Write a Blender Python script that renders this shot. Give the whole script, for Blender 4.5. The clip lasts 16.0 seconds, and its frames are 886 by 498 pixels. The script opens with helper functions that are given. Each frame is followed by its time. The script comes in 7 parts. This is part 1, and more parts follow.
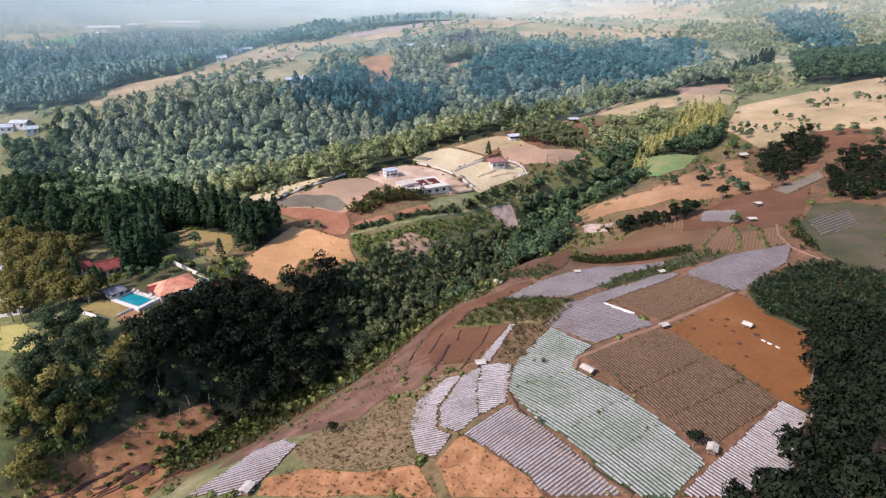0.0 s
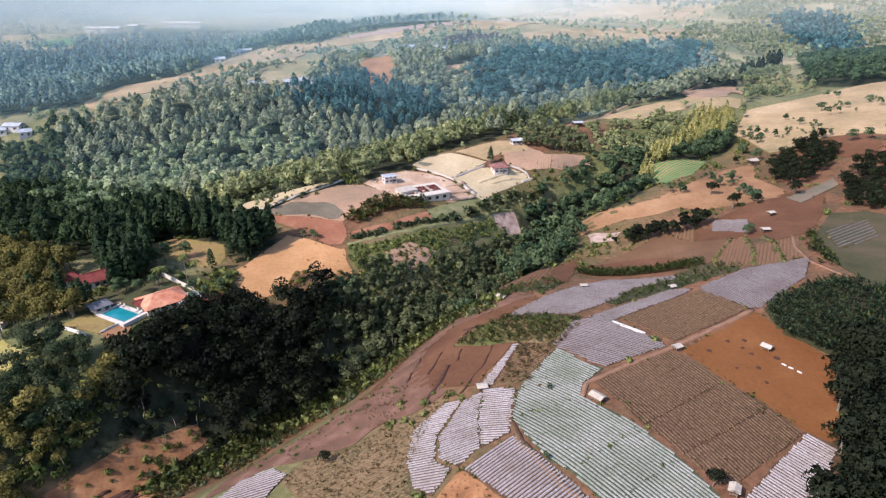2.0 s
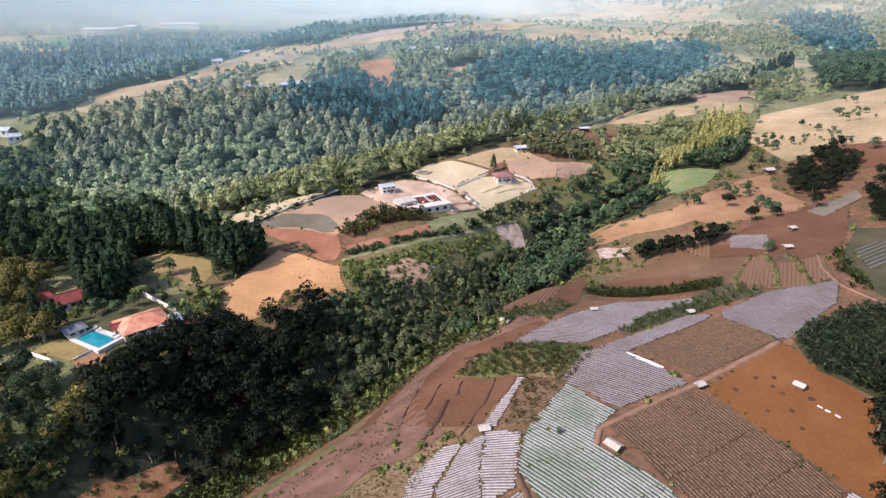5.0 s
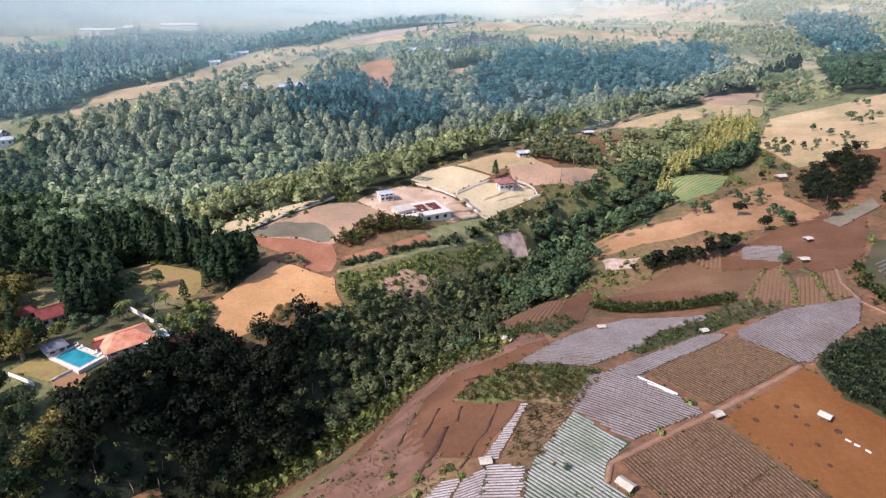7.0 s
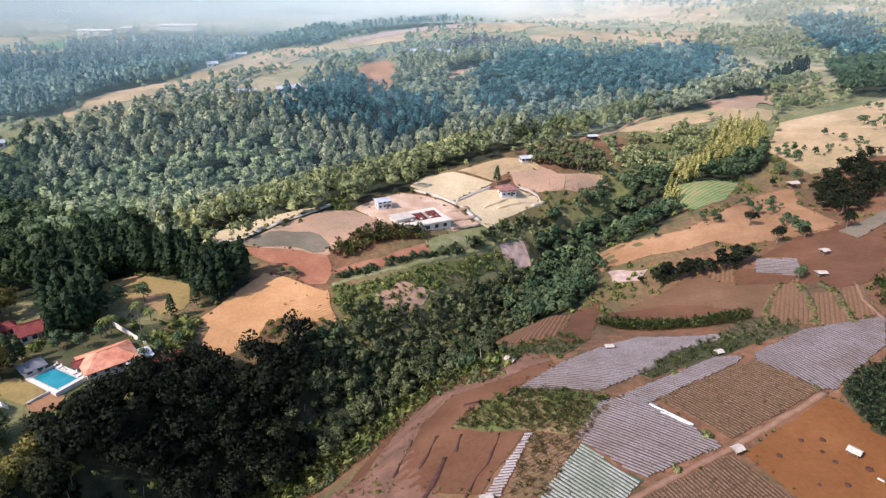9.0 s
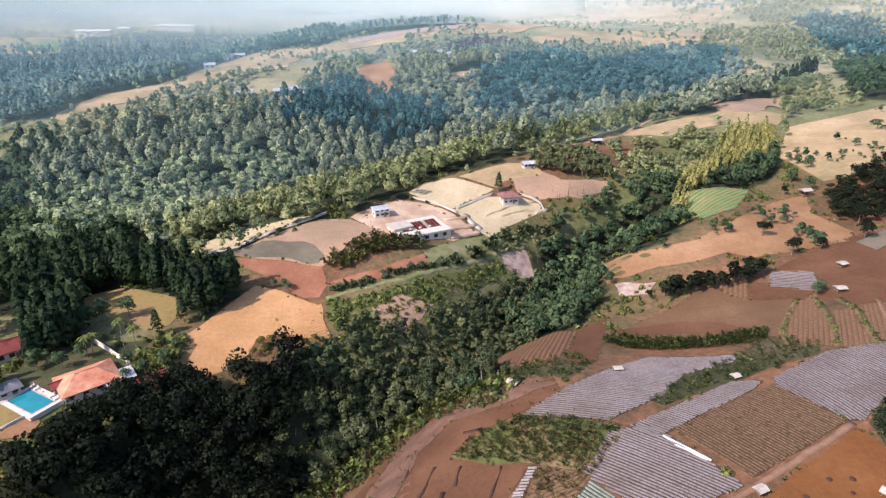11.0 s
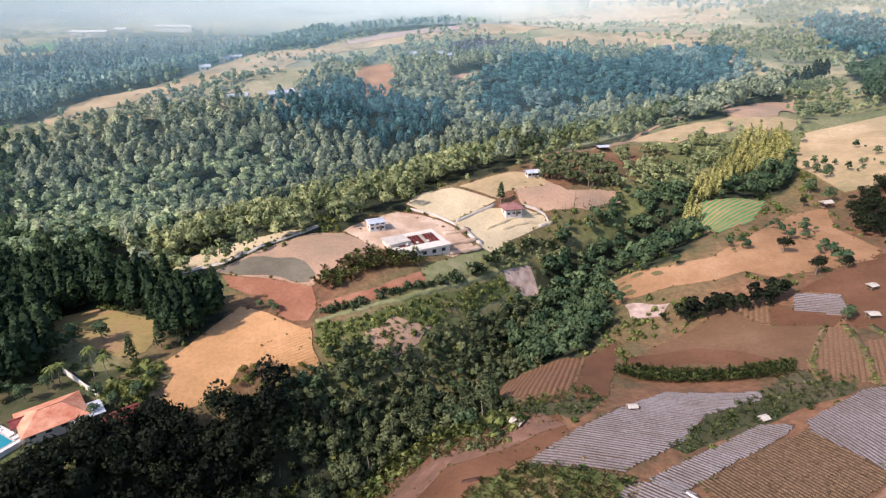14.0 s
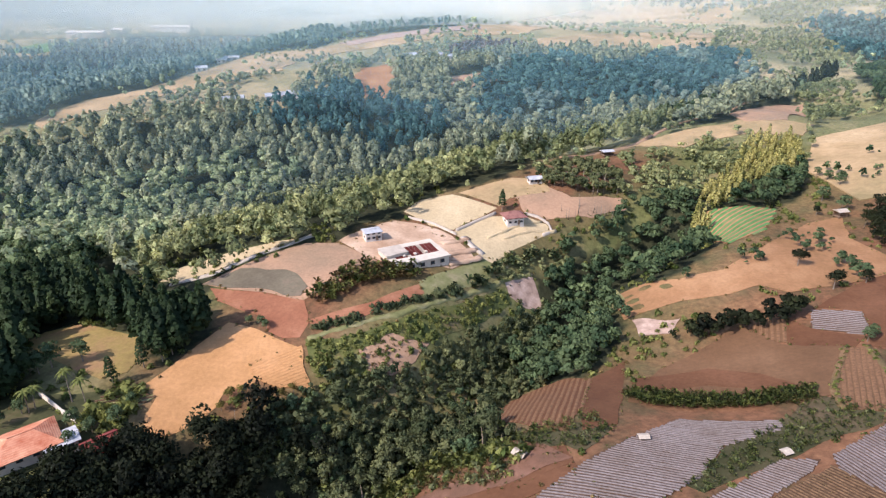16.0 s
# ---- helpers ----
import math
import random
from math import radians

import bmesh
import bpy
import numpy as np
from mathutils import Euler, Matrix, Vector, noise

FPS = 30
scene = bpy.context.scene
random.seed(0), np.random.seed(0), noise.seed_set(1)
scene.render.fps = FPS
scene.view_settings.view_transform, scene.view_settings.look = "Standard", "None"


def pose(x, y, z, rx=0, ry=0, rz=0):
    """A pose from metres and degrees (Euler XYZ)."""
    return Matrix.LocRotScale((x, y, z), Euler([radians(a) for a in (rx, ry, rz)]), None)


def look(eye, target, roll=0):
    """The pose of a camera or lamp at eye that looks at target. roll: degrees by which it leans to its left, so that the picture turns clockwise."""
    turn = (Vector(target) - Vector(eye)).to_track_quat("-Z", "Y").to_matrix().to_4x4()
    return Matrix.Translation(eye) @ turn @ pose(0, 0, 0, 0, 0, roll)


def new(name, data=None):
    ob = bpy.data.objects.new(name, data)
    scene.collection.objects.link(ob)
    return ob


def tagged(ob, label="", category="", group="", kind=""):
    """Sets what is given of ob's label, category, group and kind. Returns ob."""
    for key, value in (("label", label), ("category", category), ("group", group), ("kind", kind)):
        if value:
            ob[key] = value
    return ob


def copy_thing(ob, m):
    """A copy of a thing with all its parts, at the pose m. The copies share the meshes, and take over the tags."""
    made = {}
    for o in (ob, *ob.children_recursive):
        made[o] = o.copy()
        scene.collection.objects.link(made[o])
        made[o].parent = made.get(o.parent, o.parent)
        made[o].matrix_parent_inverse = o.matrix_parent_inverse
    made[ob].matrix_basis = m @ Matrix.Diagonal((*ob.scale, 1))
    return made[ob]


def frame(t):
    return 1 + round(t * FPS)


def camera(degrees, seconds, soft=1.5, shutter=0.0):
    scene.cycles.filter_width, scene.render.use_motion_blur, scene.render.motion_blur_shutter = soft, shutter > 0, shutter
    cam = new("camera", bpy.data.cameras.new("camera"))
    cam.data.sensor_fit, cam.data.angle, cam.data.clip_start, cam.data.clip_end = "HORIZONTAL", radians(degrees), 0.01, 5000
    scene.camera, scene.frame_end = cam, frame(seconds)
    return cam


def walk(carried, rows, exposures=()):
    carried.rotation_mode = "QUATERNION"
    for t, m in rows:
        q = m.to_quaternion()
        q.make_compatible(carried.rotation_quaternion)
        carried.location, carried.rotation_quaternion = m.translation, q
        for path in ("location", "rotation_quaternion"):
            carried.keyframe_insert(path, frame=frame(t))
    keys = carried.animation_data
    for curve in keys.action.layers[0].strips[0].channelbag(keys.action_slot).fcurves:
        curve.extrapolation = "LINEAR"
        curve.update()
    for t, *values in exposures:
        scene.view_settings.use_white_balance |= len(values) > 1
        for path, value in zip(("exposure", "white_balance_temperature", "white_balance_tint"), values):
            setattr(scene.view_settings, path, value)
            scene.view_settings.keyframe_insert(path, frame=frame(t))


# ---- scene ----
cam = camera(73.0, 16.0, soft=1.3)
EYE = 100.0
# seconds, x, y, yaw, pitch
ROWS = [
    (0.0, 0.00, 0.00, 0.000, -23.559), (1.0, 0.28, 4.99, 0.092, -23.540), (2.0, 0.55, 9.98, 0.180, -23.523),
    (3.0, 0.82, 14.98, 0.266, -23.508), (4.0, 1.10, 19.97, 0.349, -23.493), (5.0, 1.38, 24.96, 0.429, -23.480),
    (6.0, 1.65, 29.95, 0.506, -23.468), (7.0, 1.93, 34.95, 0.580, -23.457), (8.0, 2.20, 39.94, 0.651, -23.447),
    (9.0, 2.48, 44.93, 0.720, -23.439), (10.0, 2.75, 49.92, 0.785, -23.432), (11.0, 3.02, 54.92, 0.847, -23.426),
    (12.0, 3.30, 59.91, 0.907, -23.421), (13.0, 3.57, 64.90, 0.963, -23.417), (14.0, 3.85, 69.89, 1.017, -23.415),
    (15.0, 4.12, 74.89, 1.068, -23.414), (16.0, 4.40, 79.88, 1.115, -23.414),
]
walk(cam, [(t, pose(x, y, EYE, 90 + pitch, 0, yaw)) for t, x, y, yaw, pitch in ROWS], exposures=[(0.0, 0.38, 5950, 21), (7.0, 0.48, 6000, 21), (16.0, 0.49, 6200, 21)])

# ---- light ----
SUN_DIR = Vector((-0.68, -0.42, 0.76)).normalized()
world = bpy.data.worlds.new("sky")
scene.world = world
world.use_nodes = True
wt = world.node_tree
sky = wt.nodes.new("ShaderNodeTexSky")
sky.sky_type, sky.sun_disc = "NISHITA", False
sky.sun_elevation = math.asin(SUN_DIR.z)
sky.sun_rotation = math.atan2(SUN_DIR.x, SUN_DIR.y)
sky.dust_density, sky.air_density = 1.0, 1.0
wt.links.new(sky.outputs[0], wt.nodes["Background"].inputs[0])
wt.nodes["Background"].inputs[1].default_value = 0.19
sun = new("sun", bpy.data.lights.new("sun", "SUN"))
sun.data.energy, sun.data.angle, sun.data.color = 4.2, radians(0.6), (1.0, 0.92, 0.80)
sun.matrix_world = look((0, 0, 400), Vector((0, 0, 400)) - SUN_DIR)


# ---- materials ----
class Mat:
    """A node material: colour ramps over noise at two scales, with bump."""

    def __init__(self, name, rough=0.9):
        self.m = bpy.data.materials.new(name)
        self.m.use_nodes = True
        self.t = self.m.node_tree
        self.b = self.t.nodes["Principled BSDF"]
        self.b.inputs["Roughness"].default_value = rough
        self.b.inputs["Specular IOR Level"].default_value = 0.15
        self.co = None

    def add(self, kind, **kw):
        n = self.t.nodes.new("ShaderNode" + kind)
        for k, v in kw.items():
            n.inputs[k].default_value = v
        return n

    def link(self, a, b):
        self.t.links.new(a, b)

    def coords(self):
        if self.co is None:
            self.co = self.add("NewGeometry").outputs["Position"]
        return self.co

    def noise(self, scale, detail=4.0, rough=0.6):
        n = self.add("TexNoise", Scale=scale, Detail=detail, Roughness=rough)
        self.link(self.coords(), n.inputs["Vector"])
        return n.outputs["Fac"]

    def ramp(self, fac, stops):
        n = self.add("ValToRGB")
        e = n.color_ramp.elements
        while len(e) < len(stops):
            e.new(0.5)
        for el, (p, c) in zip(e, stops):
            el.position, el.color = p, c if len(c) == 4 else (*c, 1)
        self.link(fac, n.inputs["Fac"])
        return n.outputs["Color"]

    def mix(self, fac, a, b, kind="MIX"):
        n = self.t.nodes.new("ShaderNodeMix")
        n.data_type, n.blend_type = "RGBA", kind
        for v, sock in ((fac, n.inputs["Factor"]), (a, n.inputs["A"]), (b, n.inputs["B"])):
            sock = [s for s in n.inputs if s.name == sock.name and (s.type == ("VALUE" if sock.name == "Factor" else "RGBA"))][0]
            if isinstance(v, (int, float)):
                sock.default_value = v
            elif isinstance(v, (tuple, list)):
                sock.default_value = v if len(v) == 4 else (*v, 1)
            else:
                self.link(v, sock)
        return [s for s in n.outputs if s.type == "RGBA"][0]

    def bump(self, fac, strength, dist):
        n = self.add("Bump", Strength=strength, Distance=dist)
        self.link(fac, n.inputs["Height"])
        self.link(n.outputs["Normal"], self.b.inputs["Normal"])

    def colour(self, c):
        if isinstance(c, (tuple, list)):
            self.b.inputs["Base Color"].default_value = c if len(c) == 4 else (*c, 1)
        else:
            self.link(c, self.b.inputs["Base Color"])
        return self.m


def earth(name, dark, mid, light, coarse=0.05, fine=0.9, rough=0.95):
    k = Mat(name, rough)
    big = k.ramp(k.noise(coarse, 5), [(0.32, dark), (0.52, mid), (0.70, light)])
    small = k.ramp(k.noise(fine, 6, 0.7), [(0.30, (0.82, 0.82, 0.82)), (0.70, (1.12, 1.12, 1.12))])
    k.bump(k.noise(fine, 6, 0.7), 0.5, 0.3)
    return k.colour(k.mix(1.0, big, small, "MULTIPLY"))


def leafy(name, dark, light, warm=None):
    """Foliage: varies from tree to tree by the attribute tone, and from clump to clump."""
    k = Mat(name, 0.7)
    tone = k.add("Attribute")
    tone.attribute_name = "tone"
    geo = k.add("NewGeometry")
    a = k.mix(tone.outputs["Fac"], dark, light)
    v = k.ramp(geo.outputs["Random Per Island"], [(0.0, (0.65, 0.65, 0.65)), (1.0, (1.3, 1.3, 1.2))])
    k.b.inputs["Specular IOR Level"].default_value = 0.15
    c = k.mix(1.0, a, v, "MULTIPLY")
    thin, both = k.add("BsdfTranslucent"), k.add("MixShader", Fac=0.4)
    k.link(c, thin.inputs["Color"])
    k.link(k.b.outputs[0], both.inputs[1])
    k.link(thin.outputs[0], both.inputs[2])
    k.link(both.outputs[0], k.t.nodes["Material Output"].inputs["Surface"])
    return k.colour(c)


def plain(name, c, rough=0.8, vary=0.2, scale=1.5):
    k = Mat(name, rough)
    v = k.ramp(k.noise(scale, 4), [(0.3, [1 - vary] * 3), (0.7, [1 + vary] * 3)])
    return k.colour(k.mix(1.0, c, v, "MULTIPLY"))



def film(name, c, dirt, share=0.5, rough=0.5):
    """Plastic mulch film: soiled and overgrown in patches, wrinkled close to."""
    k = Mat(name, rough)
    patch = k.ramp(k.noise(0.11, 5, 0.65), [(share - 0.12, c), (share + 0.16, dirt)])
    fine = k.ramp(k.noise(1.7, 5, 0.7), [(0.32, (0.62, 0.62, 0.60)), (0.66, (1.22, 1.22, 1.24))])
    k.bump(k.noise(5.0, 3), 0.3, 0.06)
    return k.colour(k.mix(1.0, patch, fine, "MULTIPLY"))


k = Mat("open_ground", 0.95)
scrub = k.ramp(k.noise(0.03, 5), [(0.32, (0.07, 0.09, 0.03)), (0.52, (0.14, 0.145, 0.055)), (0.70, (0.27, 0.22, 0.11))])
soil = k.ramp(k.noise(0.09, 6), [(0.30, (0.085, 0.065, 0.03)), (0.40, (0.13, 0.078, 0.04)), (0.55, (0.19, 0.092, 0.048)), (0.70, (0.235, 0.12, 0.062))])
cover = k.add("Attribute")
cover.attribute_name = "soil"
grain = k.ramp(k.noise(0.6, 6, 0.7), [(0.30, (0.55, 0.55, 0.55)), (0.70, (1.25, 1.25, 1.25))])
k.bump(k.noise(0.6, 6, 0.7), 0.6, 0.4)
dry = k.ramp(k.noise(0.012, 5), [(0.34, (0.15, 0.155, 0.075)), (0.50, (0.29, 0.25, 0.13)), (0.66, (0.46, 0.355, 0.195))])
hills = k.add("Attribute")
hills.attribute_name = "dry"
# Leaf litter, with the shade between the trees put into its colour.
shaded_litter = k.ramp(k.noise(0.2, 5), [(0.35, (0.016, 0.022, 0.011)), (0.65, (0.05, 0.052, 0.026))])
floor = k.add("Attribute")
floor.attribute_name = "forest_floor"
base = k.mix(floor.outputs["Fac"], k.mix(hills.outputs["Fac"], k.mix(cover.outputs["Fac"], scrub, soil), dry), shaded_litter)
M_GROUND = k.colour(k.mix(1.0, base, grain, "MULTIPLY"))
M_ORANGE = earth("orange_soil", (0.37, 0.195, 0.08), (0.46, 0.245, 0.105), (0.53, 0.295, 0.14))
# Darker copy of the orange soil: dimmer exposure put into the colour.
M_DIMORANGE = earth("dimmed_orange_soil", (0.158, 0.06, 0.018), (0.192, 0.077, 0.024), (0.228, 0.099, 0.034))
M_CLAY = earth("red_clay", (0.261, 0.135, 0.068), (0.324, 0.171, 0.086), (0.387, 0.216, 0.113))
M_GREYSOIL = earth("grey_fallow", (0.120, 0.100, 0.068), (0.160, 0.136, 0.092), (0.224, 0.160, 0.112), 0.06)
M_RUST = earth("rust_soil", (0.099, 0.044, 0.022), (0.129, 0.060, 0.030), (0.166, 0.079, 0.042))
M_TERRACE = earth("terrace_soil", (0.109, 0.060, 0.030), (0.143, 0.078, 0.040), (0.178, 0.101, 0.054))
M_BROWN = earth("brown_soil", (0.073, 0.040, 0.024), (0.095, 0.053, 0.031), (0.123, 0.068, 0.042))
M_STRAW = earth("straw_and_soil", (0.10, 0.085, 0.038), (0.175, 0.11, 0.055), (0.23, 0.14, 0.075), 0.09)
M_CREAM = earth("dry_pale_grass", (0.23, 0.18, 0.09), (0.38, 0.265, 0.14), (0.47, 0.34, 0.19), 0.03, 0.4)
M_GRASS = earth("short_grass", (0.05, 0.075, 0.022), (0.12, 0.125, 0.04), (0.25, 0.165, 0.085), 0.07)
M_VERGE = earth("track_grass", (0.14, 0.15, 0.055), (0.21, 0.205, 0.09), (0.29, 0.25, 0.14), 0.2)
M_YELLOWLAWN = earth("sunlit_yellow_lawn", (0.22, 0.19, 0.05), (0.33, 0.28, 0.085), (0.40, 0.33, 0.12), 0.1)
M_BANK = earth("eroded_orange_bank", (0.19, 0.085, 0.036), (0.30, 0.14, 0.06), (0.40, 0.20, 0.09), 0.22, 1.2)
M_LAWN = earth("dry_lawn", (0.410, 0.319, 0.184), (0.497, 0.389, 0.232), (0.572, 0.454, 0.281))
M_TAN = earth("tan_fallow_soil", (0.26, 0.18, 0.115), (0.36, 0.225, 0.14), (0.44, 0.27, 0.165), 0.04)
M_OLIVESOIL = earth("worn_olive_lawn", (0.19, 0.12, 0.055), (0.27, 0.20, 0.07), (0.31, 0.18, 0.095), 0.06)
M_COURT = earth("pale_yard_earth", (0.374, 0.242, 0.154), (0.484, 0.330, 0.220), (0.572, 0.418, 0.297), 0.12)
M_DARKGRASS = earth("dark_olive_pasture", (0.045, 0.046, 0.019), (0.075, 0.066, 0.032), (0.12, 0.082, 0.05), 0.05)
M_PURPLE = earth("purplish_red_clay", (0.115, 0.066, 0.042), (0.165, 0.086, 0.054), (0.225, 0.125, 0.085), 0.16, 1.4)
# Brown garden soil, its dark tone including the shade of the trees.
M_GARDEN = earth("garden_soil_with_tree_shade", (0.04, 0.045, 0.02), (0.075, 0.075, 0.032), (0.14, 0.10, 0.06), 0.12)
M_REDSOIL = earth("bare_red_soil", (0.23, 0.092, 0.05), (0.29, 0.125, 0.068), (0.35, 0.17, 0.098), 0.07)
M_SLOPE = earth("orange_slope_soil", (0.22, 0.12, 0.055), (0.29, 0.155, 0.075), (0.36, 0.205, 0.105), 0.06)
M_CROP = earth("low_green_crop", (0.07, 0.16, 0.05), (0.10, 0.21, 0.07), (0.20, 0.19, 0.085), 0.15)
M_PALEROCK = earth("pale_rubble", (0.26, 0.18, 0.135), (0.38, 0.27, 0.21), (0.48, 0.36, 0.29), 0.3)
M_MULCH = film("silver_mulch_film", (0.32, 0.282, 0.268), (0.225, 0.188, 0.165), 0.55)
M_GREYMULCH = film("grey_mulch_film", (0.175, 0.148, 0.142), (0.128, 0.102, 0.09), 0.53)
M_GREENMULCH = film("young_crop_on_film", (0.255, 0.25, 0.215), (0.17, 0.182, 0.135), 0.52)
M_GREENGAP = earth("young_crop_between_beds", (0.045, 0.06, 0.03), (0.065, 0.085, 0.042), (0.095, 0.085, 0.05), 0.1)
M_DRYROW = plain("dry_crop_row", (0.118, 0.073, 0.040), 0.9, 0.5, 1.6)
M_TERRACEROW = plain("terrace_plough_ridge", (0.170, 0.093, 0.049), 0.95, 0.3, 1.4)
M_BARK = plain("bark", (0.20, 0.16, 0.12), 0.9, 0.3, 2.0)
M_BROAD = leafy("broadleaf_foliage", (0.050, 0.092, 0.048), (0.18, 0.235, 0.11))
# Dark leaves; the shade over ravine and groves is put into them.
M_DARKSHADELEAF = leafy("dark_shaded_broadleaf_foliage", (0.009, 0.013, 0.008), (0.036, 0.046, 0.020))
M_RAVINE = leafy("ravine_foliage", (0.045, 0.07, 0.034), (0.22, 0.235, 0.11))
# The deep blue shade of far slopes is in this leaf colour.
M_SHADEWOOD = leafy("foliage_with_blue_shade", (0.031, 0.103, 0.121), (0.124, 0.248, 0.241))
# Valley pines made pale and grey: haze and sun sit in the colour.
M_GREYPINE = leafy("haze_lightened_valley_pine_foliage", (0.190, 0.238, 0.170), (0.450, 0.469, 0.293))
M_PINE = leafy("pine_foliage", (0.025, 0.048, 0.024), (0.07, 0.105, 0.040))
# Distance haze is mixed into the next two leaf colours, paler and bluer.
M_FARPINE = leafy("haze_tinted_pine_foliage", (0.135, 0.222, 0.228), (0.334, 0.419, 0.345))
M_FARLEAF = leafy("haze_lightened_foliage", (0.187, 0.259, 0.154), (0.484, 0.539, 0.308))
# Olive leaves lightened to carry the strong sun on the spur.
M_OLIVELEAF = leafy("sun_lightened_olive_foliage", (0.15, 0.19, 0.09), (0.43, 0.44, 0.21))
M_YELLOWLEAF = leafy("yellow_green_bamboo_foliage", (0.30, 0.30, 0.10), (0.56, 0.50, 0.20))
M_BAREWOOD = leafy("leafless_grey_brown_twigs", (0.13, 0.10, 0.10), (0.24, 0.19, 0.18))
# Far hill bushes: sunlight and haze are painted in as paleness.
M_LITHILL = leafy("sun_and_haze_paled_hill_foliage", (0.17, 0.20, 0.09), (0.40, 0.40, 0.20))
# Warmth of the sun is mixed into this yellow-brown leaf colour.
M_WARMLEAF = leafy("sunlit_yellow_brown_foliage", (0.085, 0.085, 0.024), (0.30, 0.25, 0.075))
M_SHRUB = leafy("shrub_foliage", (0.08, 0.115, 0.03), (0.27, 0.28, 0.09))
M_MAIZE = leafy("maize_leaves", (0.045, 0.075, 0.035), (0.15, 0.20, 0.095))
M_STRAWROW = plain("straw_covered_ridge", (0.17, 0.12, 0.062), 0.95, 0.5, 0.9)
M_DRYLEAF = leafy("dry_leaves", (0.16, 0.11, 0.05), (0.34, 0.25, 0.11))

# ---- the lie of the land ----
FAR_X, FAR_Y, FAR_STEP = -600.0, 50.0, 150.0
FAR = [
    (-15, -16.3, -16.7, -12.8, 2.8, 18.6, 34.3, 51.9, 70.2),
    (-12.1, -13.7, -5.6, 2, 8.1, 20.4, 36.3, 50.3, 62.1),
    (-9.8, -13.4, -2.8, 10.1, 12.5, 33.9, 43.8, 48.6, 53.1),
    (-5.6, 0.9, 26.1, 35.8, 9.5, 44.2, 51.9, 41.9, 45.2),
    (9.4, 9.5, 20.8, 36.7, 36.9, 29.7, 31.9, 27.9, 43.9),
    (31.9, 30.1, 36.1, 52.3, 71.9, 60, 50.8, 40.8, 45.3),
    (47.8, 52.1, 56.8, 55.7, 57.4, 51.4, 48.9, 53.7, 66.6),
    (50.2, 54, 54.8, 49.9, 49.8, 51.4, 56.2, 75, 99.8),
    (43.7, 47.8, 48.5, 47.8, 51.3, 59.4, 64.8, 69, 85.8),
    (34.1, 38.4, 41, 43.9, 50.1, 60.9, 71.5, 82.1, 111.2),
    (24.3, 28.5, 32.8, 38.1, 45.8, 58.3, 77.7, 109.4, 159.1),
]
NEAR_X, NEAR_Y, NEAR_STEP = -180.0, 60.0, 40.0
NEAR = [
    (-12.5, -10.3, -10.4, -10.5, -2.2, 8.6, 6.7, 0.3, -1.9, -1.5, -0.9),
    (-12, -4.2, 1.1, -8.4, 2.1, 14.6, 7.5, -0.6, 2.5, 2.7, 1),
    (-7.3, 0.6, 9.3, -15.3, -11.4, 4.7, 8.5, 5.5, 8.9, 5.4, 3.1),
    (1.7, 2.2, 2.3, -5.7, -11, 4.8, -0.1, 7, 6.9, 4.3, 6.8),
    (4.9, -0.6, 5.1, -4.1, -0.6, -0.7, -21.6, -6.8, -1.4, 2.1, 10),
    (2.4, -7.9, -0.3, 3.1, 4.1, -6, -8.3, -2.1, -6.3, -4.7, 7),
    (-4, -9.2, -1.5, 10.7, 3.6, -2.9, -0.1, -1.4, -11.6, -7.2, 4.4),
    (-6.6, -13.8, -14.3, -5, 4.4, 7.9, 1.4, -11.4, -13.1, -5, 0.6),
    (-1.4, -17.5, -26.9, -22.4, -5.7, 5.8, 2.6, -12, -16.2, -12.8, -10),
]
CREEK = [(-130, 70), (-80, 130), (-48, 162), (-16, 190), (14, 226), (33, 256), (57, 286), (85, 304)]
WOODED_VALLEY = [(-420, 360), (-200, 395), (-100, 425), (-40, 460), (40, 480), (120, 515), (220, 570)]
FAR_VALLEY = [(-800, 600), (-470, 690), (-330, 800), (-240, 930)]
DEPTHS = (20.7, 39.1, 26.7)


def spline(x, y, grid, x0, y0, step, held):
    """A smooth sheet over a lattice of heights; outside it keeps its edge heights (held) or fades to nothing."""
    g = np.array(grid)
    u, v = (x - x0) / step, (y - y0) / step
    i, j = np.floor(u).astype(int), np.floor(v).astype(int)

    def weights(f):
        return [(1 - f) ** 3 / 6, (3 * f**3 - 6 * f * f + 4) / 6, (-3 * f**3 + 3 * f * f + 3 * f + 1) / 6, f**3 / 6]

    out, wx, wy = np.zeros_like(u), weights(u - i), weights(v - j)
    for a in range(4):
        for b in range(4):
            ii, jj = i - 1 + a, j - 1 + b
            h = g[np.clip(jj, 0, g.shape[0] - 1), np.clip(ii, 0, g.shape[1] - 1)]
            if not held:
                h = h * ((ii >= 0) & (ii < g.shape[1]) & (jj >= 0) & (jj < g.shape[0]))
            out += wx[a] * wy[b] * h
    return out


def away(x, y, line):
    d = np.full(np.shape(x), 1e9)
    for (ax, ay), (bx, by) in zip(line[:-1], line[1:]):
        k = np.clip(((x - ax) * (bx - ax) + (y - ay) * (by - ay)) / ((bx - ax) ** 2 + (by - ay) ** 2), 0, 1)
        d = np.minimum(d, np.hypot(x - ax - k * (bx - ax), y - ay - k * (by - ay)))
    return d


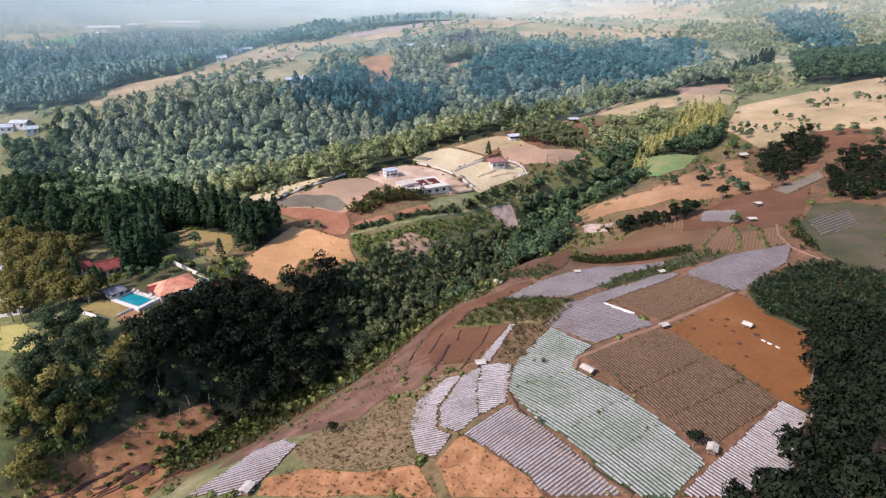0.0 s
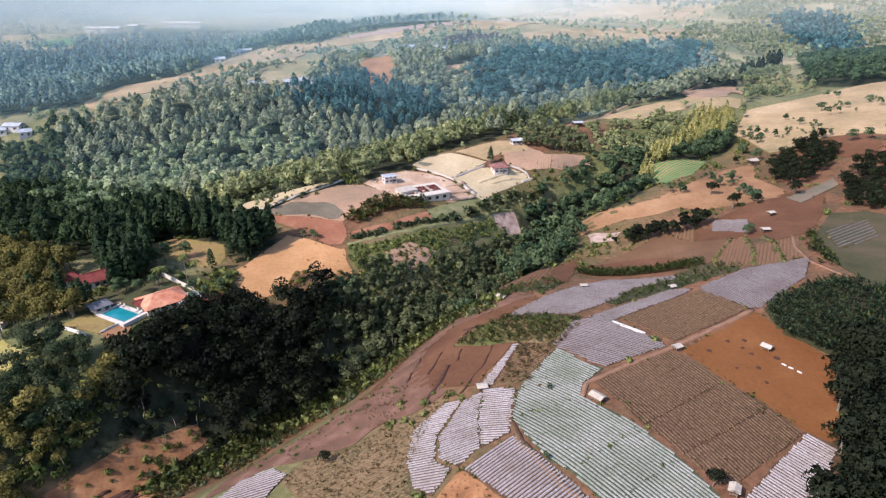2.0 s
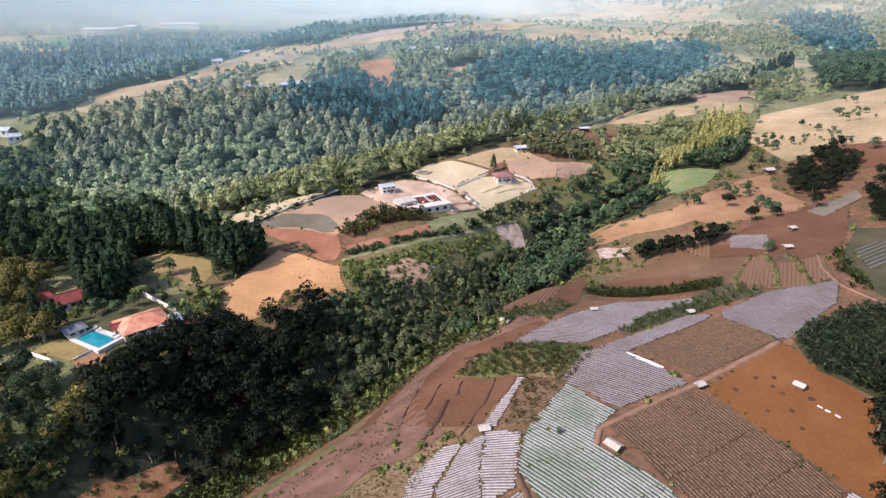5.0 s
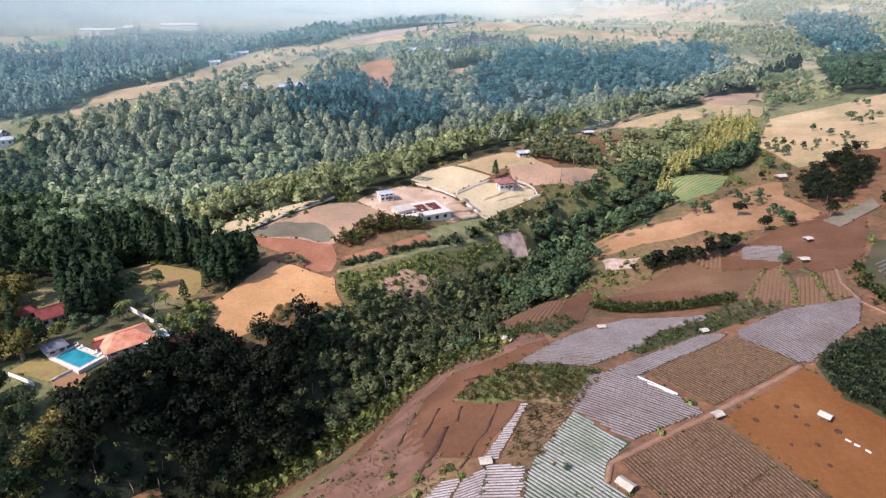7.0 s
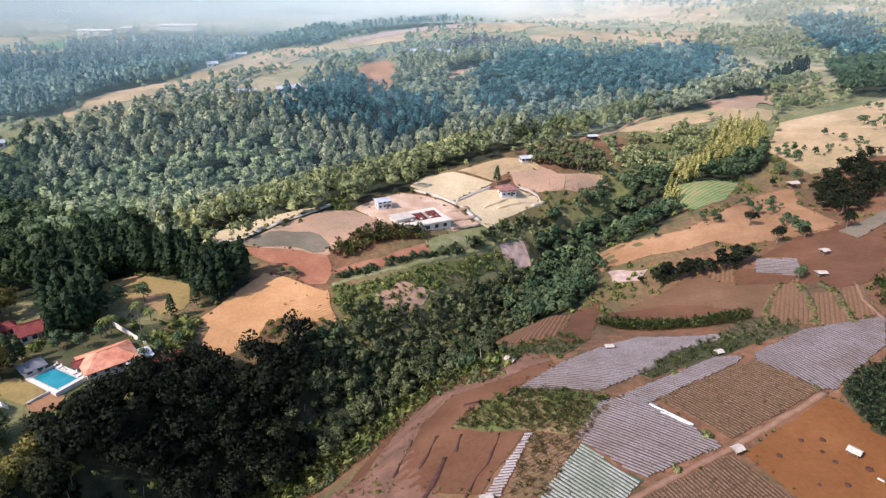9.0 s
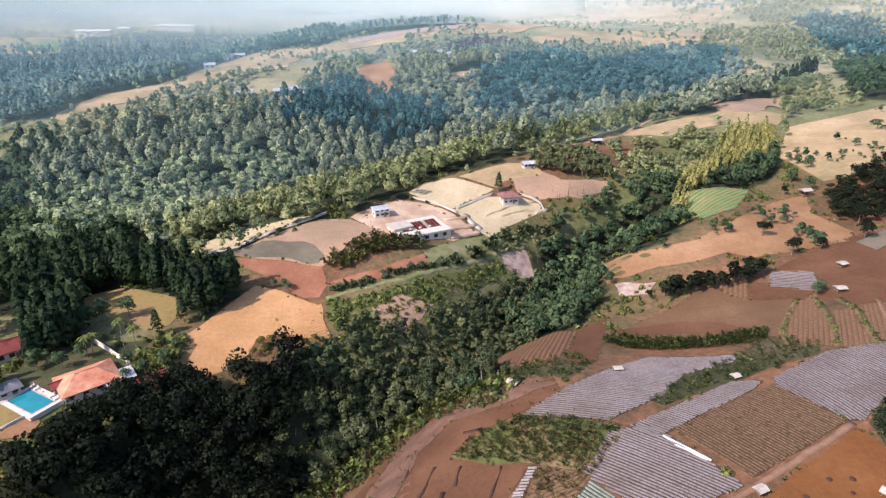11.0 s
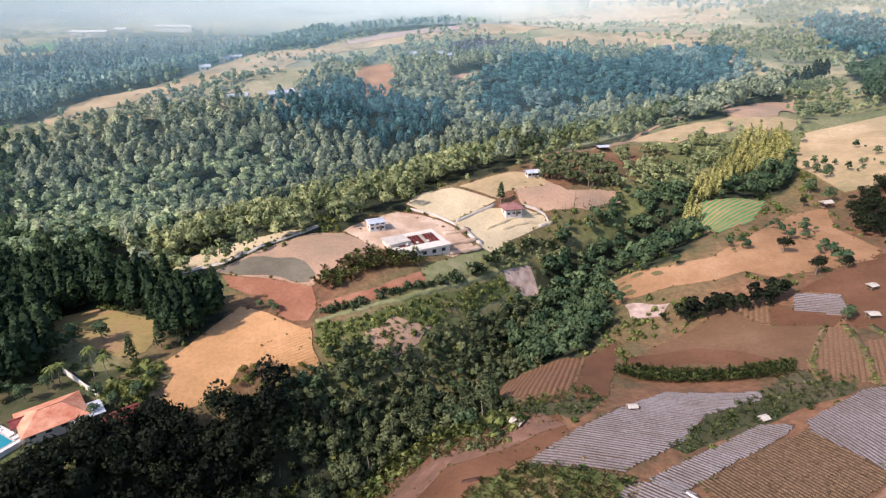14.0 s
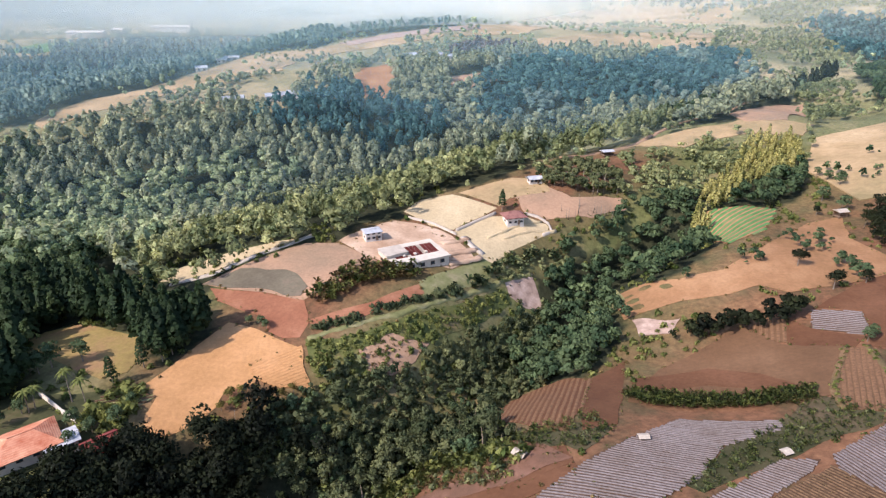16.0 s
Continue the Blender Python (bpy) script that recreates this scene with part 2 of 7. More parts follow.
def height(x, y):
    x, y = np.atleast_1d(np.asarray(x, float)), np.atleast_1d(np.asarray(y, float))
    z = spline(x, y, FAR, FAR_X, FAR_Y, FAR_STEP, True) + spline(x, y, NEAR, NEAR_X, NEAR_Y, NEAR_STEP, False)
    for line, wide, deep in zip((CREEK, WOODED_VALLEY, FAR_VALLEY), (21.0, 60.0, 90.0), DEPTHS):
        z -= deep * np.exp(-(away(x, y, line) / wide) ** 2)
    z -= 14.0 * np.exp(-((x - 232) ** 2 + (y - 448) ** 2) / 36.0**2)
    return z + 5.0 * np.exp(-(away(x, y, [(202, 490), (245, 522), (285, 549)]) / 18.0) ** 2)


def z_at(x, y):
    return float(height(x, y)[0])


def mesh_of(name, verts, faces, mat, smooth=False):
    me = bpy.data.meshes.new(name)
    verts, faces = np.asarray(verts, np.float32), np.asarray(faces, np.int32)
    k = faces.shape[1]
    me.vertices.add(len(verts))
    me.vertices.foreach_set("co", verts.ravel())
    me.loops.add(faces.size)
    me.loops.foreach_set("vertex_index", faces.ravel())
    me.polygons.add(len(faces))
    me.polygons.foreach_set("loop_start", np.arange(0, faces.size, k, dtype=np.int32))
    me.polygons.foreach_set("loop_total", np.full(len(faces), k, np.int32))
    if smooth:
        me.polygons.foreach_set("use_smooth", np.ones(len(faces), bool))
    me.materials.append(mat)
    me.update(calc_edges=True)
    me.validate()
    return me


def inside(x, y, poly):
    hit = np.zeros(np.shape(x), bool)
    for (ax, ay), (bx, by) in zip(poly, poly[1:] + poly[:1]):
        if ay != by:
            hit ^= ((ay > y) != (by > y)) & (x < (bx - ax) * (y - ay) / (by - ay) + ax)
    return hit


def steps(lo, hi, step, grow, lo_end, hi_end):
    a = list(np.arange(lo, hi + step / 2, step))
    d = step
    while a[-1] < hi_end:
        d *= grow
        a.append(a[-1] + d)
    d = step
    while a[0] > lo_end:
        d *= grow
        a.insert(0, a[0] - d)
    return np.array(a)


gx, gy = steps(-230, 260, 3.0, 1.04, -4800, 4800), steps(50, 420, 3.0, 1.04, -700, 4850)
GX, GY = np.meshgrid(gx, gy)
GZ = height(GX.ravel(), GY.ravel())
n = len(gx)
ids = (np.arange(len(gy) - 1)[:, None] * n + np.arange(n - 1)).ravel()
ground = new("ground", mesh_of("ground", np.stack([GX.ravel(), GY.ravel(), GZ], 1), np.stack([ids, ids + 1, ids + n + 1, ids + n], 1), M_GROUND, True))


# ---- plots ----
def rounded(poly, wobble, step=2.0):
    """The outline cut into short steps and moved about a little, so that no edge is ruler-straight."""
    out = []
    for (ax, ay), (bx, by) in zip(poly, poly[1:] + poly[:1]):
        k = max(1, int(math.hypot(bx - ax, by - ay) / step))
        for i in range(k):
            x, y = ax + (bx - ax) * i / k, ay + (by - ay) * i / k
            d = noise.noise_vector(Vector((x * 0.12, y * 0.12, 3.0)))
            out.append((x + wobble * d.x, y + wobble * d.y))
    return out


def drape(name, poly, mat, lift=0.12, cell=2.0, wobble=0.6, parent=None, thick=0.5):
    """A sheet that follows the land inside an outline, with edges that go down into the soil."""
    span = max(np.ptp(np.array(poly), axis=0))
    cell = max(cell, span / 18)
    edge = rounded(poly, wobble, max(2.0, span / 40))
    bm = bmesh.new()
    ring = [bm.verts.new((x, y, 0)) for x, y in edge]
    bm.faces.new(ring)
    xs, ys = [p[0] for p in edge], [p[1] for p in edge]
    for axis, lo, hi in ((0, min(xs), max(xs)), (1, min(ys), max(ys))):
        for v in np.arange(lo + cell / 2, hi, cell):
            co, no = [0, 0, 0], [0, 0, 0]
            co[axis], no[axis] = v, 1
            bmesh.ops.bisect_plane(bm, geom=bm.verts[:] + bm.edges[:] + bm.faces[:], plane_co=co, plane_no=no)
    z = height([v.co.x for v in bm.verts], [v.co.y for v in bm.verts])
    for v, h in zip(bm.verts, z):
        v.co.z = h + lift
    rim = [e for e in bm.edges if e.is_boundary]
    low = bmesh.ops.extrude_edge_only(bm, edges=rim)
    for v in low["geom"]:
        if isinstance(v, bmesh.types.BMVert):
            v.co.z -= thick
    bmesh.ops.recalc_face_normals(bm, faces=bm.faces[:])
    me = bpy.data.meshes.new(name)
    bm.to_mesh(me)
    bm.free()
    me.materials.append(mat)
    ob = new(name, me)
    if parent:
        ob.parent = parent
    return ob


RNG_BEDS = np.random.default_rng(3)


def bed_rows(field, poly, mat, angle, gap, width=0.75, high=0.35, name="bed", lift=0.1):
    """Raised planting beds in parallel rows across a plot, each one a part of the field."""
    c, s = math.cos(radians(angle)), math.sin(radians(angle))
    edge = np.array(poly)
    off, run = edge @ (-s, c), edge @ (c, s)
    k = 0
    for o in np.arange(off.min() + gap / 2, off.max(), gap):
        fine = np.arange(run.min(), run.max(), 0.25)
        ok = inside(fine * c - o * s, fine * s + o * c, poly)
        for seg in np.split(np.arange(len(fine)), np.where(np.diff(ok.astype(int)) != 0)[0] + 1):
            if len(seg) < 6 or not ok[seg[0]]:
                continue
            ends = RNG_BEDS.uniform(-0.15, 0.35, 2)
            m = max(3, int(len(seg) * 0.25 / 1.3))
            r = np.linspace(fine[seg[0]] - ends[0], fine[seg[-1]] + ends[1], m)
            j = 0.12 * np.array([noise.noise((a * 0.2, o * 3.1, 7.0)) for a in r])
            x, y = r * c - (o + j) * s, r * s + (o + j) * c
            verts = []
            for dw, dh in ((-0.5, -0.1), (-0.32, 0.8), (0.0, 1.0), (0.32, 0.8), (0.5, -0.1)):
                px, py = x - dw * width * s, y + dw * width * c
                verts.append(np.stack([px, py, height(px, py) + lift + dh * high], 1))
            v = np.concatenate(verts)
            f = [(a * m + b, a * m + b + 1, (a + 1) * m + b + 1, (a + 1) * m + b) for a in range(4) for b in range(m - 1)]
            ob = new(name, mesh_of(name, v, f, mat, True))
            ob.parent = field
            k += 1
    return k


def field(poly, mat, label, rows=None, lift=0.12, category="field", name="field", wobble=0.6):
    ob = tagged(drape(name, poly, mat, lift, wobble=wobble), label, category, kind="structure")
    if rows:
        bed_rows(ob, poly, *rows, lift=lift - 0.02)
    return ob




def beds(angle, film=M_MULCH, gap=0.8):
    return (film, angle, gap, 0.5, 0.26)


def stubble(angle, gap=0.8):
    return (M_DRYROW, angle, gap, 0.45, 0.22)


def plough(angle, gap=1.2):
    return (M_TERRACEROW, angle, gap, 0.9, 0.1)


field([(29.8, 142.3), (35.3, 132.8), (38.2, 129.7), (32.4, 124.1), (31.1, 119.8), (33, 116), (35, 114), (40.5, 107), (45.1, 98.4), (49.4, 88.8), (49.3, 87.2), (40.7, 79.9), (35.3, 80.1), (30.9, 84.7), (24.3, 96.5), (20.8, 100.1), (17.6, 108.1), (15.3, 114.9), (16.7, 123.3), (21.4, 131.7)], M_GREENGAP, "field of young green crops on pale mulch beds", beds(-55, M_GREENMULCH))
field([(28.9, 144.3), (37, 156.3), (46, 156), (56.1, 137.6), (39.1, 130.4), (36.2, 133.5)], M_BROWN, "field of grey plastic mulch beds", beds(-43, M_GREYMULCH))
field([(49, 154.8), (76.2, 168.6), (83.5, 153.6), (58.5, 139.5)], M_BROWN, "brown field of dry stubble rows", stubble(-58))
for p in ([(35.1, 124.3), (56.2, 135.1), (63.6, 122.3), (41.7, 108)], [(41.8, 107.7), (63.7, 122.1), (69.3, 113.5), (46.4, 99.5)], [(46.5, 99.3), (69.4, 113.3), (72.7, 105.9), (52.2, 91.5), (50.3, 92.2)]):
    field(p, M_BROWN, "brown field of dry stubble rows", stubble(-68))
field([(59, 135.7), (84.2, 151.3), (85.5, 146.1), (92.1, 129.2), (85.9, 116.1), (80.5, 105.7), (77.7, 104), (73.7, 107), (69.7, 114.1), (64.1, 123.5)], M_DIMORANGE, "bare raked orange soil field")
field([(73.6, 106.1), (77.3, 102.1), (69.7, 92.9), (64.1, 84.1), (50.8, 79.8), (41.7, 79.8), (53.1, 89)], M_BROWN, "field of silver plastic mulch beds", beds(-50))
field([(14.5, 109.3), (17.2, 104.7), (32.2, 80.3), (19.1, 81.8), (16.3, 87), (4.4, 101.9)], M_BROWN, "field of silver plastic mulch beds on a slope", beds(34))
field([(0.9, 129.1), (4.5, 128), (-1.2, 116), (-1.5, 106.7), (2, 103.1), (-1.9, 97), (-5.6, 100.6), (-7.6, 108.6), (-6.9, 120.8)], M_BROWN, "terrace of silver plastic mulch beds", beds(-8))
field([(4.9, 127.1), (9.7, 130.3), (8, 118.8), (7.8, 107.8), (3.4, 103.2), (-0.5, 106.9), (-0.9, 114.6)], M_BROWN, "terrace of silver plastic mulch beds", beds(9))
field([(10, 131.1), (17.3, 126.9), (15.2, 116.5), (14.2, 110.3), (8.3, 107.4), (8.3, 118.7)], M_BROWN, "terrace of silver plastic mulch beds", beds(-17))
field([(19.4, 149.1), (20.6, 148.7), (12.3, 131.4), (9.2, 132.5)], M_BROWN, "narrow terrace of silver mulch beds", beds(-12))
field([(3.9, 101.9), (16.3, 86.5), (18.6, 81.9), (1.7, 85.9), (-1.4, 95.9)], M_BANK, "bare orange soil slope with dry stalks")
field([(18.6, 165.2), (32.2, 175.1), (43.5, 182.8), (56, 191.2), (76.2, 186), (73.8, 182.3), (60.5, 178.1), (51.4, 167.8), (37.2, 159.5), (27.4, 162.7)], M_BROWN, "field of grey plastic mulch beds", beds(-22, M_GREYMULCH))
field([(41, 156.9), (54, 163.7), (68.7, 172.1), (75.3, 170.8), (71.2, 167.2), (57.8, 159.9), (46, 152.5)], M_BROWN, "field of grey plastic mulch beds", beds(-44, M_GREYMULCH))
field([(78, 171.6), (93.7, 179.7), (114.8, 180.8), (106.2, 167.7), (86.6, 153.2), (83.8, 153.6), (76.6, 167.3)], M_BROWN, "field of grey plastic mulch beds", beds(-74, M_GREYMULCH))
field([(48.7, 204.8), (61.2, 219.7), (82.9, 230.4), (87.1, 234.7), (93.7, 220.8), (105.9, 214), (90.9, 193.1), (83.2, 193.4), (47.3, 201.1)], M_TERRACE, "brown ploughed terrace field")
field([(52.8, 215.5), (73.3, 217.3), (83.2, 209.7), (87.3, 201.6), (83.6, 199), (70, 208.7), (50.6, 207.1)], M_RUST, "dark bare soil strip above the maize", lift=0.2)
for p in ([(93.2, 195.8), (105.3, 212.8), (109.1, 211.4), (105.7, 198.7), (97.6, 181.8), (89.1, 186.5)], [(109.1, 202), (113, 200.8), (107.6, 185.5), (105.7, 179.6), (98, 180.5)], [(115.9, 202.4), (123.9, 202), (117.1, 190.3), (114.9, 182.7), (107.3, 180.5), (111.1, 190.6)]):
    field(p, M_TERRACE, "brown ploughed terrace plot", plough(61, 1.1))
field([(109.4, 234.5), (143.1, 253.1), (160.2, 249.4), (137.5, 214.7), (125.8, 203.8), (116.1, 203.3), (110.3, 212.3), (116, 220.6), (119.4, 229.9)], M_RUST, "bare rust red soil field")
field([(108.1, 233.7), (118.7, 229.2), (115.7, 220.7), (112.6, 217.3), (103.5, 225.3)], M_BROWN, "small field of pale mulch beds", beds(-34, M_GREYMULCH, 1.0))
field([(87.3, 235.4), (100.1, 232.2), (95.5, 221), (93.3, 222)], M_TERRACE, "brown ploughed plot", plough(67, 1.4))
field([(100.1, 232.2), (103.2, 225.5), (111.9, 216.6), (107.5, 212.4), (95, 219.9)], M_RUST, "bare rust red soil plot")
field([(60.8, 274.3), (79.4, 261.1), (93.8, 260.9), (107.4, 270.5), (122.4, 282.2), (139.1, 295.8), (153.8, 299.8), (145.1, 278.7), (147.2, 257), (142.3, 249.6), (124.8, 245), (106.6, 243.8), (100.5, 249.7), (90.1, 247.9), (76.6, 249.6), (59.9, 249.5)], M_SLOPE, "bare orange soil slope above the creek")
field([(109.8, 318.8), (125.5, 319), (136, 312.7), (119.4, 288.7), (103.8, 281.9), (104, 297.9)], M_CLAY, "low green vegetable rows on red soil", (M_CROP, 35, 2.4, 1.7, 0.3), lift=0.2)
field([(172.8, 361.8), (189.2, 389.2), (226.8, 398.1), (297.2, 414.3), (218, 293.5), (207.5, 306.1), (189.7, 313.9), (168.4, 344)], M_CREAM, "pale dry grass hillside", lift=0.4)
field([(177.9, 372), (195.7, 385.5), (238, 395.8), (183.7, 307.7), (166, 310.3), (166, 347.7)], M_CREAM, "pale dry grass hillside", lift=0.5)
field([(127.9, 201.3), (146.1, 223.3), (156.4, 219.5), (163.2, 208.6), (124.7, 151.2), (118.6, 161.1), (118.5, 180.3)], M_DARKGRASS, "green and grey vegetable field")
field([(87.1, 152.4), (94.6, 158.7), (112.5, 164.9), (125.3, 152.2), (110.5, 128.6), (93.8, 130.2), (85.4, 141)], M_DARKGRASS, "grassy ground under a dense maize field")
field([(13.6, 216.4), (24.1, 224), (36.6, 223.1), (42.6, 217), (35.6, 197.7), (29.7, 186.4), (24.7, 187.7), (15, 206.5)], M_RUST, "red ploughed field", plough(72, 1.5))
field([(-22.9, 148.9), (-14.5, 181.7), (-1.7, 189.5), (10.7, 177.9), (29, 177.4), (29.8, 171.1), (14.2, 164.9), (7.9, 160.6), (3.2, 157.7), (10.8, 152.6), (18.9, 149.1), (11.2, 138.5), (8.6, 133.1)], M_RUST, "eroded red soil slope")
field([(3.2, 158.1), (10.1, 164.1), (19, 165.1), (29.8, 161.6), (39.2, 157.2), (28.1, 145.5), (20.4, 149.2), (10.8, 153)], M_GRASS, "strip of rough tall grass")
field([(20.9, 148), (28.3, 145.1), (39.7, 156.9), (39.6, 154.9), (28.6, 141.7), (20.7, 128.7), (13, 131.1)], M_STRAW, "strip of dry maize stubble", stubble(17, 1.1))
field([(-37.4, 115.1), (-32.3, 121.3), (-20.5, 120.8), (-13.9, 127.9), (-6.5, 128), (1.7, 133.6), (-2.7, 122.5), (-6, 111.3), (-7.2, 103.5), (-5.2, 96.7), (-17.7, 99.9), (-28.8, 104.8)], M_STRAW, "slope of dry stubble and weeds", (M_STRAWROW, 23, 0.95, 0.5, 0.13))
field([(-59, 104.6), (-53.3, 111), (-48.3, 119.6), (-41.6, 122.3), (-36.4, 116.9), (-39.3, 109.1), (-42.4, 103.7), (-42.8, 100.4)], M_BROWN, "strip of worn grey mulch beds", beds(8, M_MULCH, 1.0), lift=0.3)
field([(-41.3, 100), (-41, 105.6), (-31.7, 105.8), (-17.5, 99), (-5.2, 96.4), (-2.7, 90.4), (-1, 86.7)], M_BANK, "bare orange soil with weeds", lift=0.2)
field([(-105.8, 112), (-100.1, 122), (-87.5, 139), (-72.7, 152.1), (-69.9, 148.8), (-75.6, 138.4), (-75.8, 127.2), (-73.6, 106.6)], M_BANK, "bare eroded orange bank")
field([(-78.3, 207.6), (-74.3, 214.7), (-69.3, 226.1), (-63.9, 236.8), (-54.2, 233.3), (-45.1, 227.7), (-38.4, 224.4), (-38.1, 218.5), (-45.3, 215.6), (-50.4, 211.6), (-55.6, 209.2), (-56.1, 203.9), (-59.9, 198.4), (-64.6, 194.5), (-70, 192.8), (-72.3, 198.8), (-72, 205.2)], M_ORANGE, "bare raked orange soil field")
field([(-76.4, 255.7), (-56.5, 251), (-42.5, 246.2), (-38.8, 235.6), (-40.5, 229.3), (-45.4, 228.9), (-50.6, 232.3), (-54.8, 239.9), (-63.5, 244.1), (-71.2, 248)], M_REDSOIL, "bare red soil field")
field([(-80, 259), (-71, 267.5), (-60.9, 274.5), (-50, 280.8), (-37.5, 280.5), (-22.1, 269.3), (-31.6, 257), (-40.2, 249.6), (-42.5, 246.3), (-56.5, 251), (-70.8, 254.9)], M_TAN, "brown and grey fallow field")
field([(-97.5, 264.8), (-96.1, 273.4), (-79.2, 279.4), (-61.3, 284), (-53, 284.6), (-67.4, 275.4), (-79, 267), (-88.1, 261.9)], M_LAWN, "pale dry grass verge")
field([(-16.2, 312.2), (-10.6, 324.6), (3.5, 328.7), (22.3, 314.9), (17, 309.5), (3.7, 297.4), (-4.8, 299.6)], M_LAWN, "pale mown playing lawn")
field([(-39.5, 236.7), (-30.7, 240.8), (-20.8, 245.3), (-7, 258), (-4.9, 254.1), (-15.4, 244.2), (-23.4, 238.3), (-36.3, 233.5)], M_REDSOIL, "bare orange soil terrace")
field([(3.7, 296.2), (17.4, 308.2), (34.7, 309.6), (43.1, 307.3), (40.3, 302.4), (26.4, 289.6), (18.9, 280.7), (14.3, 282.2), (8.1, 290.2)], M_LAWN, "pale terraced lawn")
field([(-122.2, 229.1), (-120.1, 235), (-111.3, 238.3), (-97.3, 232.4), (-86.8, 228.5), (-83.2, 218.1), (-83.6, 213.2), (-88.6, 209.7), (-98.1, 213.5), (-110, 219.8)], M_OLIVESOIL, "shaded garden lawn")
field([(6.5, 329.9), (30.4, 343.1), (44.9, 342.3), (46.4, 328.9), (27.6, 322.5), (23.3, 316.1)], M_CREAM, "dry soil yard")
field([(-38.7, 228.8), (-28.8, 228.8), (-13.2, 238.5), (4, 253.9), (22.3, 273.3), (25.2, 269.8), (15.5, 256.1), (-2.8, 236.6), (-15.2, 222.9), (-26.7, 214.6), (-34.9, 217.5)], M_GRASS, "green grassy slope below the track")
field([(61.8, 246.4), (73.5, 242.1), (70.1, 235.2), (61.9, 237)], M_PALEROCK, "patch of pale pinkish rubble above the creek", lift=0.25, wobble=2.0)
field([(40.9, 258.3), (54.1, 271.5), (64.3, 277.1), (63.6, 263.4), (52, 253.1), (42, 248.2)], M_VERGE, "yellow green grassy slope above the creek", lift=0.5)
field([(-79, 259.6), (-69.5, 265.7), (-58.2, 264.5), (-49.4, 260.2), (-43.1, 253.7), (-43.7, 248.5), (-56.8, 252.2), (-69.1, 255.5)], M_GREYSOIL, "grey fallow corner of the field", lift=0.25, wobble=2.2)
field([(23.1, 275.8), (33.8, 284), (36, 279.1), (37.6, 273.1), (30.6, 270.7), (24.7, 271.5)], M_PALEROCK, "patch of pale pinkish rubble")
field([(-118.7, 172), (-115.1, 178.1), (-101.6, 173.1), (-104.6, 167)], M_OLIVESOIL, "garden lawn beside the pool", lift=0.2)
field([(-104.5, 167.2), (-100.3, 172.7), (-97.3, 171.3), (-97.7, 165.9), (-102.3, 165)], M_CLAY, "bare soil terrace beside the pool", lift=0.25)
field([(-134, 189.2), (-124.7, 191.2), (-116.2, 186), (-117.8, 180.5), (-127.1, 179.5)], M_OLIVESOIL, "garden lawn before the red house", lift=0.2)
field([(-142, 165.9), (-134.5, 165.9), (-118, 155.5), (-115.2, 152), (-121.5, 148.4), (-132.6, 152.1)], M_YELLOWLAWN, "sunlit yellow lawn", lift=0.2)
field([(-26.5, 272.1), (-37.9, 282.7), (-31, 292.9), (-18.9, 303.2), (-8.6, 300.6), (3.7, 292.7), (11.7, 281.4), (3.9, 271.4), (-2.1, 271), (-11.7, 266.5)], M_COURT, "pale reddish earth yard round the hall", wobble=1.0)
field([(29, 325.8), (43.4, 335), (54.5, 325.8), (78.4, 333), (79, 326.1), (60.3, 316), (40.5, 309.4), (33.9, 313.5)], M_TAN, "reddish bare soil below the plantation", lift=0.1, wobble=2.0)
field([(1.9, 269.2), (14.2, 280.7), (26.2, 286.7), (23.7, 280.4), (7.8, 264.1), (-5.2, 252.7), (-7.4, 259.3)], M_VERGE, "yellow green grass below the hall", lift=0.1, wobble=1.5)
field([(-52.3, 218.5), (-39.3, 225.6), (-37.3, 218.7), (-34.2, 212.5), (-41.3, 211.6), (-49.4, 213.9)], M_ORANGE, "corner of the orange field with raked clods", (M_ORANGE, 32, 1.0, 0.6, 0.14), lift=0.3, wobble=1.5)
field([(-86.3, 200.5), (-84.1, 206.9), (-79.6, 209.7), (-72.3, 205.2), (-75.7, 201.1), (-81.1, 197.9)], M_VERGE, "patch of yellowing maize beside the orange field", (M_DRYROW, 25, 1.2, 0.6, 0.4), lift=0.2)
field([(-22.1, 227.5), (-12.8, 233.5), (-2.8, 235.6), (-5.9, 228.6), (-13.6, 222.3), (-19.9, 221.5)], M_TAN, "bare brown patch on the grassy slope", lift=0.2, wobble=3.0)
field([(42.9, 217.9), (54.2, 226.1), (48.5, 209.4), (42, 188.6), (33.1, 186.2), (36.1, 198.6)], M_RUST, "bare red strip beside the ploughed field")
field([(12, 179.6), (28.5, 180.9), (29, 175), (17.9, 170.6), (11.5, 170.3)], M_RUST, "bare orange soil strip below the mulch beds")
field([(133.4, 205.4), (151, 210.6), (143.1, 192.1), (125.8, 184.6)], M_DARKGRASS, "pale worn mulch rows on the green field", beds(28, M_GREYMULCH, 1.9), lift=0.2)
field([(142.4, 246.8), (170.9, 263.2), (167.2, 253.3), (143.9, 238.9)], M_GREYSOIL, "grey fallow strip between groves", lift=0.35)
field([(189.6, 310.8), (210.8, 311.7), (204.6, 283.5), (191, 277), (185, 294)], M_RUST, "dark red soil among trees", lift=0.3, wobble=2.5)
field([(-22.4, 141.4), (-17.9, 146.2), (-13.6, 168.7), (-10.4, 186.3), (-1.8, 184.3), (10.9, 178.1), (14.8, 190), (29.5, 176.6), (14.9, 171.5), (1.6, 174.5), (-5, 165.8), (-9.8, 144.5), (-13, 136.9)], M_PURPLE, "purplish red eroded slope", lift=0.2, wobble=1.2)
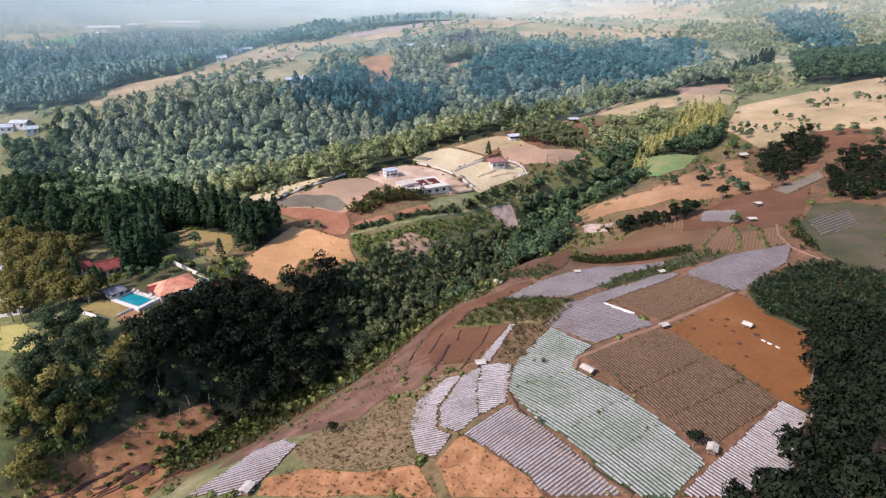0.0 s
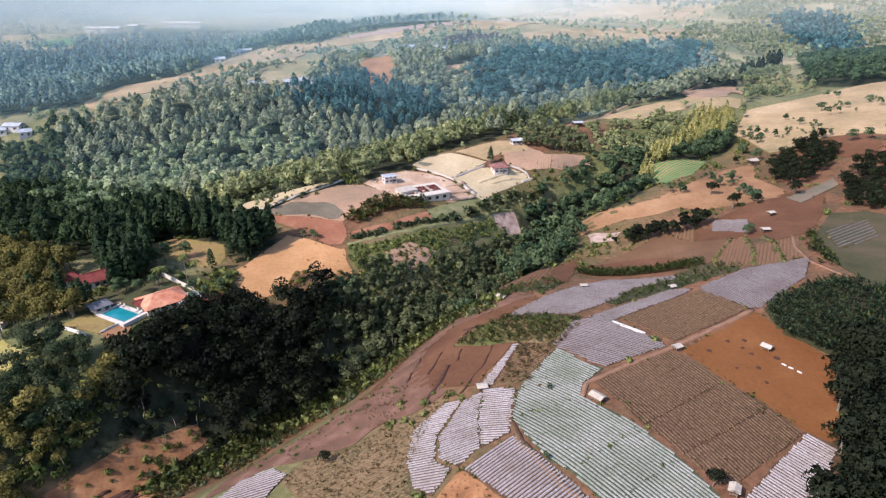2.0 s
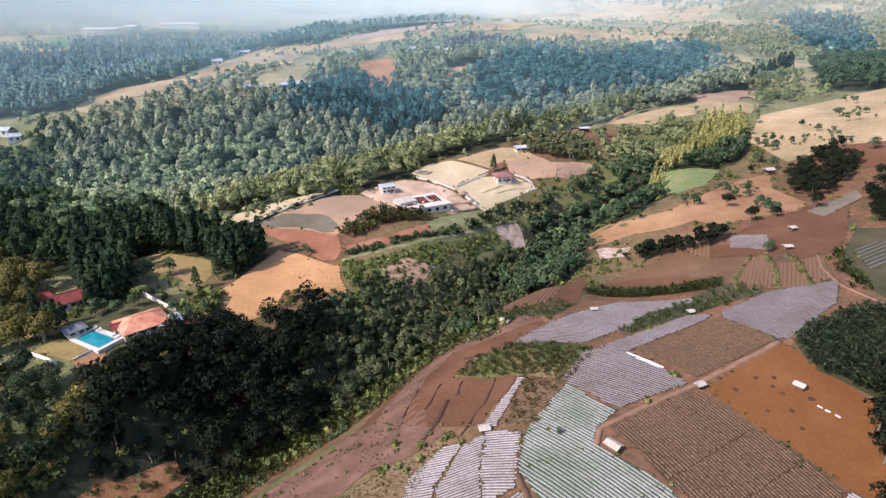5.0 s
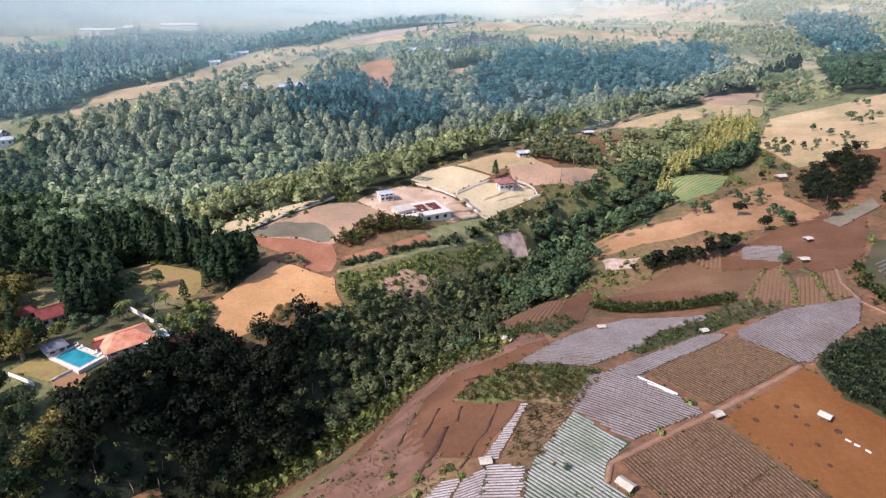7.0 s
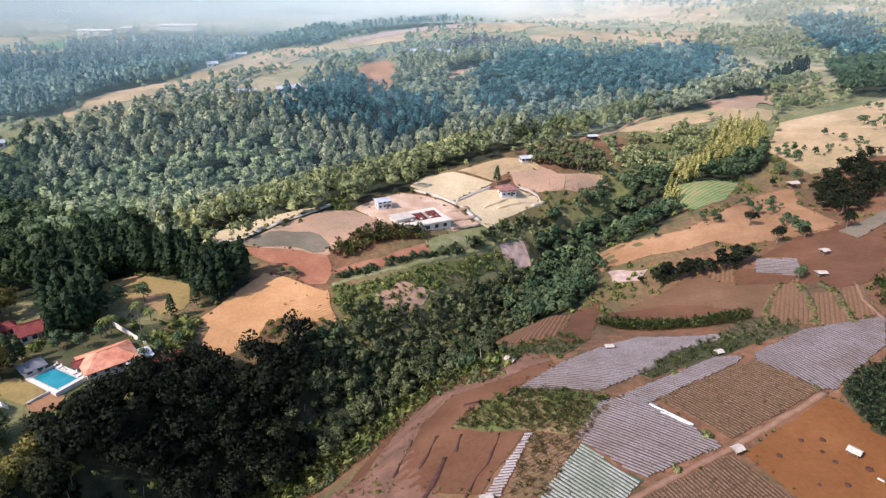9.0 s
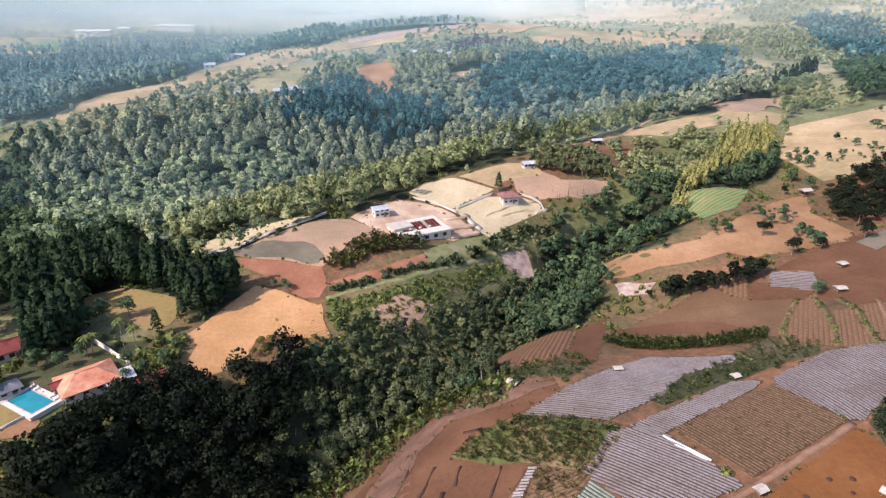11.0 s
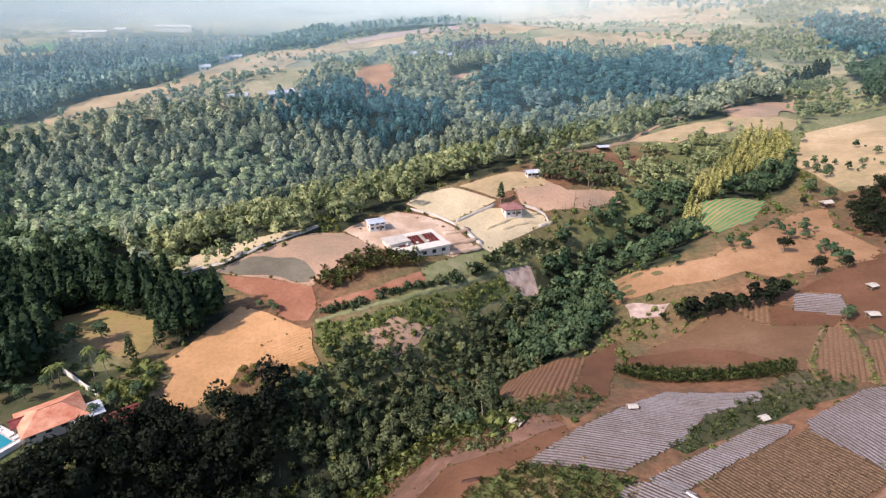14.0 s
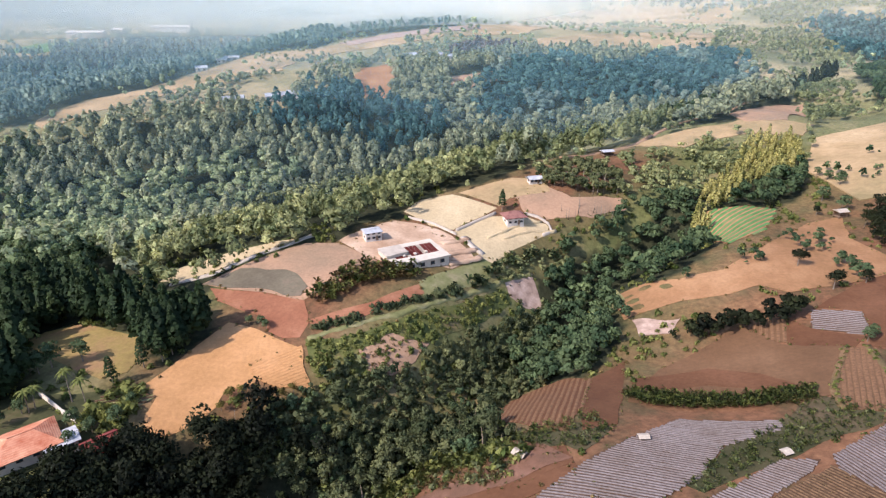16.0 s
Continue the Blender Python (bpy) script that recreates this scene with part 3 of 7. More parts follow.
field([(-56.3, 115), (-53.9, 130.2), (-36.4, 139.2), (-23.2, 152.5), (-14.4, 152.6), (-6.8, 157.4), (0.9, 134.4), (-6.5, 129), (-14, 128.9), (-20.6, 121.8), (-32.5, 122.4), (-41.8, 123.2), (-49.6, 119)], M_PURPLE, "purplish brown bare slope above the ravine", wobble=1.5)
field([(48.1, 166), (61.5, 178.2), (76.5, 186.4), (87.2, 194.1), (96.5, 185.2), (92.8, 179.7), (79.4, 176.5), (69.6, 172.1), (57.7, 167.3), (50.5, 163.5)], M_DARKGRASS, "weedy dark strip between mulched plots", lift=0.06, wobble=1.5)
field([(12.6, 191.1), (23.5, 187.9), (37.9, 190.6), (40.9, 186.6), (32.6, 178), (28.5, 181), (12, 179.8)], M_DARKGRASS, "weedy strip below the red ploughed field", lift=0.06, wobble=1.5)
field([(-135.7, 187), (-124, 195.2), (-111.5, 200.9), (-98.3, 203.3), (-81.6, 205.8), (-71.2, 192.1), (-74.8, 187.2), (-85, 181.4), (-104.7, 180.1), (-127.7, 176)], M_GARDEN, "garden ground round the villa with tree shade in its colour", lift=0.06, wobble=2.0)
FAR_PALE = [[(-280.4, 479.6), (-272.2, 529), (-237.8, 557), (-230, 633.2), (-212.7, 733.8), (-137.7, 720.9), (-117.1, 736.6), (-60.9, 771.3), (-9.5, 796.6), (-8.6, 749.2), (-56.2, 718.9), (-109.5, 692.8), (-143.1, 668.5), (-150.9, 617), (-171.7, 589), (-200.3, 542.7), (-225.4, 513), (-244.8, 494.4), (-262.1, 474.9)], [(0.9, 749.3), (74.3, 768.9), (198.4, 981), (299.5, 976.3), (392.8, 996), (472.2, 1172.7), (336.1, 1378.9), (181.3, 1488.3), (86.3, 1067.3)], [(77.7, 742.1), (159.8, 797.8), (283.9, 883.2), (332.1, 879.9), (269.2, 749.3), (197.8, 707.2), (138.7, 691.6), (84.4, 697.2)]]
for p in FAR_PALE:
    field(p, M_CREAM, "pale dry grass on a distant ridge", lift=0.5, wobble=6)
field([(-118.1, 742.6), (-61.5, 778.4), (-9.7, 806.6), (33.8, 835.3), (32.4, 797.2), (-9.1, 773.4), (-59.2, 752.2), (-103.5, 725.8)], M_PALEROCK, "white bank of bare earth along the far ridge", lift=0.8, wobble=3)
field([(-538.6, 823.1), (-520.8, 855.7), (-486, 876), (-465.3, 857.8), (-499.5, 819.8)], M_CROP, "pale green field on the distant plain", lift=0.6, wobble=4)
FAR_BARE = [[(-82.5, 575.4), (-78.4, 629), (-54.8, 644.3), (-44.3, 582.5), (-45.1, 541.2), (-62.5, 543.6)], [(-116.1, 515.9), (-110.9, 529.3), (-84, 543.5), (-82.3, 532.9), (-103.9, 515.4)], [(-0.5, 606.4), (35.4, 623), (42.4, 600.8), (25.3, 586.3), (2.2, 561.6)]]
for p, m in zip(FAR_BARE, (M_CLAY, M_TERRACE, M_TAN)):
    field(p, m, "bare reddish earth on a distant slope", lift=0.5, wobble=4)
field([(96.8, 407.8), (129.9, 416.8), (171, 420.5), (197.7, 406), (186.3, 394.4), (155.7, 404.1), (124.6, 399.2)], M_CREAM, "pale soil along the ridge track", lift=0.6, wobble=3)
field([(164.4, 434.7), (200.7, 469.9), (228.7, 475.6), (223.6, 458.1), (186.4, 413.7), (166.5, 416.8)], M_TAN, "pinkish bare soil at the end of the ridge track", lift=0.7, wobble=3)


# ---- trees ----
def cards(rng, centres, size, out, jitter=0.7, flat=0.6):
    """Small tilted leaf clumps (two triangles each) at the given centres, facing roughly outwards."""
    k = len(centres)
    nrm = out + jitter * rng.normal(size=(k, 3))
    nrm /= np.linalg.norm(nrm, axis=1, keepdims=True) + 1e-9
    a = np.cross(nrm, rng.normal(size=(k, 3)))
    a /= np.linalg.norm(a, axis=1, keepdims=True) + 1e-9
    b = np.cross(nrm, a)
    s = size * rng.uniform(0.6, 1.3, (k, 1))
    w = s * flat * rng.uniform(0.7, 1.3, (k, 1))
    droop = nrm * s * 0.25
    v = np.stack([centres - a * s - droop, centres - b * w, centres + a * s - droop, centres + b * w], 1).reshape(-1, 3)
    q = np.arange(k)[:, None] * 4
    return v, np.concatenate([q + [0, 1, 2], q + [0, 2, 3]])


def trunk_mesh(rng, high, r, bend=0.3, sides=5, rings=4):
    v, f = [], []
    dx, dy = rng.normal(0, bend, 2)
    for i in range(rings + 1):
        t = i / rings
        rr = r * (1 - 0.75 * t)
        for s in range(sides):
            a = 2 * math.pi * s / sides
            v.append((dx * t * t + rr * math.cos(a), dy * t * t + rr * math.sin(a), high * t - 0.4 * (1 - t)))
    for i in range(rings):
        for s in range(sides):
            a, b = i * sides + s, i * sides + (s + 1) % sides
            f += [(a, b, b + sides), (a, b + sides, a + sides)]
    return np.array(v), np.array(f)


def broad_crown(rng, high=10.0, wide=4.0, lobes=7, leaves=160, size=0.75, jitter=0.6):
    pts, outs = [], []
    for i in range(lobes):
        a, rr = rng.uniform(0, 6.28), wide * rng.uniform(0.1, 0.62)
        c = np.array([rr * math.cos(a), rr * math.sin(a), high * rng.uniform(0.48, 0.86)])
        rad = np.array([1, 1, 0.75]) * wide * rng.uniform(0.34, 0.55)
        d = rng.normal(size=(leaves // lobes, 3))
        d /= np.linalg.norm(d, axis=1, keepdims=True)
        d[:, 2] = np.where(d[:, 2] < -0.35, -d[:, 2], d[:, 2])
        pts.append(c + d * rad * rng.uniform(0.75, 1.08, (len(d), 1)))
        outs.append(d)
    return cards(rng, np.concatenate(pts), size, np.concatenate(outs), jitter)


def pine_crown(rng, high=14.0, wide=2.6, leaves=150, size=0.8, jitter=0.4):
    t = rng.uniform(0.22, 1.0, leaves) ** 0.9
    tier = np.round(t * 9) / 9
    t = 0.6 * tier + 0.4 * t
    rr = wide * (1.03 - t) ** 0.5 * rng.uniform(0.55, 1.1, leaves)
    a = rng.uniform(0, 6.28, leaves)
    pts = np.stack([rr * np.cos(a), rr * np.sin(a), high * t], 1)
    out = np.stack([np.cos(a), np.sin(a), np.full(leaves, 0.55)], 1)
    return cards(rng, pts, size, out, jitter)


def round_pine(rng, leaves=104, size=0.98):
    """An old pine: a tall bare stem under a rounded, uneven crown."""
    d = rng.normal(size=(leaves, 3))
    d /= np.linalg.norm(d, axis=1, keepdims=True)
    d[:, 2] = np.where(d[:, 2] < -0.6, -d[:, 2], d[:, 2])
    knot = rng.normal(size=(6, 3))
    knot /= np.linalg.norm(knot, axis=1, keepdims=True)
    bulge = 0.72 + 0.4 * np.maximum(0, (d @ knot.T).max(1) - 0.45) / 0.55
    wide = 1.0 - 0.38 * np.maximum(0, d[:, 2:])
    pts = d * bulge[:, None] * (3.2, 3.2, 5.6) * rng.uniform(0.8, 1.05, (leaves, 1)) * np.concatenate([wide, wide, np.ones_like(wide)], 1) + (0, 0, 9.0)
    return cards(rng, pts, size, d, 0.4)


def shrub_crown(rng, high=2.0, wide=1.4, leaves=40, size=0.5):
    d = rng.normal(size=(leaves, 3))
    d /= np.linalg.norm(d, axis=1, keepdims=True)
    d[:, 2] = np.abs(d[:, 2])
    return cards(rng, d * (wide, wide, high * 0.9) * rng.uniform(0.5, 1.1, (leaves, 1)), size, d)


RNG = np.random.default_rng(7)
BROAD = [broad_crown(RNG, 10, 4.2, 8, 150, 0.95) for _ in range(5)]
BROAD_FAR = [broad_crown(RNG, 10, 4.2, 9, 117, 1.0, 0.45) for _ in range(5)]
BROAD_MID = [broad_crown(RNG, 10, 4.3, 11, 231, 0.66, 0.6) for _ in range(5)]
BROAD_FINE = [broad_crown(RNG, 10, 4.3, 13, 364, 0.52, 0.6) for _ in range(5)]
ROUND_PINE = [round_pine(RNG) for _ in range(5)]
ROUND_MINI = [round_pine(RNG, 46, 1.45) for _ in range(4)]
PLUME = [pine_crown(RNG, 10, 2.0, 110, 0.6, 0.7) for _ in range(4)]
PINE = [pine_crown(RNG, 14, 3.0, 150, 1.0) for _ in range(5)]
PINE_FAR = [pine_crown(RNG, 14, 3.0, 76, 1.35, 0.3) for _ in range(4)]
BROAD_EDGE = [broad_crown(RNG, 10, 4.2, 9, 126, 0.95, 0.5) for _ in range(5)]
BROAD_MINI = [broad_crown(RNG, 10, 4.4, 5, 35, 1.65, 0.4) for _ in range(4)]
SHRUB = [shrub_crown(RNG, leaves=26, size=0.6) for _ in range(5)]
STEM = [trunk_mesh(RNG, 6.5, 0.22, sides=4, rings=2) for _ in range(3)]


def scatter(poly, every, rng, clear=()):
    """Spots about so far apart inside an outline."""
    p = np.array(poly)
    area = (np.ptp(p[:, 0])) * (np.ptp(p[:, 1]))
    k = int(area / every**2)
    x, y = rng.uniform(p[:, 0].min(), p[:, 0].max(), k), rng.uniform(p[:, 1].min(), p[:, 1].max(), k)
    ok = inside(x, y, poly)
    for c in clear:
        ok &= ~inside(x, y, c)
    return np.stack([x[ok], y[ok]], 1)


def soften(me, out):
    """Let leaves take the light partly like the crown that they belong to."""
    me.polygons.foreach_set("use_smooth", np.ones(len(me.polygons), bool))
    flat = np.zeros(len(me.vertices) * 3, np.float32)
    me.vertex_normals.foreach_get("vector", flat)
    n = out + 0.7 * flat.reshape(-1, 3)
    n /= np.linalg.norm(n, axis=1, keepdims=True) + 1e-6
    me.attributes.new("custom_normal", "FLOAT_VECTOR", "POINT").data.foreach_set("vector", n.astype(np.float32).ravel())


def stand(name, spots, kinds, mat, rng, size=(0.75, 1.25), label="", category="trees", tone=(0, 1), stems=False):
    """Many plants as one mesh: copies of a few crowns, each turned and scaled."""
    vs, ns, fs, ts, at = [], [], [], [], 0
    z = height(spots[:, 0], spots[:, 1])
    for (x, y), h in zip(spots, z):
        v, f = kinds[rng.integers(len(kinds))]
        a, s, sz = rng.uniform(0, 6.28), rng.uniform(*size), rng.uniform(0.85, 1.15)
        c, q = math.cos(a) * s, math.sin(a) * s
        out = v - (0, 0, v[:, 2].mean() * 0.75)
        out = out / (np.linalg.norm(out, axis=1, keepdims=True) + 1e-6)
        ns.append(np.stack([(out[:, 0] * c - out[:, 1] * q) / s, (out[:, 0] * q + out[:, 1] * c) / s, out[:, 2]], 1))
        vs.append(np.stack([v[:, 0] * c - v[:, 1] * q + x, v[:, 0] * q + v[:, 1] * c + y, v[:, 2] * s * sz + h], 1))
        fs.append(f + at)
        ts.append(np.full(len(v), np.clip(rng.normal(sum(tone) / 2, (tone[1] - tone[0]) / 3.5), 0, 1)))
        at += len(v)
    if not vs:
        return None
    me = mesh_of(name, np.concatenate(vs), np.concatenate(fs), mat)
    soften(me, np.concatenate(ns))
    me.attributes.new("tone", "FLOAT", "POINT").data.foreach_set("value", np.concatenate(ts).astype(np.float32))
    return tagged(new(name, me), label, category, kind="stuff")


# ---- woods ----
OPEN = [[(-78.3, 207.6), (-74.3, 214.7), (-69.3, 226.1), (-63.9, 236.8), (-54.2, 233.3), (-45.1, 227.7), (-38.4, 224.4), (-38.1, 218.5), (-45.3, 215.6), (-50.4, 211.6), (-55.6, 209.2), (-56.1, 203.9), (-59.9, 198.4), (-64.6, 194.5), (-70, 192.8), (-72.3, 198.8), (-72, 205.2)], [(-76.4, 255.7), (-56.5, 251), (-42.5, 246.2), (-38.8, 235.6), (-40.5, 229.3), (-45.4, 228.9), (-50.6, 232.3), (-54.8, 239.9), (-63.5, 244.1), (-71.2, 248)], [(-80, 259), (-71, 267.5), (-60.9, 274.5), (-50, 280.8), (-37.5, 280.5), (-22.1, 269.3), (-31.6, 257), (-40.2, 249.6), (-42.5, 246.3), (-56.5, 251), (-70.8, 254.9)], [(-97.5, 264.8), (-96.1, 273.4), (-79.2, 279.4), (-61.3, 284), (-53, 284.6), (-67.4, 275.4), (-79, 267), (-88.1, 261.9)], [(-16.2, 312.2), (-10.6, 324.6), (3.5, 328.7), (22.3, 314.9), (17, 309.5), (3.7, 297.4), (-4.8, 299.6)], [(-39.5, 236.7), (-30.7, 240.8), (-20.8, 245.3), (-7, 258), (-4.9, 254.1), (-15.4, 244.2), (-23.4, 238.3), (-36.3, 233.5)], [(3.7, 296.2), (17.4, 308.2), (34.7, 309.6), (43.1, 307.3), (40.3, 302.4), (26.4, 289.6), (18.9, 280.7), (14.3, 282.2), (8.1, 290.2)], [(-122.2, 229.1), (-120.1, 235), (-111.3, 238.3), (-97.3, 232.4), (-86.8, 228.5), (-83.2, 218.1), (-83.6, 213.2), (-88.6, 209.7), (-98.1, 213.5), (-110, 219.8)], [(60.8, 274.3), (79.4, 261.1), (93.8, 260.9), (107.4, 270.5), (122.4, 282.2), (139.1, 295.8), (153.8, 299.8), (145.1, 278.7), (147.2, 257), (142.3, 249.6), (124.8, 245), (106.6, 243.8), (100.5, 249.7), (90.1, 247.9), (76.6, 249.6), (59.9, 249.5)], [(13.6, 216.4), (24.1, 224), (36.6, 223.1), (42.6, 217), (35.6, 197.7), (29.7, 186.4), (24.7, 187.7), (15, 206.5)], [(-22.9, 148.9), (-14.5, 181.7), (-1.7, 189.5), (10.7, 177.9), (29, 177.4), (29.8, 171.1), (14.2, 164.9), (7.9, 160.6), (3.2, 157.7), (10.8, 152.6), (18.9, 149.1), (11.2, 138.5), (8.6, 133.1)], [(109.8, 318.8), (125.5, 319), (136, 312.7), (119.4, 288.7), (103.8, 281.9), (104, 297.9)], [(109.4, 234.5), (143.1, 253.1), (160.2, 249.4), (137.5, 214.7), (125.8, 203.8), (116.1, 203.3), (110.3, 212.3), (116, 220.6), (119.4, 229.9)], [(48.7, 204.8), (61.2, 219.7), (82.9, 230.4), (87.1, 234.7), (93.7, 220.8), (105.9, 214), (90.9, 193.1), (83.2, 193.4), (47.3, 201.1)], [(6.5, 329.9), (30.4, 343.1), (44.9, 342.3), (46.4, 328.9), (27.6, 322.5), (23.3, 316.1)]]
FAR_OPEN = FAR_PALE + FAR_BARE
OPEN += [[(-109.5, 191.5), (-103.1, 200.8), (-86.4, 195.3), (-77.6, 193.6), (-74.1, 188.7), (-79.8, 181.3), (-89.1, 174.1), (-100.4, 175.6)], [(-34, 297.4), (-20.4, 302), (3.4, 289.6), (3.5, 269.6), (-8.5, 257.2), (-18.9, 262.2), (-32, 283.3)], [(-118.7, 172), (-115.1, 178.1), (-101.6, 173.1), (-104.6, 167)], [(-104.5, 167.2), (-100.3, 172.7), (-97.3, 171.3), (-97.7, 165.9), (-102.3, 165)], [(-134, 189.2), (-124.7, 191.2), (-116.2, 186), (-117.8, 180.5), (-127.1, 179.5)], [(-142, 165.9), (-134.5, 165.9), (-118, 155.5), (-115.2, 152), (-121.5, 148.4), (-132.6, 152.1)], [(-108.8, 176), (-107.2, 183.7), (-96.6, 179.1), (-94.3, 176.2), (-96.5, 171.3), (-103.9, 173.6)], [(-41.4, 237.4), (-29.3, 235.9), (-17, 241.8), (-4.3, 251.3), (9.9, 267.2), (21.1, 278.5), (29.6, 287.1), (31.9, 285.9), (20.9, 274.1), (3.6, 253.6), (-14.8, 236.7), (-30.5, 231.5)], [(172.8, 361.8), (189.2, 389.2), (226.8, 398.1), (297.2, 414.3), (218, 293.5), (207.5, 306.1), (189.7, 313.9), (168.4, 344)], [(177.9, 372), (195.7, 385.5), (238, 395.8), (183.7, 307.7), (166, 310.3), (166, 347.7)], [(127.9, 201.3), (146.1, 223.3), (156.4, 219.5), (163.2, 208.6), (124.7, 151.2), (118.6, 161.1), (118.5, 180.3)], [(-105.8, 112), (-100.1, 122), (-87.5, 139), (-72.7, 152.1), (-69.9, 148.8), (-75.6, 138.4), (-75.8, 127.2), (-73.6, 106.6)]]
OPEN += [[(96.8, 407.8), (129.9, 416.8), (171, 420.5), (197.7, 406), (186.3, 394.4), (155.7, 404.1), (124.6, 399.2)], [(164.4, 434.7), (200.7, 469.9), (228.7, 475.6), (223.6, 458.1), (186.4, 413.7), (166.5, 416.8)], [(-538.6, 823.1), (-520.8, 855.7), (-486, 876), (-465.3, 857.8), (-499.5, 819.8)], [(-26.5, 272.1), (-37.9, 282.7), (-31, 292.9), (-18.9, 303.2), (-8.6, 300.6), (3.7, 292.7), (11.7, 281.4), (3.9, 271.4), (-2.1, 271), (-11.7, 266.5)], [(29, 325.8), (43.4, 335), (54.5, 325.8), (78.4, 333), (79, 326.1), (60.3, 316), (40.5, 309.4), (33.9, 313.5)], [(1.9, 269.2), (14.2, 280.7), (26.2, 286.7), (23.7, 280.4), (7.8, 264.1), (-5.2, 252.7), (-7.4, 259.3)], [(-52.3, 218.5), (-39.3, 225.6), (-37.3, 218.7), (-34.2, 212.5), (-41.3, 211.6), (-49.4, 213.9)], [(-22.1, 227.5), (-12.8, 233.5), (-2.8, 235.6), (-5.9, 228.6), (-13.6, 222.3), (-19.9, 221.5)], [(42.9, 217.9), (54.2, 226.1), (48.5, 209.4), (42, 188.6), (33.1, 186.2), (36.1, 198.6)], [(12, 179.6), (28.5, 180.9), (29, 175), (17.9, 170.6), (11.5, 170.3)], [(133.4, 205.4), (151, 210.6), (143.1, 192.1), (125.8, 184.6)], [(142.4, 246.8), (170.9, 263.2), (167.2, 253.3), (143.9, 238.9)], [(189.6, 310.8), (210.8, 311.7), (204.6, 283.5), (191, 277), (185, 294)], [(-22.4, 141.4), (-17.9, 146.2), (-13.6, 168.7), (-10.4, 186.3), (-1.8, 184.3), (10.9, 178.1), (14.8, 190), (29.5, 176.6), (14.9, 171.5), (1.6, 174.5), (-5, 165.8), (-9.8, 144.5), (-13, 136.9)]]
OPEN += [[(-162.3, 495.9), (-161.6, 512.2), (-146, 521.2), (-137.1, 533.9), (-117.8, 541.5), (-112.5, 517.8), (-124.9, 502.1), (-142.6, 495.3)]]
OPEN += [[(-333.7, 432.8), (-351.6, 464.4), (-304, 458.6), (-291.9, 437.4), (-304, 431.9)]]
OPEN += [[(-78.9, 133.3), (-69.1, 141.6), (-61.7, 150), (-53.3, 159.7), (-43.3, 166.2), (-36.4, 171.1), (-21.2, 184.9), (-11.4, 194.1), (0, 199.4), (10.4, 187.3), (19.2, 181.6), (33.2, 175.9), (24.1, 125.6), (-16.7, 138.5), (-4.9, 89.5), (-60, 105.3)]]
OPEN += [[(18.3, 278.2), (38.1, 296.3), (49.8, 297.2), (48.9, 289.1), (34.9, 285), (21.2, 272.3)], [(23.1, 275.8), (33.8, 284), (36, 279.1), (37.6, 273.1), (30.6, 270.7), (24.7, 271.5)]]
RIDGE_LINE = [(75, 406), (100, 420), (130, 450), (165, 484), (212, 512), (262, 541)]
PINEWOOD = [(-153.7, 249.6), (-144.1, 272.7), (-83, 239.1), (-68, 235.6), (-65.6, 218.1), (-71.3, 213.5), (-92.8, 228.3), (-113.5, 226.7), (-113, 216), (-103.1, 203.8), (-113.7, 194)]
VALLEY_WOOD = [(-281.6, 445.4), (-246.2, 462.5), (-170.4, 488.5), (-117, 540.7), (-52.3, 620.9), (54, 665.2), (136.1, 682.5), (238.7, 668.7), (269.3, 630.2), (219.1, 464.2), (168.2, 417.4), (132.4, 427.8), (121.7, 532.4), (85.1, 514.5), (38.3, 360.7), (18.4, 338.2), (0.9, 338.4), (-12.4, 310.2), (-29.6, 285.8), (-49.3, 280.6), (-67.5, 265.6), (-73.3, 254.2), (-91.8, 253.5), (-142.6, 296.1), (-161.6, 275.5)]
VALLEY_EDGE = [(-331.4, 448.8), (-302.6, 451.1), (-248.2, 453.7), (-166.1, 299), (-132.7, 289.8), (-106.9, 217.3), (-152, 225.2), (-171.2, 213.1)]
SPUR_EDGE = [(-91.8, 253.5), (-73, 253.5), (-67.2, 264.8), (-49.1, 279.7), (-29.4, 284.8), (-12.4, 309), (0.9, 335.9), (18.4, 336.8), (84.9, 512.9), (121.3, 530.5), (115.2, 543.6), (78.9, 531.2), (23, 507.1), (-13, 487.2), (-42.8, 470.6), (-83, 443.2), (-122.6, 418.9), (-106.9, 294.7), (-124.6, 284.8)]
FAR_WOOD = [(-373.5, 470.3), (-601, 790.8), (-494.9, 811.7), (-469.7, 852.7), (-400.2, 885.8), (-341.8, 923.4), (-277.4, 960.5), (-192.7, 975.4), (-121.9, 764.5), (-139.1, 727.8), (-215.5, 742.4), (-237.2, 644.3), (-240.9, 563.4), (-275.2, 534.3), (-280.4, 479.6)]
CREEK_WOOD = [(-109, 131.2), (-99, 148.2), (-88.7, 166.9), (-72.1, 188.4), (-60.6, 188.7), (-47, 201.4), (-30.8, 205.1), (10.5, 219.2), (20.1, 182.9), (11.4, 188.4), (0.5, 200.8), (-12.2, 195.3), (-22.2, 186), (-37.4, 172.2), (-44.1, 167.5), (-54.3, 160.9), (-62.8, 150.9), (-70.1, 142.7), (-79.8, 134.4), (-84.3, 137), (-101.6, 125.3), (-109.8, 114.3), (-114.4, 125.5)]
CREEK_BANK = [(-35.3, 211.9), (-23.6, 222), (-3.6, 233.2), (11.4, 249.1), (38.9, 277.8), (42.2, 235.4), (11.9, 209.7), (9, 178.3), (-10.5, 183.8), (-32.3, 191.7), (-49.7, 193.3), (-52.4, 198.4), (-40.8, 207.4)]
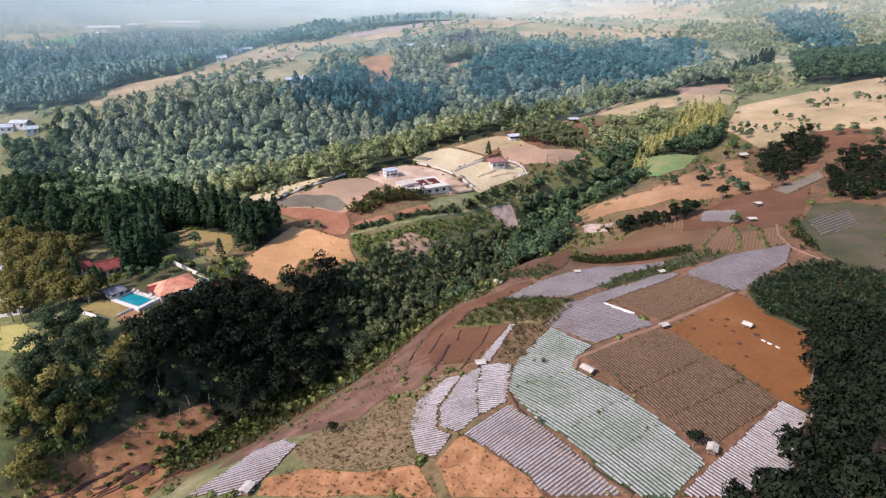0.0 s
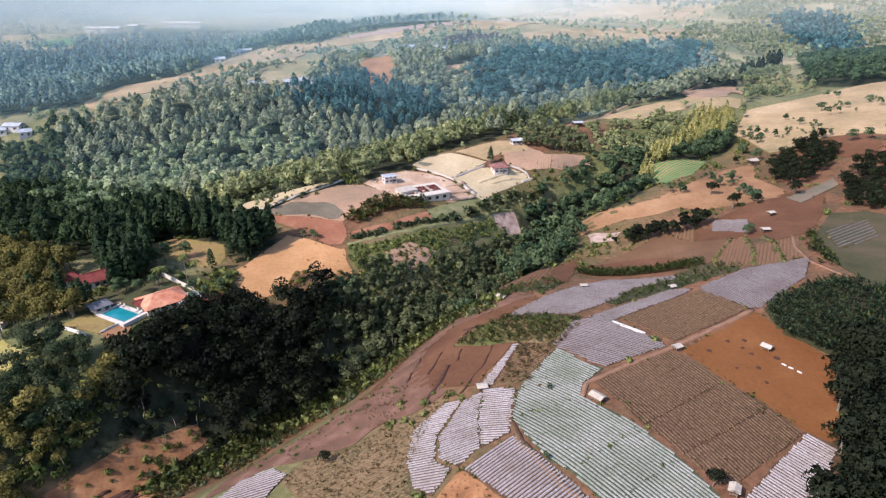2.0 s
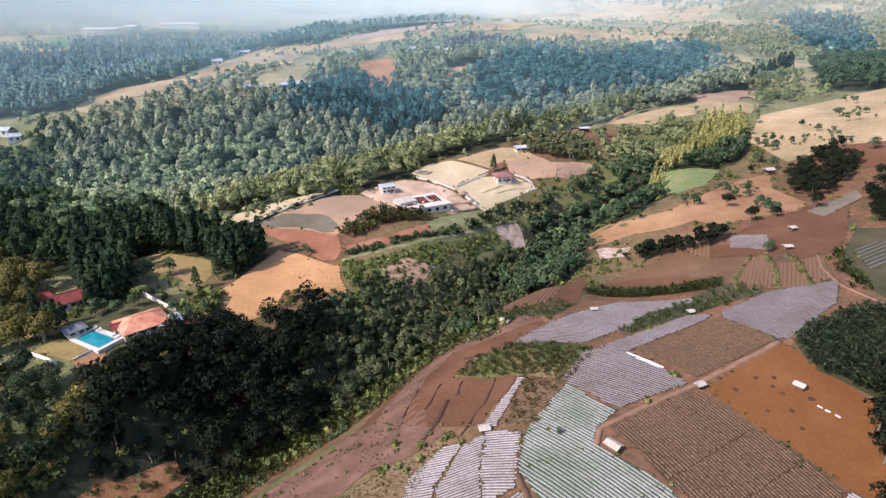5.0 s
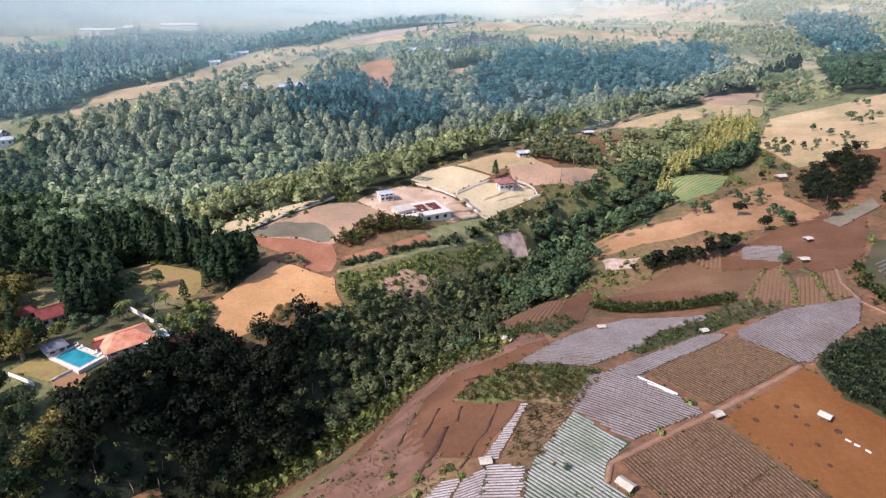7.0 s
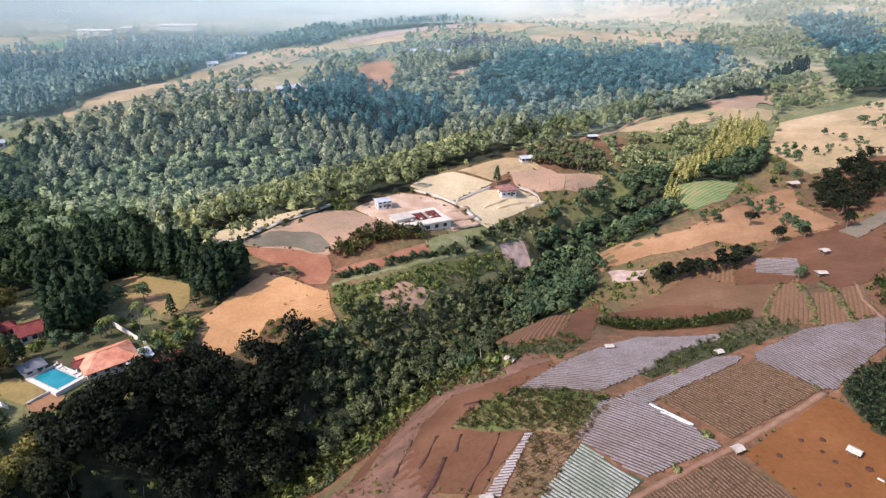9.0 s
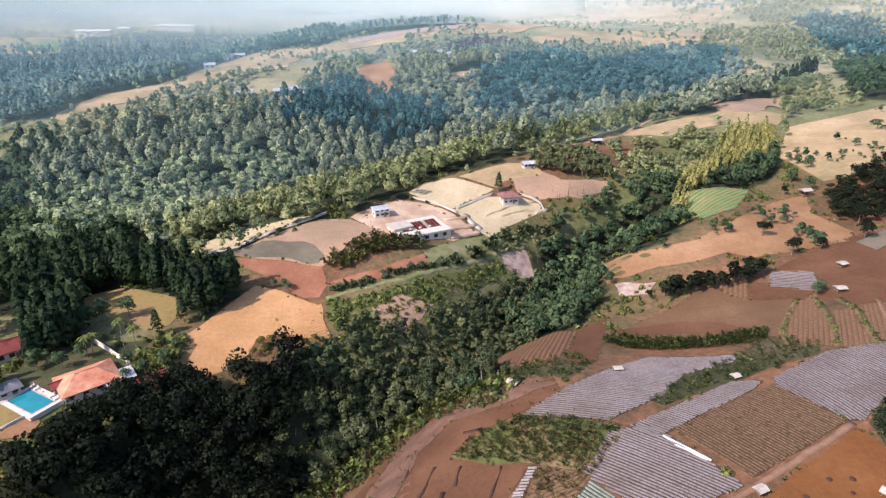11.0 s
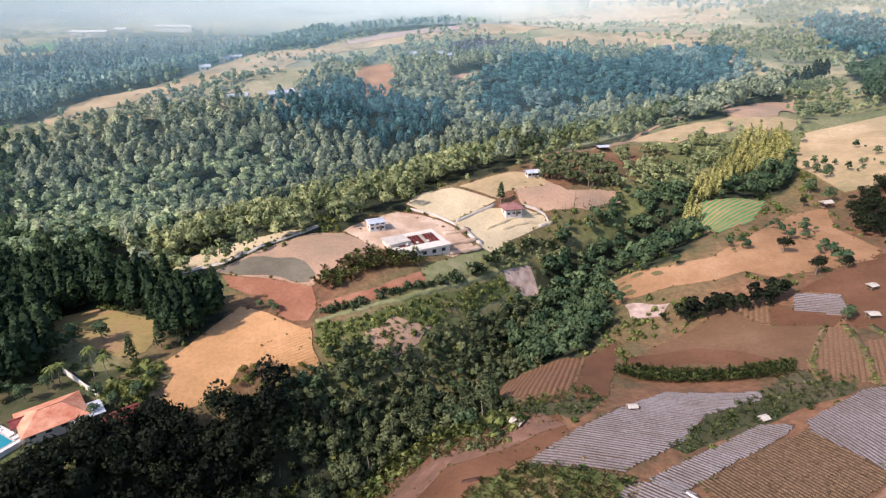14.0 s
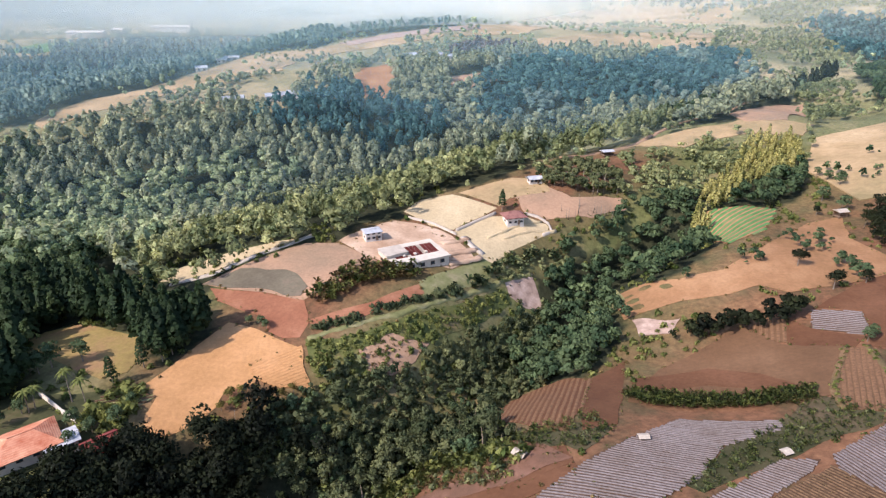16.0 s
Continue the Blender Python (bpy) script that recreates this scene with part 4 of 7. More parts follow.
UPPER_CREEK = [(32.5, 283.1), (53, 299.2), (74.4, 309.6), (92.6, 325.8), (129, 356.8), (173.2, 371.2), (152.9, 324), (116.2, 304.9), (90.1, 270.3), (65.1, 256.9), (48.9, 226.6), (33.2, 214.3), (23.4, 248.3), (35.8, 269.5)]
HILL_GROVE = [(87.2, 121.2), (96.6, 131), (106.9, 126.1), (73.1, 74.3), (46.8, 73.6), (57.2, 77.7), (64.6, 85.1), (73.7, 94.7)]
PLANTATION = [(40.3, 339.9), (57.8, 361.2), (74.2, 361.3), (82.4, 344.5), (79.6, 332.7), (55.0, 329.2), (44.4, 332.6)]
BAMBOO = [(100.8, 309.6), (113.8, 333.8), (139.6, 368.5), (160.7, 394.6), (179.6, 392), (170.5, 360.7), (153.3, 345.7), (132.3, 337), (108.9, 307.2), (102.1, 301.4)]
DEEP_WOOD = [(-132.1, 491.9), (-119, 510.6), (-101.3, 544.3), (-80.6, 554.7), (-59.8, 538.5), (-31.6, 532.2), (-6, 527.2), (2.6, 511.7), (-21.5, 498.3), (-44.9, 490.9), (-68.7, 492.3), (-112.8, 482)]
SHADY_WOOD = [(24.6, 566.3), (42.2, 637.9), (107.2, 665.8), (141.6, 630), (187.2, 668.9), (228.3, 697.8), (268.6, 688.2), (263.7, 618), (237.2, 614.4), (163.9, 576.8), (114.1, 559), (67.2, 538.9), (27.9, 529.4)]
VALLEY_FLOOR = [(-272.3, 391.5), (-235, 421.8), (-172, 436.2), (-125.9, 461.1), (-85, 454.5), (-111.1, 427.4), (-135.9, 407.5), (-108.8, 289.1), (-140.3, 292.3), (-168.5, 268.4)]
SHADED_HILL = [(480, 936.8), (545.4, 976.8), (547.6, 895.6), (459.3, 717.3), (416, 684.2), (401.5, 697.5), (422.3, 767.7)]
PLAIN_WOOD = [(-262.1, 992.8), (-165.4, 1006), (-95.2, 1141.1), (-21.1, 1388.7), (62.6, 1309.7), (89.1, 1101.3), (0.6, 804.8), (-62.2, 786.4), (-121.9, 764.5)]
BARE_WOOD = [(-4.2, 694.4), (35.5, 721.1), (68.8, 708.3), (71.6, 679.3), (1.5, 666.9)]
DARK_TREES = [(313.6, 565.9), (400.9, 647.2), (490.3, 696.4), (323.8, 435), (294.3, 410.3), (262.2, 409.7), (260.2, 452.7)]
OLIVE_BUSHES = [(233.3, 496.6), (272.1, 536.1), (264.9, 485.7), (252.5, 456.7), (193, 396.6), (192.1, 412.9)]
MAIZE_FIELD = [(87.1, 152.4), (94.6, 158.7), (112.5, 164.9), (125.3, 152.2), (110.5, 128.6), (93.8, 130.2), (85.4, 141)]
FAR_HILL = [(261.9, 729.4), (372.8, 945.6), (475.2, 1116.7), (526.1, 1096.7), (629.3, 1033.2), (551.8, 902.5), (548.3, 982.2), (478.4, 936.6), (413.9, 752.8), (381.8, 669.5), (281.9, 553.6), (269.9, 616.3), (270.5, 679.6)]
WOODS = [PINEWOOD, VALLEY_WOOD, VALLEY_EDGE, FAR_WOOD, CREEK_WOOD, CREEK_BANK, UPPER_CREEK, HILL_GROVE, PLANTATION, BAMBOO, FAR_HILL, SHADED_HILL, SHADY_WOOD, PLAIN_WOOD, BARE_WOOD, DARK_TREES, OLIVE_BUSHES, [(90.1, 372.6), (133.6, 403.5), (159.4, 387.6), (118, 335.2), (98.7, 329.3), (85.1, 333.6)]]
FLOORED = [PINEWOOD, VALLEY_WOOD, VALLEY_EDGE, SPUR_EDGE, FAR_WOOD, CREEK_WOOD, UPPER_CREEK, HILL_GROVE, SHADED_HILL, SHADY_WOOD, PLAIN_WOOD, BARE_WOOD, DARK_TREES]

# bare farm soil on the field hill and the spur, scrub elsewhere
cover = np.zeros(len(GZ))
for line, wide in (([(60, 60), (50, 110), (45, 150), (95, 190), (140, 240), (230, 300)], 74.0), ([(-60, 215), (-40, 255), (0, 300), (40, 330), (90, 385)], 26.0), ([(-95, 115), (-75, 145)], 14.0), ([(-74.2, 128.5), (-64.4, 136.9), (-56.9, 145.3), (-48.6, 155), (-38.7, 161.4), (-31.8, 166.3), (-16.5, 180.2), (-6.8, 189.3), (3.7, 194.4), (13.7, 182.6), (22.7, 176.8)], 13.0)):
    cover = np.maximum(cover, np.clip(1.35 - away(GX.ravel(), GY.ravel(), line) / wide, 0, 1))
ground.data.attributes.new("soil", "FLOAT", "POINT").data.foreach_set("value", cover.astype(np.float32))
dry = np.clip((GY.ravel() - 380) / 150, 0, 1)
# where the ground takes the shade-darkened litter colour
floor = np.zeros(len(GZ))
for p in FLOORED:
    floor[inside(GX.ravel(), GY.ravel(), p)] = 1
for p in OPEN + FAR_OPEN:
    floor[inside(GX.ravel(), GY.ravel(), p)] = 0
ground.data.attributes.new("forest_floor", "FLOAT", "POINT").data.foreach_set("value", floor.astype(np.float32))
ground.data.attributes.new("dry", "FLOAT", "POINT").data.foreach_set("value", dry.astype(np.float32))
tagged(ground, "rolling highland ground of scrub grass and red soil", "ground", kind="structure")



def along(line, every, spread, rng):
    out = []
    for (ax, ay), (bx, by) in zip(line[:-1], line[1:]):
        k = max(1, int(math.hypot(bx - ax, by - ay) / every))
        t = rng.uniform(0, 1, k)
        out.append(np.stack([ax + (bx - ax) * t, ay + (by - ay) * t], 1) + rng.normal(0, spread, (k, 2)))
    return np.concatenate(out)


def patchy(spots, scale, cut, seed):
    return np.array([noise.noise((x * scale, y * scale, seed)) > cut for x, y in spots], bool)


stand("pine_wood", scatter(PINEWOOD, 3.3, RNG, OPEN), PINE, M_PINE, RNG, (0.75, 1.15), "dense dark green pine wood on the spur", tone=(0, 0.5))
spots = scatter(SPUR_EDGE, 5.3, RNG, OPEN)
pick = patchy(spots, 0.03, 0.1, 6.0)
stand("pine_wood", spots[pick], ROUND_PINE, M_OLIVELEAF, RNG, (0.6, 0.9), "olive green pines along the spur's edge")
stand("broadleaf_wood", spots[~pick], BROAD_EDGE, M_OLIVELEAF, RNG, (0.7, 1.1), "olive green sunlit trees along the spur's edge")
spots = scatter(VALLEY_WOOD, 4.4, RNG, OPEN + FAR_OPEN + [SPUR_EDGE, DEEP_WOOD, SHADY_WOOD, BARE_WOOD])
spots = spots[away(spots[:, 0], spots[:, 1], RIDGE_LINE) > 12]
leafed = inside(spots[:, 0], spots[:, 1], VALLEY_FLOOR) & (RNG.uniform(size=len(spots)) < 0.9)
mixed = patchy(spots, 0.012, 0.1, 1.0)
stand("broadleaf_wood", spots[leafed], BROAD_FAR, M_FARLEAF, RNG, (0.7, 1.3), "broadleaf wood in the deep valley, lightened for haze")
stand("pine_wood", spots[~leafed & ~mixed], ROUND_PINE, M_GREYPINE, RNG, (0.7, 1.2), "tall pines covering the valley slopes, greyed for haze")
stand("broadleaf_wood", spots[~leafed & mixed], BROAD_FAR, M_GREYPINE, RNG, (0.7, 1.2), "mixed wood on the valley slopes, greyed for haze")
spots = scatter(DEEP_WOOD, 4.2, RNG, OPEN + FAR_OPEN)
stand("pine_wood", spots + RNG.normal(0, 5, spots.shape), ROUND_PINE, M_SHADEWOOD, RNG, (0.7, 1.15), "pine wood on a steep slope, blue shade in its colour")
spots = scatter(SHADY_WOOD, 4.7, RNG, OPEN + FAR_OPEN)
spots = spots + RNG.normal(0, 8, spots.shape)
spots = spots[away(spots[:, 0], spots[:, 1], RIDGE_LINE) > 12]
pick = patchy(spots, 0.025, 0.12, 2.5)
stand("broadleaf_wood", spots[~pick], BROAD_FAR, M_SHADEWOOD, RNG, (0.7, 1.25), "wood on the far valley side, blue shade in its colour")
stand("broadleaf_wood", spots[pick], BROAD_FAR, M_FARPINE, RNG, (0.7, 1.3), "trees on the far valley side, lightened and blued for haze")
spots = scatter(VALLEY_EDGE, 4.2, RNG, OPEN)
pick = patchy(spots, 0.02, 0.0, 4.0)
stand("pine_wood", spots[pick], ROUND_PINE, M_PINE, RNG, (0.6, 0.95), "pine wood on the valley side")
stand("broadleaf_wood", spots[~pick], BROAD_FAR, M_BROAD, RNG, (0.7, 1.1), "green broadleaf wood on the valley side")
stand("pine_wood", scatter(FAR_WOOD, 5.6, RNG, OPEN + FAR_OPEN), ROUND_MINI, M_FARPINE, RNG, (0.6, 1.05), "distant pine wood tinted blue for haze")
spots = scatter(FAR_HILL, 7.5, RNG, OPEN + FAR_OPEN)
stand("broadleaf_wood", spots[patchy(spots, 0.02, -0.25, 1.5)], BROAD_MINI, M_LITHILL, RNG, (0.35, 1.0), "bushes and trees on a hill, paled for sunlight and haze")
spots = scatter([(615.9, 1013.3), (731.7, 1002.1), (543.7, 726), (458.6, 712.9), (496.6, 812.7)], 8.0, RNG, [SHADED_HILL])
stand("broadleaf_wood", spots[patchy(spots, 0.02, -0.25, 6.5)], BROAD_MINI, M_LITHILL, RNG, (0.4, 1.0), "bushes on the hill's far shoulder, paled for sunlight and haze")
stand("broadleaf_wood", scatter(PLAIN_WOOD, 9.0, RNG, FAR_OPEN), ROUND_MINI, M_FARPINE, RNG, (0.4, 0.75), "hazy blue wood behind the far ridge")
stand("bare_wood", scatter(BARE_WOOD, 4.2, RNG), BROAD_MINI, M_BAREWOOD, RNG, (0.6, 0.9), "grey brown wood that has shed its leaves")
stand("broadleaf_wood", scatter(DARK_TREES, 5.0, RNG, OPEN), BROAD_FAR, M_BROAD, RNG, (0.6, 1.1), "dark green trees behind the ridge", tone=(0, 0.4))
stand("broadleaf_wood", scatter(OLIVE_BUSHES, 4.2, RNG, OPEN), BROAD_FAR, M_OLIVELEAF, RNG, (0.35, 0.8), "olive bushes at the end of the ridge track", tone=(0, 0.5))
spots = scatter(SHADED_HILL, 6.5, RNG, OPEN)
stand("broadleaf_wood", spots + RNG.normal(0, 14, spots.shape), BROAD_MINI, M_SHADEWOOD, RNG, (0.8, 1.3), "wood in a distant valley, blue shade in its colour")
spots = scatter(CREEK_WOOD, 3.1, RNG, OPEN + [[(-120.8, 137.3), (-112.7, 136.3), (-104.3, 143.1), (-93.8, 154.4), (-88.1, 155.7), (-93.5, 140.1), (-98.3, 126.9), (-103.3, 116.4), (-103.4, 110.6), (-107.9, 109.5)]])
spots = spots[away(spots[:, 0], spots[:, 1], [(-105.8, 112), (-100.1, 122), (-87.5, 139), (-72.7, 152.1), (-69.9, 148.8), (-75.6, 138.4), (-75.8, 127.2), (-73.6, 106.6)] + [[(-105.8, 112), (-100.1, 122), (-87.5, 139), (-72.7, 152.1), (-69.9, 148.8), (-75.6, 138.4), (-75.8, 127.2), (-73.6, 106.6)][0]]) > 6.5]
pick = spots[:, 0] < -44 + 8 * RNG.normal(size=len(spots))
stand("broadleaf_wood", spots[pick], BROAD_FINE, M_DARKSHADELEAF, RNG, (0.7, 1.2), "broadleaf trees crowding the creek ravine, darkened for its shade", tone=(0, 0.8))
spots = spots[~pick]
spots = spots[patchy(spots, 0.07, -0.28, 3.0)]
stand("broadleaf_wood", spots, BROAD_MID, M_RAVINE, RNG, (0.3, 0.75), "green trees and bushes in the creek ravine", tone=(0, 0.8))
spots = scatter(CREEK_BANK, 2.5, RNG, OPEN)
pick = patchy(spots, 0.05, 0.1, 8.0)
stand("broadleaf_wood", spots[~pick], BROAD_FAR, M_RAVINE, RNG, (0.2, 0.55), "dark green thicket on the creek bank", tone=(0, 1))
stand("broadleaf_wood", spots[pick], BROAD_FAR, M_BROAD, RNG, (0.16, 0.45), "green thicket on the creek bank", tone=(0, 0.85))
stand("broadleaf_wood", scatter(UPPER_CREEK, 3.9, RNG, OPEN + [BAMBOO, [(90.1, 372.6), (133.6, 403.5), (159.4, 387.6), (118, 335.2), (98.7, 329.3), (85.1, 333.6)]]), BROAD, M_BROAD, RNG, (0.45, 0.85), "green trees along the upper creek", tone=(0, 0.7))
stand("broadleaf_wood", scatter(PLANTATION, 3.2, RNG), BROAD_FAR, M_RAVINE, RNG, (0.5, 0.68), "grey green even canopy of a small tree plantation", tone=(0.3, 0.9))
stand("bamboo_thicket", scatter(BAMBOO, 2.5, RNG, OPEN), PLUME, M_YELLOWLEAF, RNG, (0.45, 0.85), "yellow green bamboo thicket")
stand("broadleaf_wood", scatter([(90.1, 372.6), (133.6, 403.5), (159.4, 387.6), (118, 335.2), (98.7, 329.3), (85.1, 333.6)], 4.4, RNG, OPEN), BROAD, M_OLIVELEAF, RNG, (0.3, 0.7), "olive bushes and small trees below the ridge track")
stand("broadleaf_wood", scatter([(44.1, 292.8), (49.8, 303.4), (71.9, 316.7), (79.4, 330), (102.3, 333.6), (113.8, 324.3), (93.4, 298.1), (70.8, 264.5), (57.9, 287.8), (36.8, 274.9)], 3.7, RNG, OPEN + [UPPER_CREEK]), BROAD, M_BROAD, RNG, (0.4, 0.8), "dense green trees above the creek", tone=(0, 0.7))
spots = scatter([(-262.1, 474.9), (-225.4, 513), (-200.3, 542.7), (-150.9, 617), (-143.1, 668.5), (-56.2, 718.9), (60, 700), (60, 655), (-46.9, 640), (-76.5, 553.6), (-97.4, 527.1), (-124, 501.7), (-184.6, 475.2)], 6.2, RNG, OPEN + FAR_OPEN + [BARE_WOOD])
stand("broadleaf_wood", spots[patchy(spots, 0.02, -0.05, 5.5)], BROAD_MINI, M_GREYPINE, RNG, (0.35, 0.75), "trees along the ridge behind the valley", tone=(0, 0.8))
spots = np.concatenate([scatter(p, 9.0, RNG) for p in FAR_PALE])
stand("shrubs", spots[patchy(spots, 0.016, 0.1, 7.5)], BROAD_MINI, M_LITHILL, RNG, (0.2, 0.65), "bushes dotted over the far pale ridges", "shrubs", tone=(0, 0.6))
stand("broadleaf_wood", scatter([(-136, 165.6), (-114.3, 162.9), (-103.3, 156.8), (-97.7, 149.2), (-95.8, 138.7), (-111.2, 129.4)], 3.4, RNG, OPEN), BROAD_FINE, M_RAVINE, RNG, (0.4, 0.8), "trees and bushes below the villa's garden", tone=(0, 0.3))
stand("undergrowth", scatter(CREEK_BANK, 1.9, RNG, OPEN), SHRUB, M_RAVINE, RNG, (0.5, 1.4), "green undergrowth on the creek bank", "shrubs")
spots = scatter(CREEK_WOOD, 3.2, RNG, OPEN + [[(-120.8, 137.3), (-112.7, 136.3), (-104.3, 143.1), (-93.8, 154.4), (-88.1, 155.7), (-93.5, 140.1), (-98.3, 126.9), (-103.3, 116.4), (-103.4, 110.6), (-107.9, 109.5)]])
stand("undergrowth", spots, SHRUB, M_DARKSHADELEAF, RNG, (0.6, 1.6), "ravine undergrowth darkened for shade", "shrubs")
stand("undergrowth", scatter([(-136, 165.6), (-114.3, 162.9), (-103.3, 156.8), (-97.7, 149.2), (-95.8, 138.7), (-111.2, 129.4)], 2.2, RNG, OPEN), SHRUB, M_RAVINE, RNG, (0.6, 1.4), "undergrowth below the villa's garden", "shrubs")
# slender pale stems standing among the trees
for poly, every, label in ((CREEK_WOOD, 9.0, "pale stems among the ravine trees"), (PLANTATION, 4.0, "pale stems below the plantation's canopy"), ([(46.5, 315.2), (55.5, 320.6), (75.4, 322.4), (71.9, 316.7), (51.6, 309.4)], 2.6, "pale stems along the plantation's edge")):
    stand("tree_stems", scatter(poly, every, RNG), STEM, M_BARK, RNG, (0.4, 0.95), label, "stems")
# loose trees and bushes over all the country beyond the creek
spots = scatter([(-700, 330), (700, 330), (900, 1050), (-900, 1050)], 8.5, RNG, OPEN + WOODS)
pick = patchy(spots, 0.012, 0.0, 9.0)
for p in FAR_OPEN:
    pick &= ~inside(spots[:, 0], spots[:, 1], p) | (RNG.uniform(size=len(spots)) < 0.3)
spots = spots[pick]
pick = spots[:, 1] < 440
stand("scattered_trees", spots[pick], BROAD_FAR, M_OLIVELEAF, RNG, (0.3, 0.8), "loose olive trees and bushes along the spur")
spots = spots[~pick]
spots = spots[RNG.uniform(size=len(spots)) < 0.4]
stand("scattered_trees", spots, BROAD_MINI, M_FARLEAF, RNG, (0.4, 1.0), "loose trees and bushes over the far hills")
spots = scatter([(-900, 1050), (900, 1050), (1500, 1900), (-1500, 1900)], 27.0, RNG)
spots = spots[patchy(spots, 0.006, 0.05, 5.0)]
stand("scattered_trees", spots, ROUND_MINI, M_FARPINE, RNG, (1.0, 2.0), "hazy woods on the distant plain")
# low scrub on the open ground near by
spots = scatter([(-140, 70), (150, 70), (230, 340), (-110, 340)], 3.9, RNG, OPEN)
spots = spots[patchy(spots, 0.05, 0.05, 2.0)]
FIELDS = [[(29.8, 142.3), (35.3, 132.8), (38.2, 129.7), (32.4, 124.1), (31.1, 119.8), (30.1, 117.7), (17.2, 115.9), (15.3, 114.9), (16.7, 123.3), (21.4, 131.7)], [(15.4, 114.4), (17.2, 115.4), (30, 117.2), (32.2, 116.5), (35, 114), (40.5, 107), (24.3, 96.5), (20.8, 100.1), (17.6, 108.1)], [(24.5, 96.3), (40.6, 106.8), (45.1, 98.4), (29.8, 87.8), (26.9, 90.1)], [(29.9, 87.7), (45.2, 98.3), (49.4, 88.8), (49.3, 87.2), (40.7, 79.9), (35.3, 80.1), (30.9, 84.7)], [(28.9, 144.3), (37, 156.3), (46, 156), (56.1, 137.6), (39.1, 130.4), (36.2, 133.5)], [(49, 154.8), (76.2, 168.6), (83.5, 153.6), (58.5, 139.5)], [(35.1, 124.3), (56.2, 135.1), (63.6, 122.3), (41.7, 108)], [(41.8, 107.7), (63.7, 122.1), (69.3, 113.5), (46.4, 99.5)], [(46.5, 99.3), (69.4, 113.3), (72.7, 105.9), (52.2, 91.5), (50.3, 92.2)], [(59, 135.7), (84.2, 151.3), (85.5, 146.1), (92.1, 129.2), (85.9, 116.1), (80.5, 105.7), (77.7, 104), (73.7, 107), (69.7, 114.1), (64.1, 123.5)], [(73.6, 106.1), (77.3, 102.1), (69.7, 92.9), (64.1, 84.1), (50.8, 79.8), (41.7, 79.8), (53.1, 89)], [(14.5, 109.3), (17.2, 104.7), (32.2, 80.3), (19.1, 81.8), (16.3, 87), (4.4, 101.9)], [(0.9, 129.1), (4.5, 128), (-1.2, 116), (-1.5, 106.7), (2, 103.1), (-1.9, 97), (-5.6, 100.6), (-7.6, 108.6), (-6.9, 120.8)], [(4.9, 127.1), (9.7, 130.3), (8, 118.8), (7.8, 107.8), (3.4, 103.2), (-0.5, 106.9), (-0.9, 114.6)], [(10, 131.1), (17.3, 126.9), (15.2, 116.5), (14.2, 110.3), (8.3, 107.4), (8.3, 118.7)], [(19.4, 149.1), (20.6, 148.7), (12.3, 131.4), (9.2, 132.5)], [(3.9, 101.9), (16.3, 86.5), (18.6, 81.9), (1.7, 85.9), (-1.4, 95.9)]]
FIELDS += [[(18.6, 165.2), (32.2, 175.1), (43.5, 182.8), (56, 191.2), (76.2, 186), (73.8, 182.3), (60.5, 178.1), (51.4, 167.8), (37.2, 159.5), (27.4, 162.7)], [(41, 156.9), (54, 163.7), (68.7, 172.1), (75.3, 170.8), (71.2, 167.2), (57.8, 159.9), (46, 152.5)], [(78, 171.6), (93.7, 179.7), (114.8, 180.8), (106.2, 167.7), (86.6, 153.2), (83.8, 153.6), (76.6, 167.3)], [(93.2, 195.8), (105.3, 212.8), (109.1, 211.4), (105.7, 198.7), (97.6, 181.8), (89.1, 186.5)], [(109.1, 202), (113, 200.8), (107.6, 185.5), (105.7, 179.6), (98, 180.5)], [(115.9, 202.4), (123.9, 202), (117.1, 190.3), (114.9, 182.7), (107.3, 180.5), (111.1, 190.6)], [(108.1, 233.7), (118.7, 229.2), (115.7, 220.7), (112.6, 217.3), (103.5, 225.3)], [(87.3, 235.4), (100.1, 232.2), (95.5, 221), (93.3, 222)], [(100.1, 232.2), (103.2, 225.5), (111.9, 216.6), (107.5, 212.4), (95, 219.9)], [(-41.3, 100), (-41, 105.6), (-31.7, 105.8), (-17.5, 99), (-5.2, 96.4), (-2.7, 90.4), (-1, 86.7)]]
for p in FIELDS:
    spots = spots[~inside(spots[:, 0], spots[:, 1], p)]
spots = spots[(away(spots[:, 0], spots[:, 1], [(60, 60), (50, 110), (45, 150), (95, 190)]) > 42) | (RNG.uniform(size=len(spots)) < 0.12)]
stand("scrub", spots, SHRUB, M_SHRUB, RNG, (0.4, 1.1), "low green and dry scrub between the fields", "scrub")

stand("tree_row", along([(205, 500), (215, 505), (240, 525), (262, 541), (292, 556)], 1.6, 2.6, RNG), PINE_FAR, M_DARKSHADELEAF, RNG, (0.75, 1.1), "dark row of pines on the far ridge")
stand("tree_row", along([(22, 366), (45, 392), (75, 406), (100, 420), (130, 450), (150, 470)], 1.7, 4.5, RNG), ROUND_PINE, M_OLIVELEAF, RNG, (0.75, 1.1), "row of tall olive pines along the ridge track", tone=(0, 0.6))
stand("tree_row", along([(135, 456), (165, 484), (185, 498), (212, 512)], 1.1, 4.5, RNG), ROUND_PINE, M_PINE, RNG, (0.8, 1.1), "row of dark pines along the ridge track")

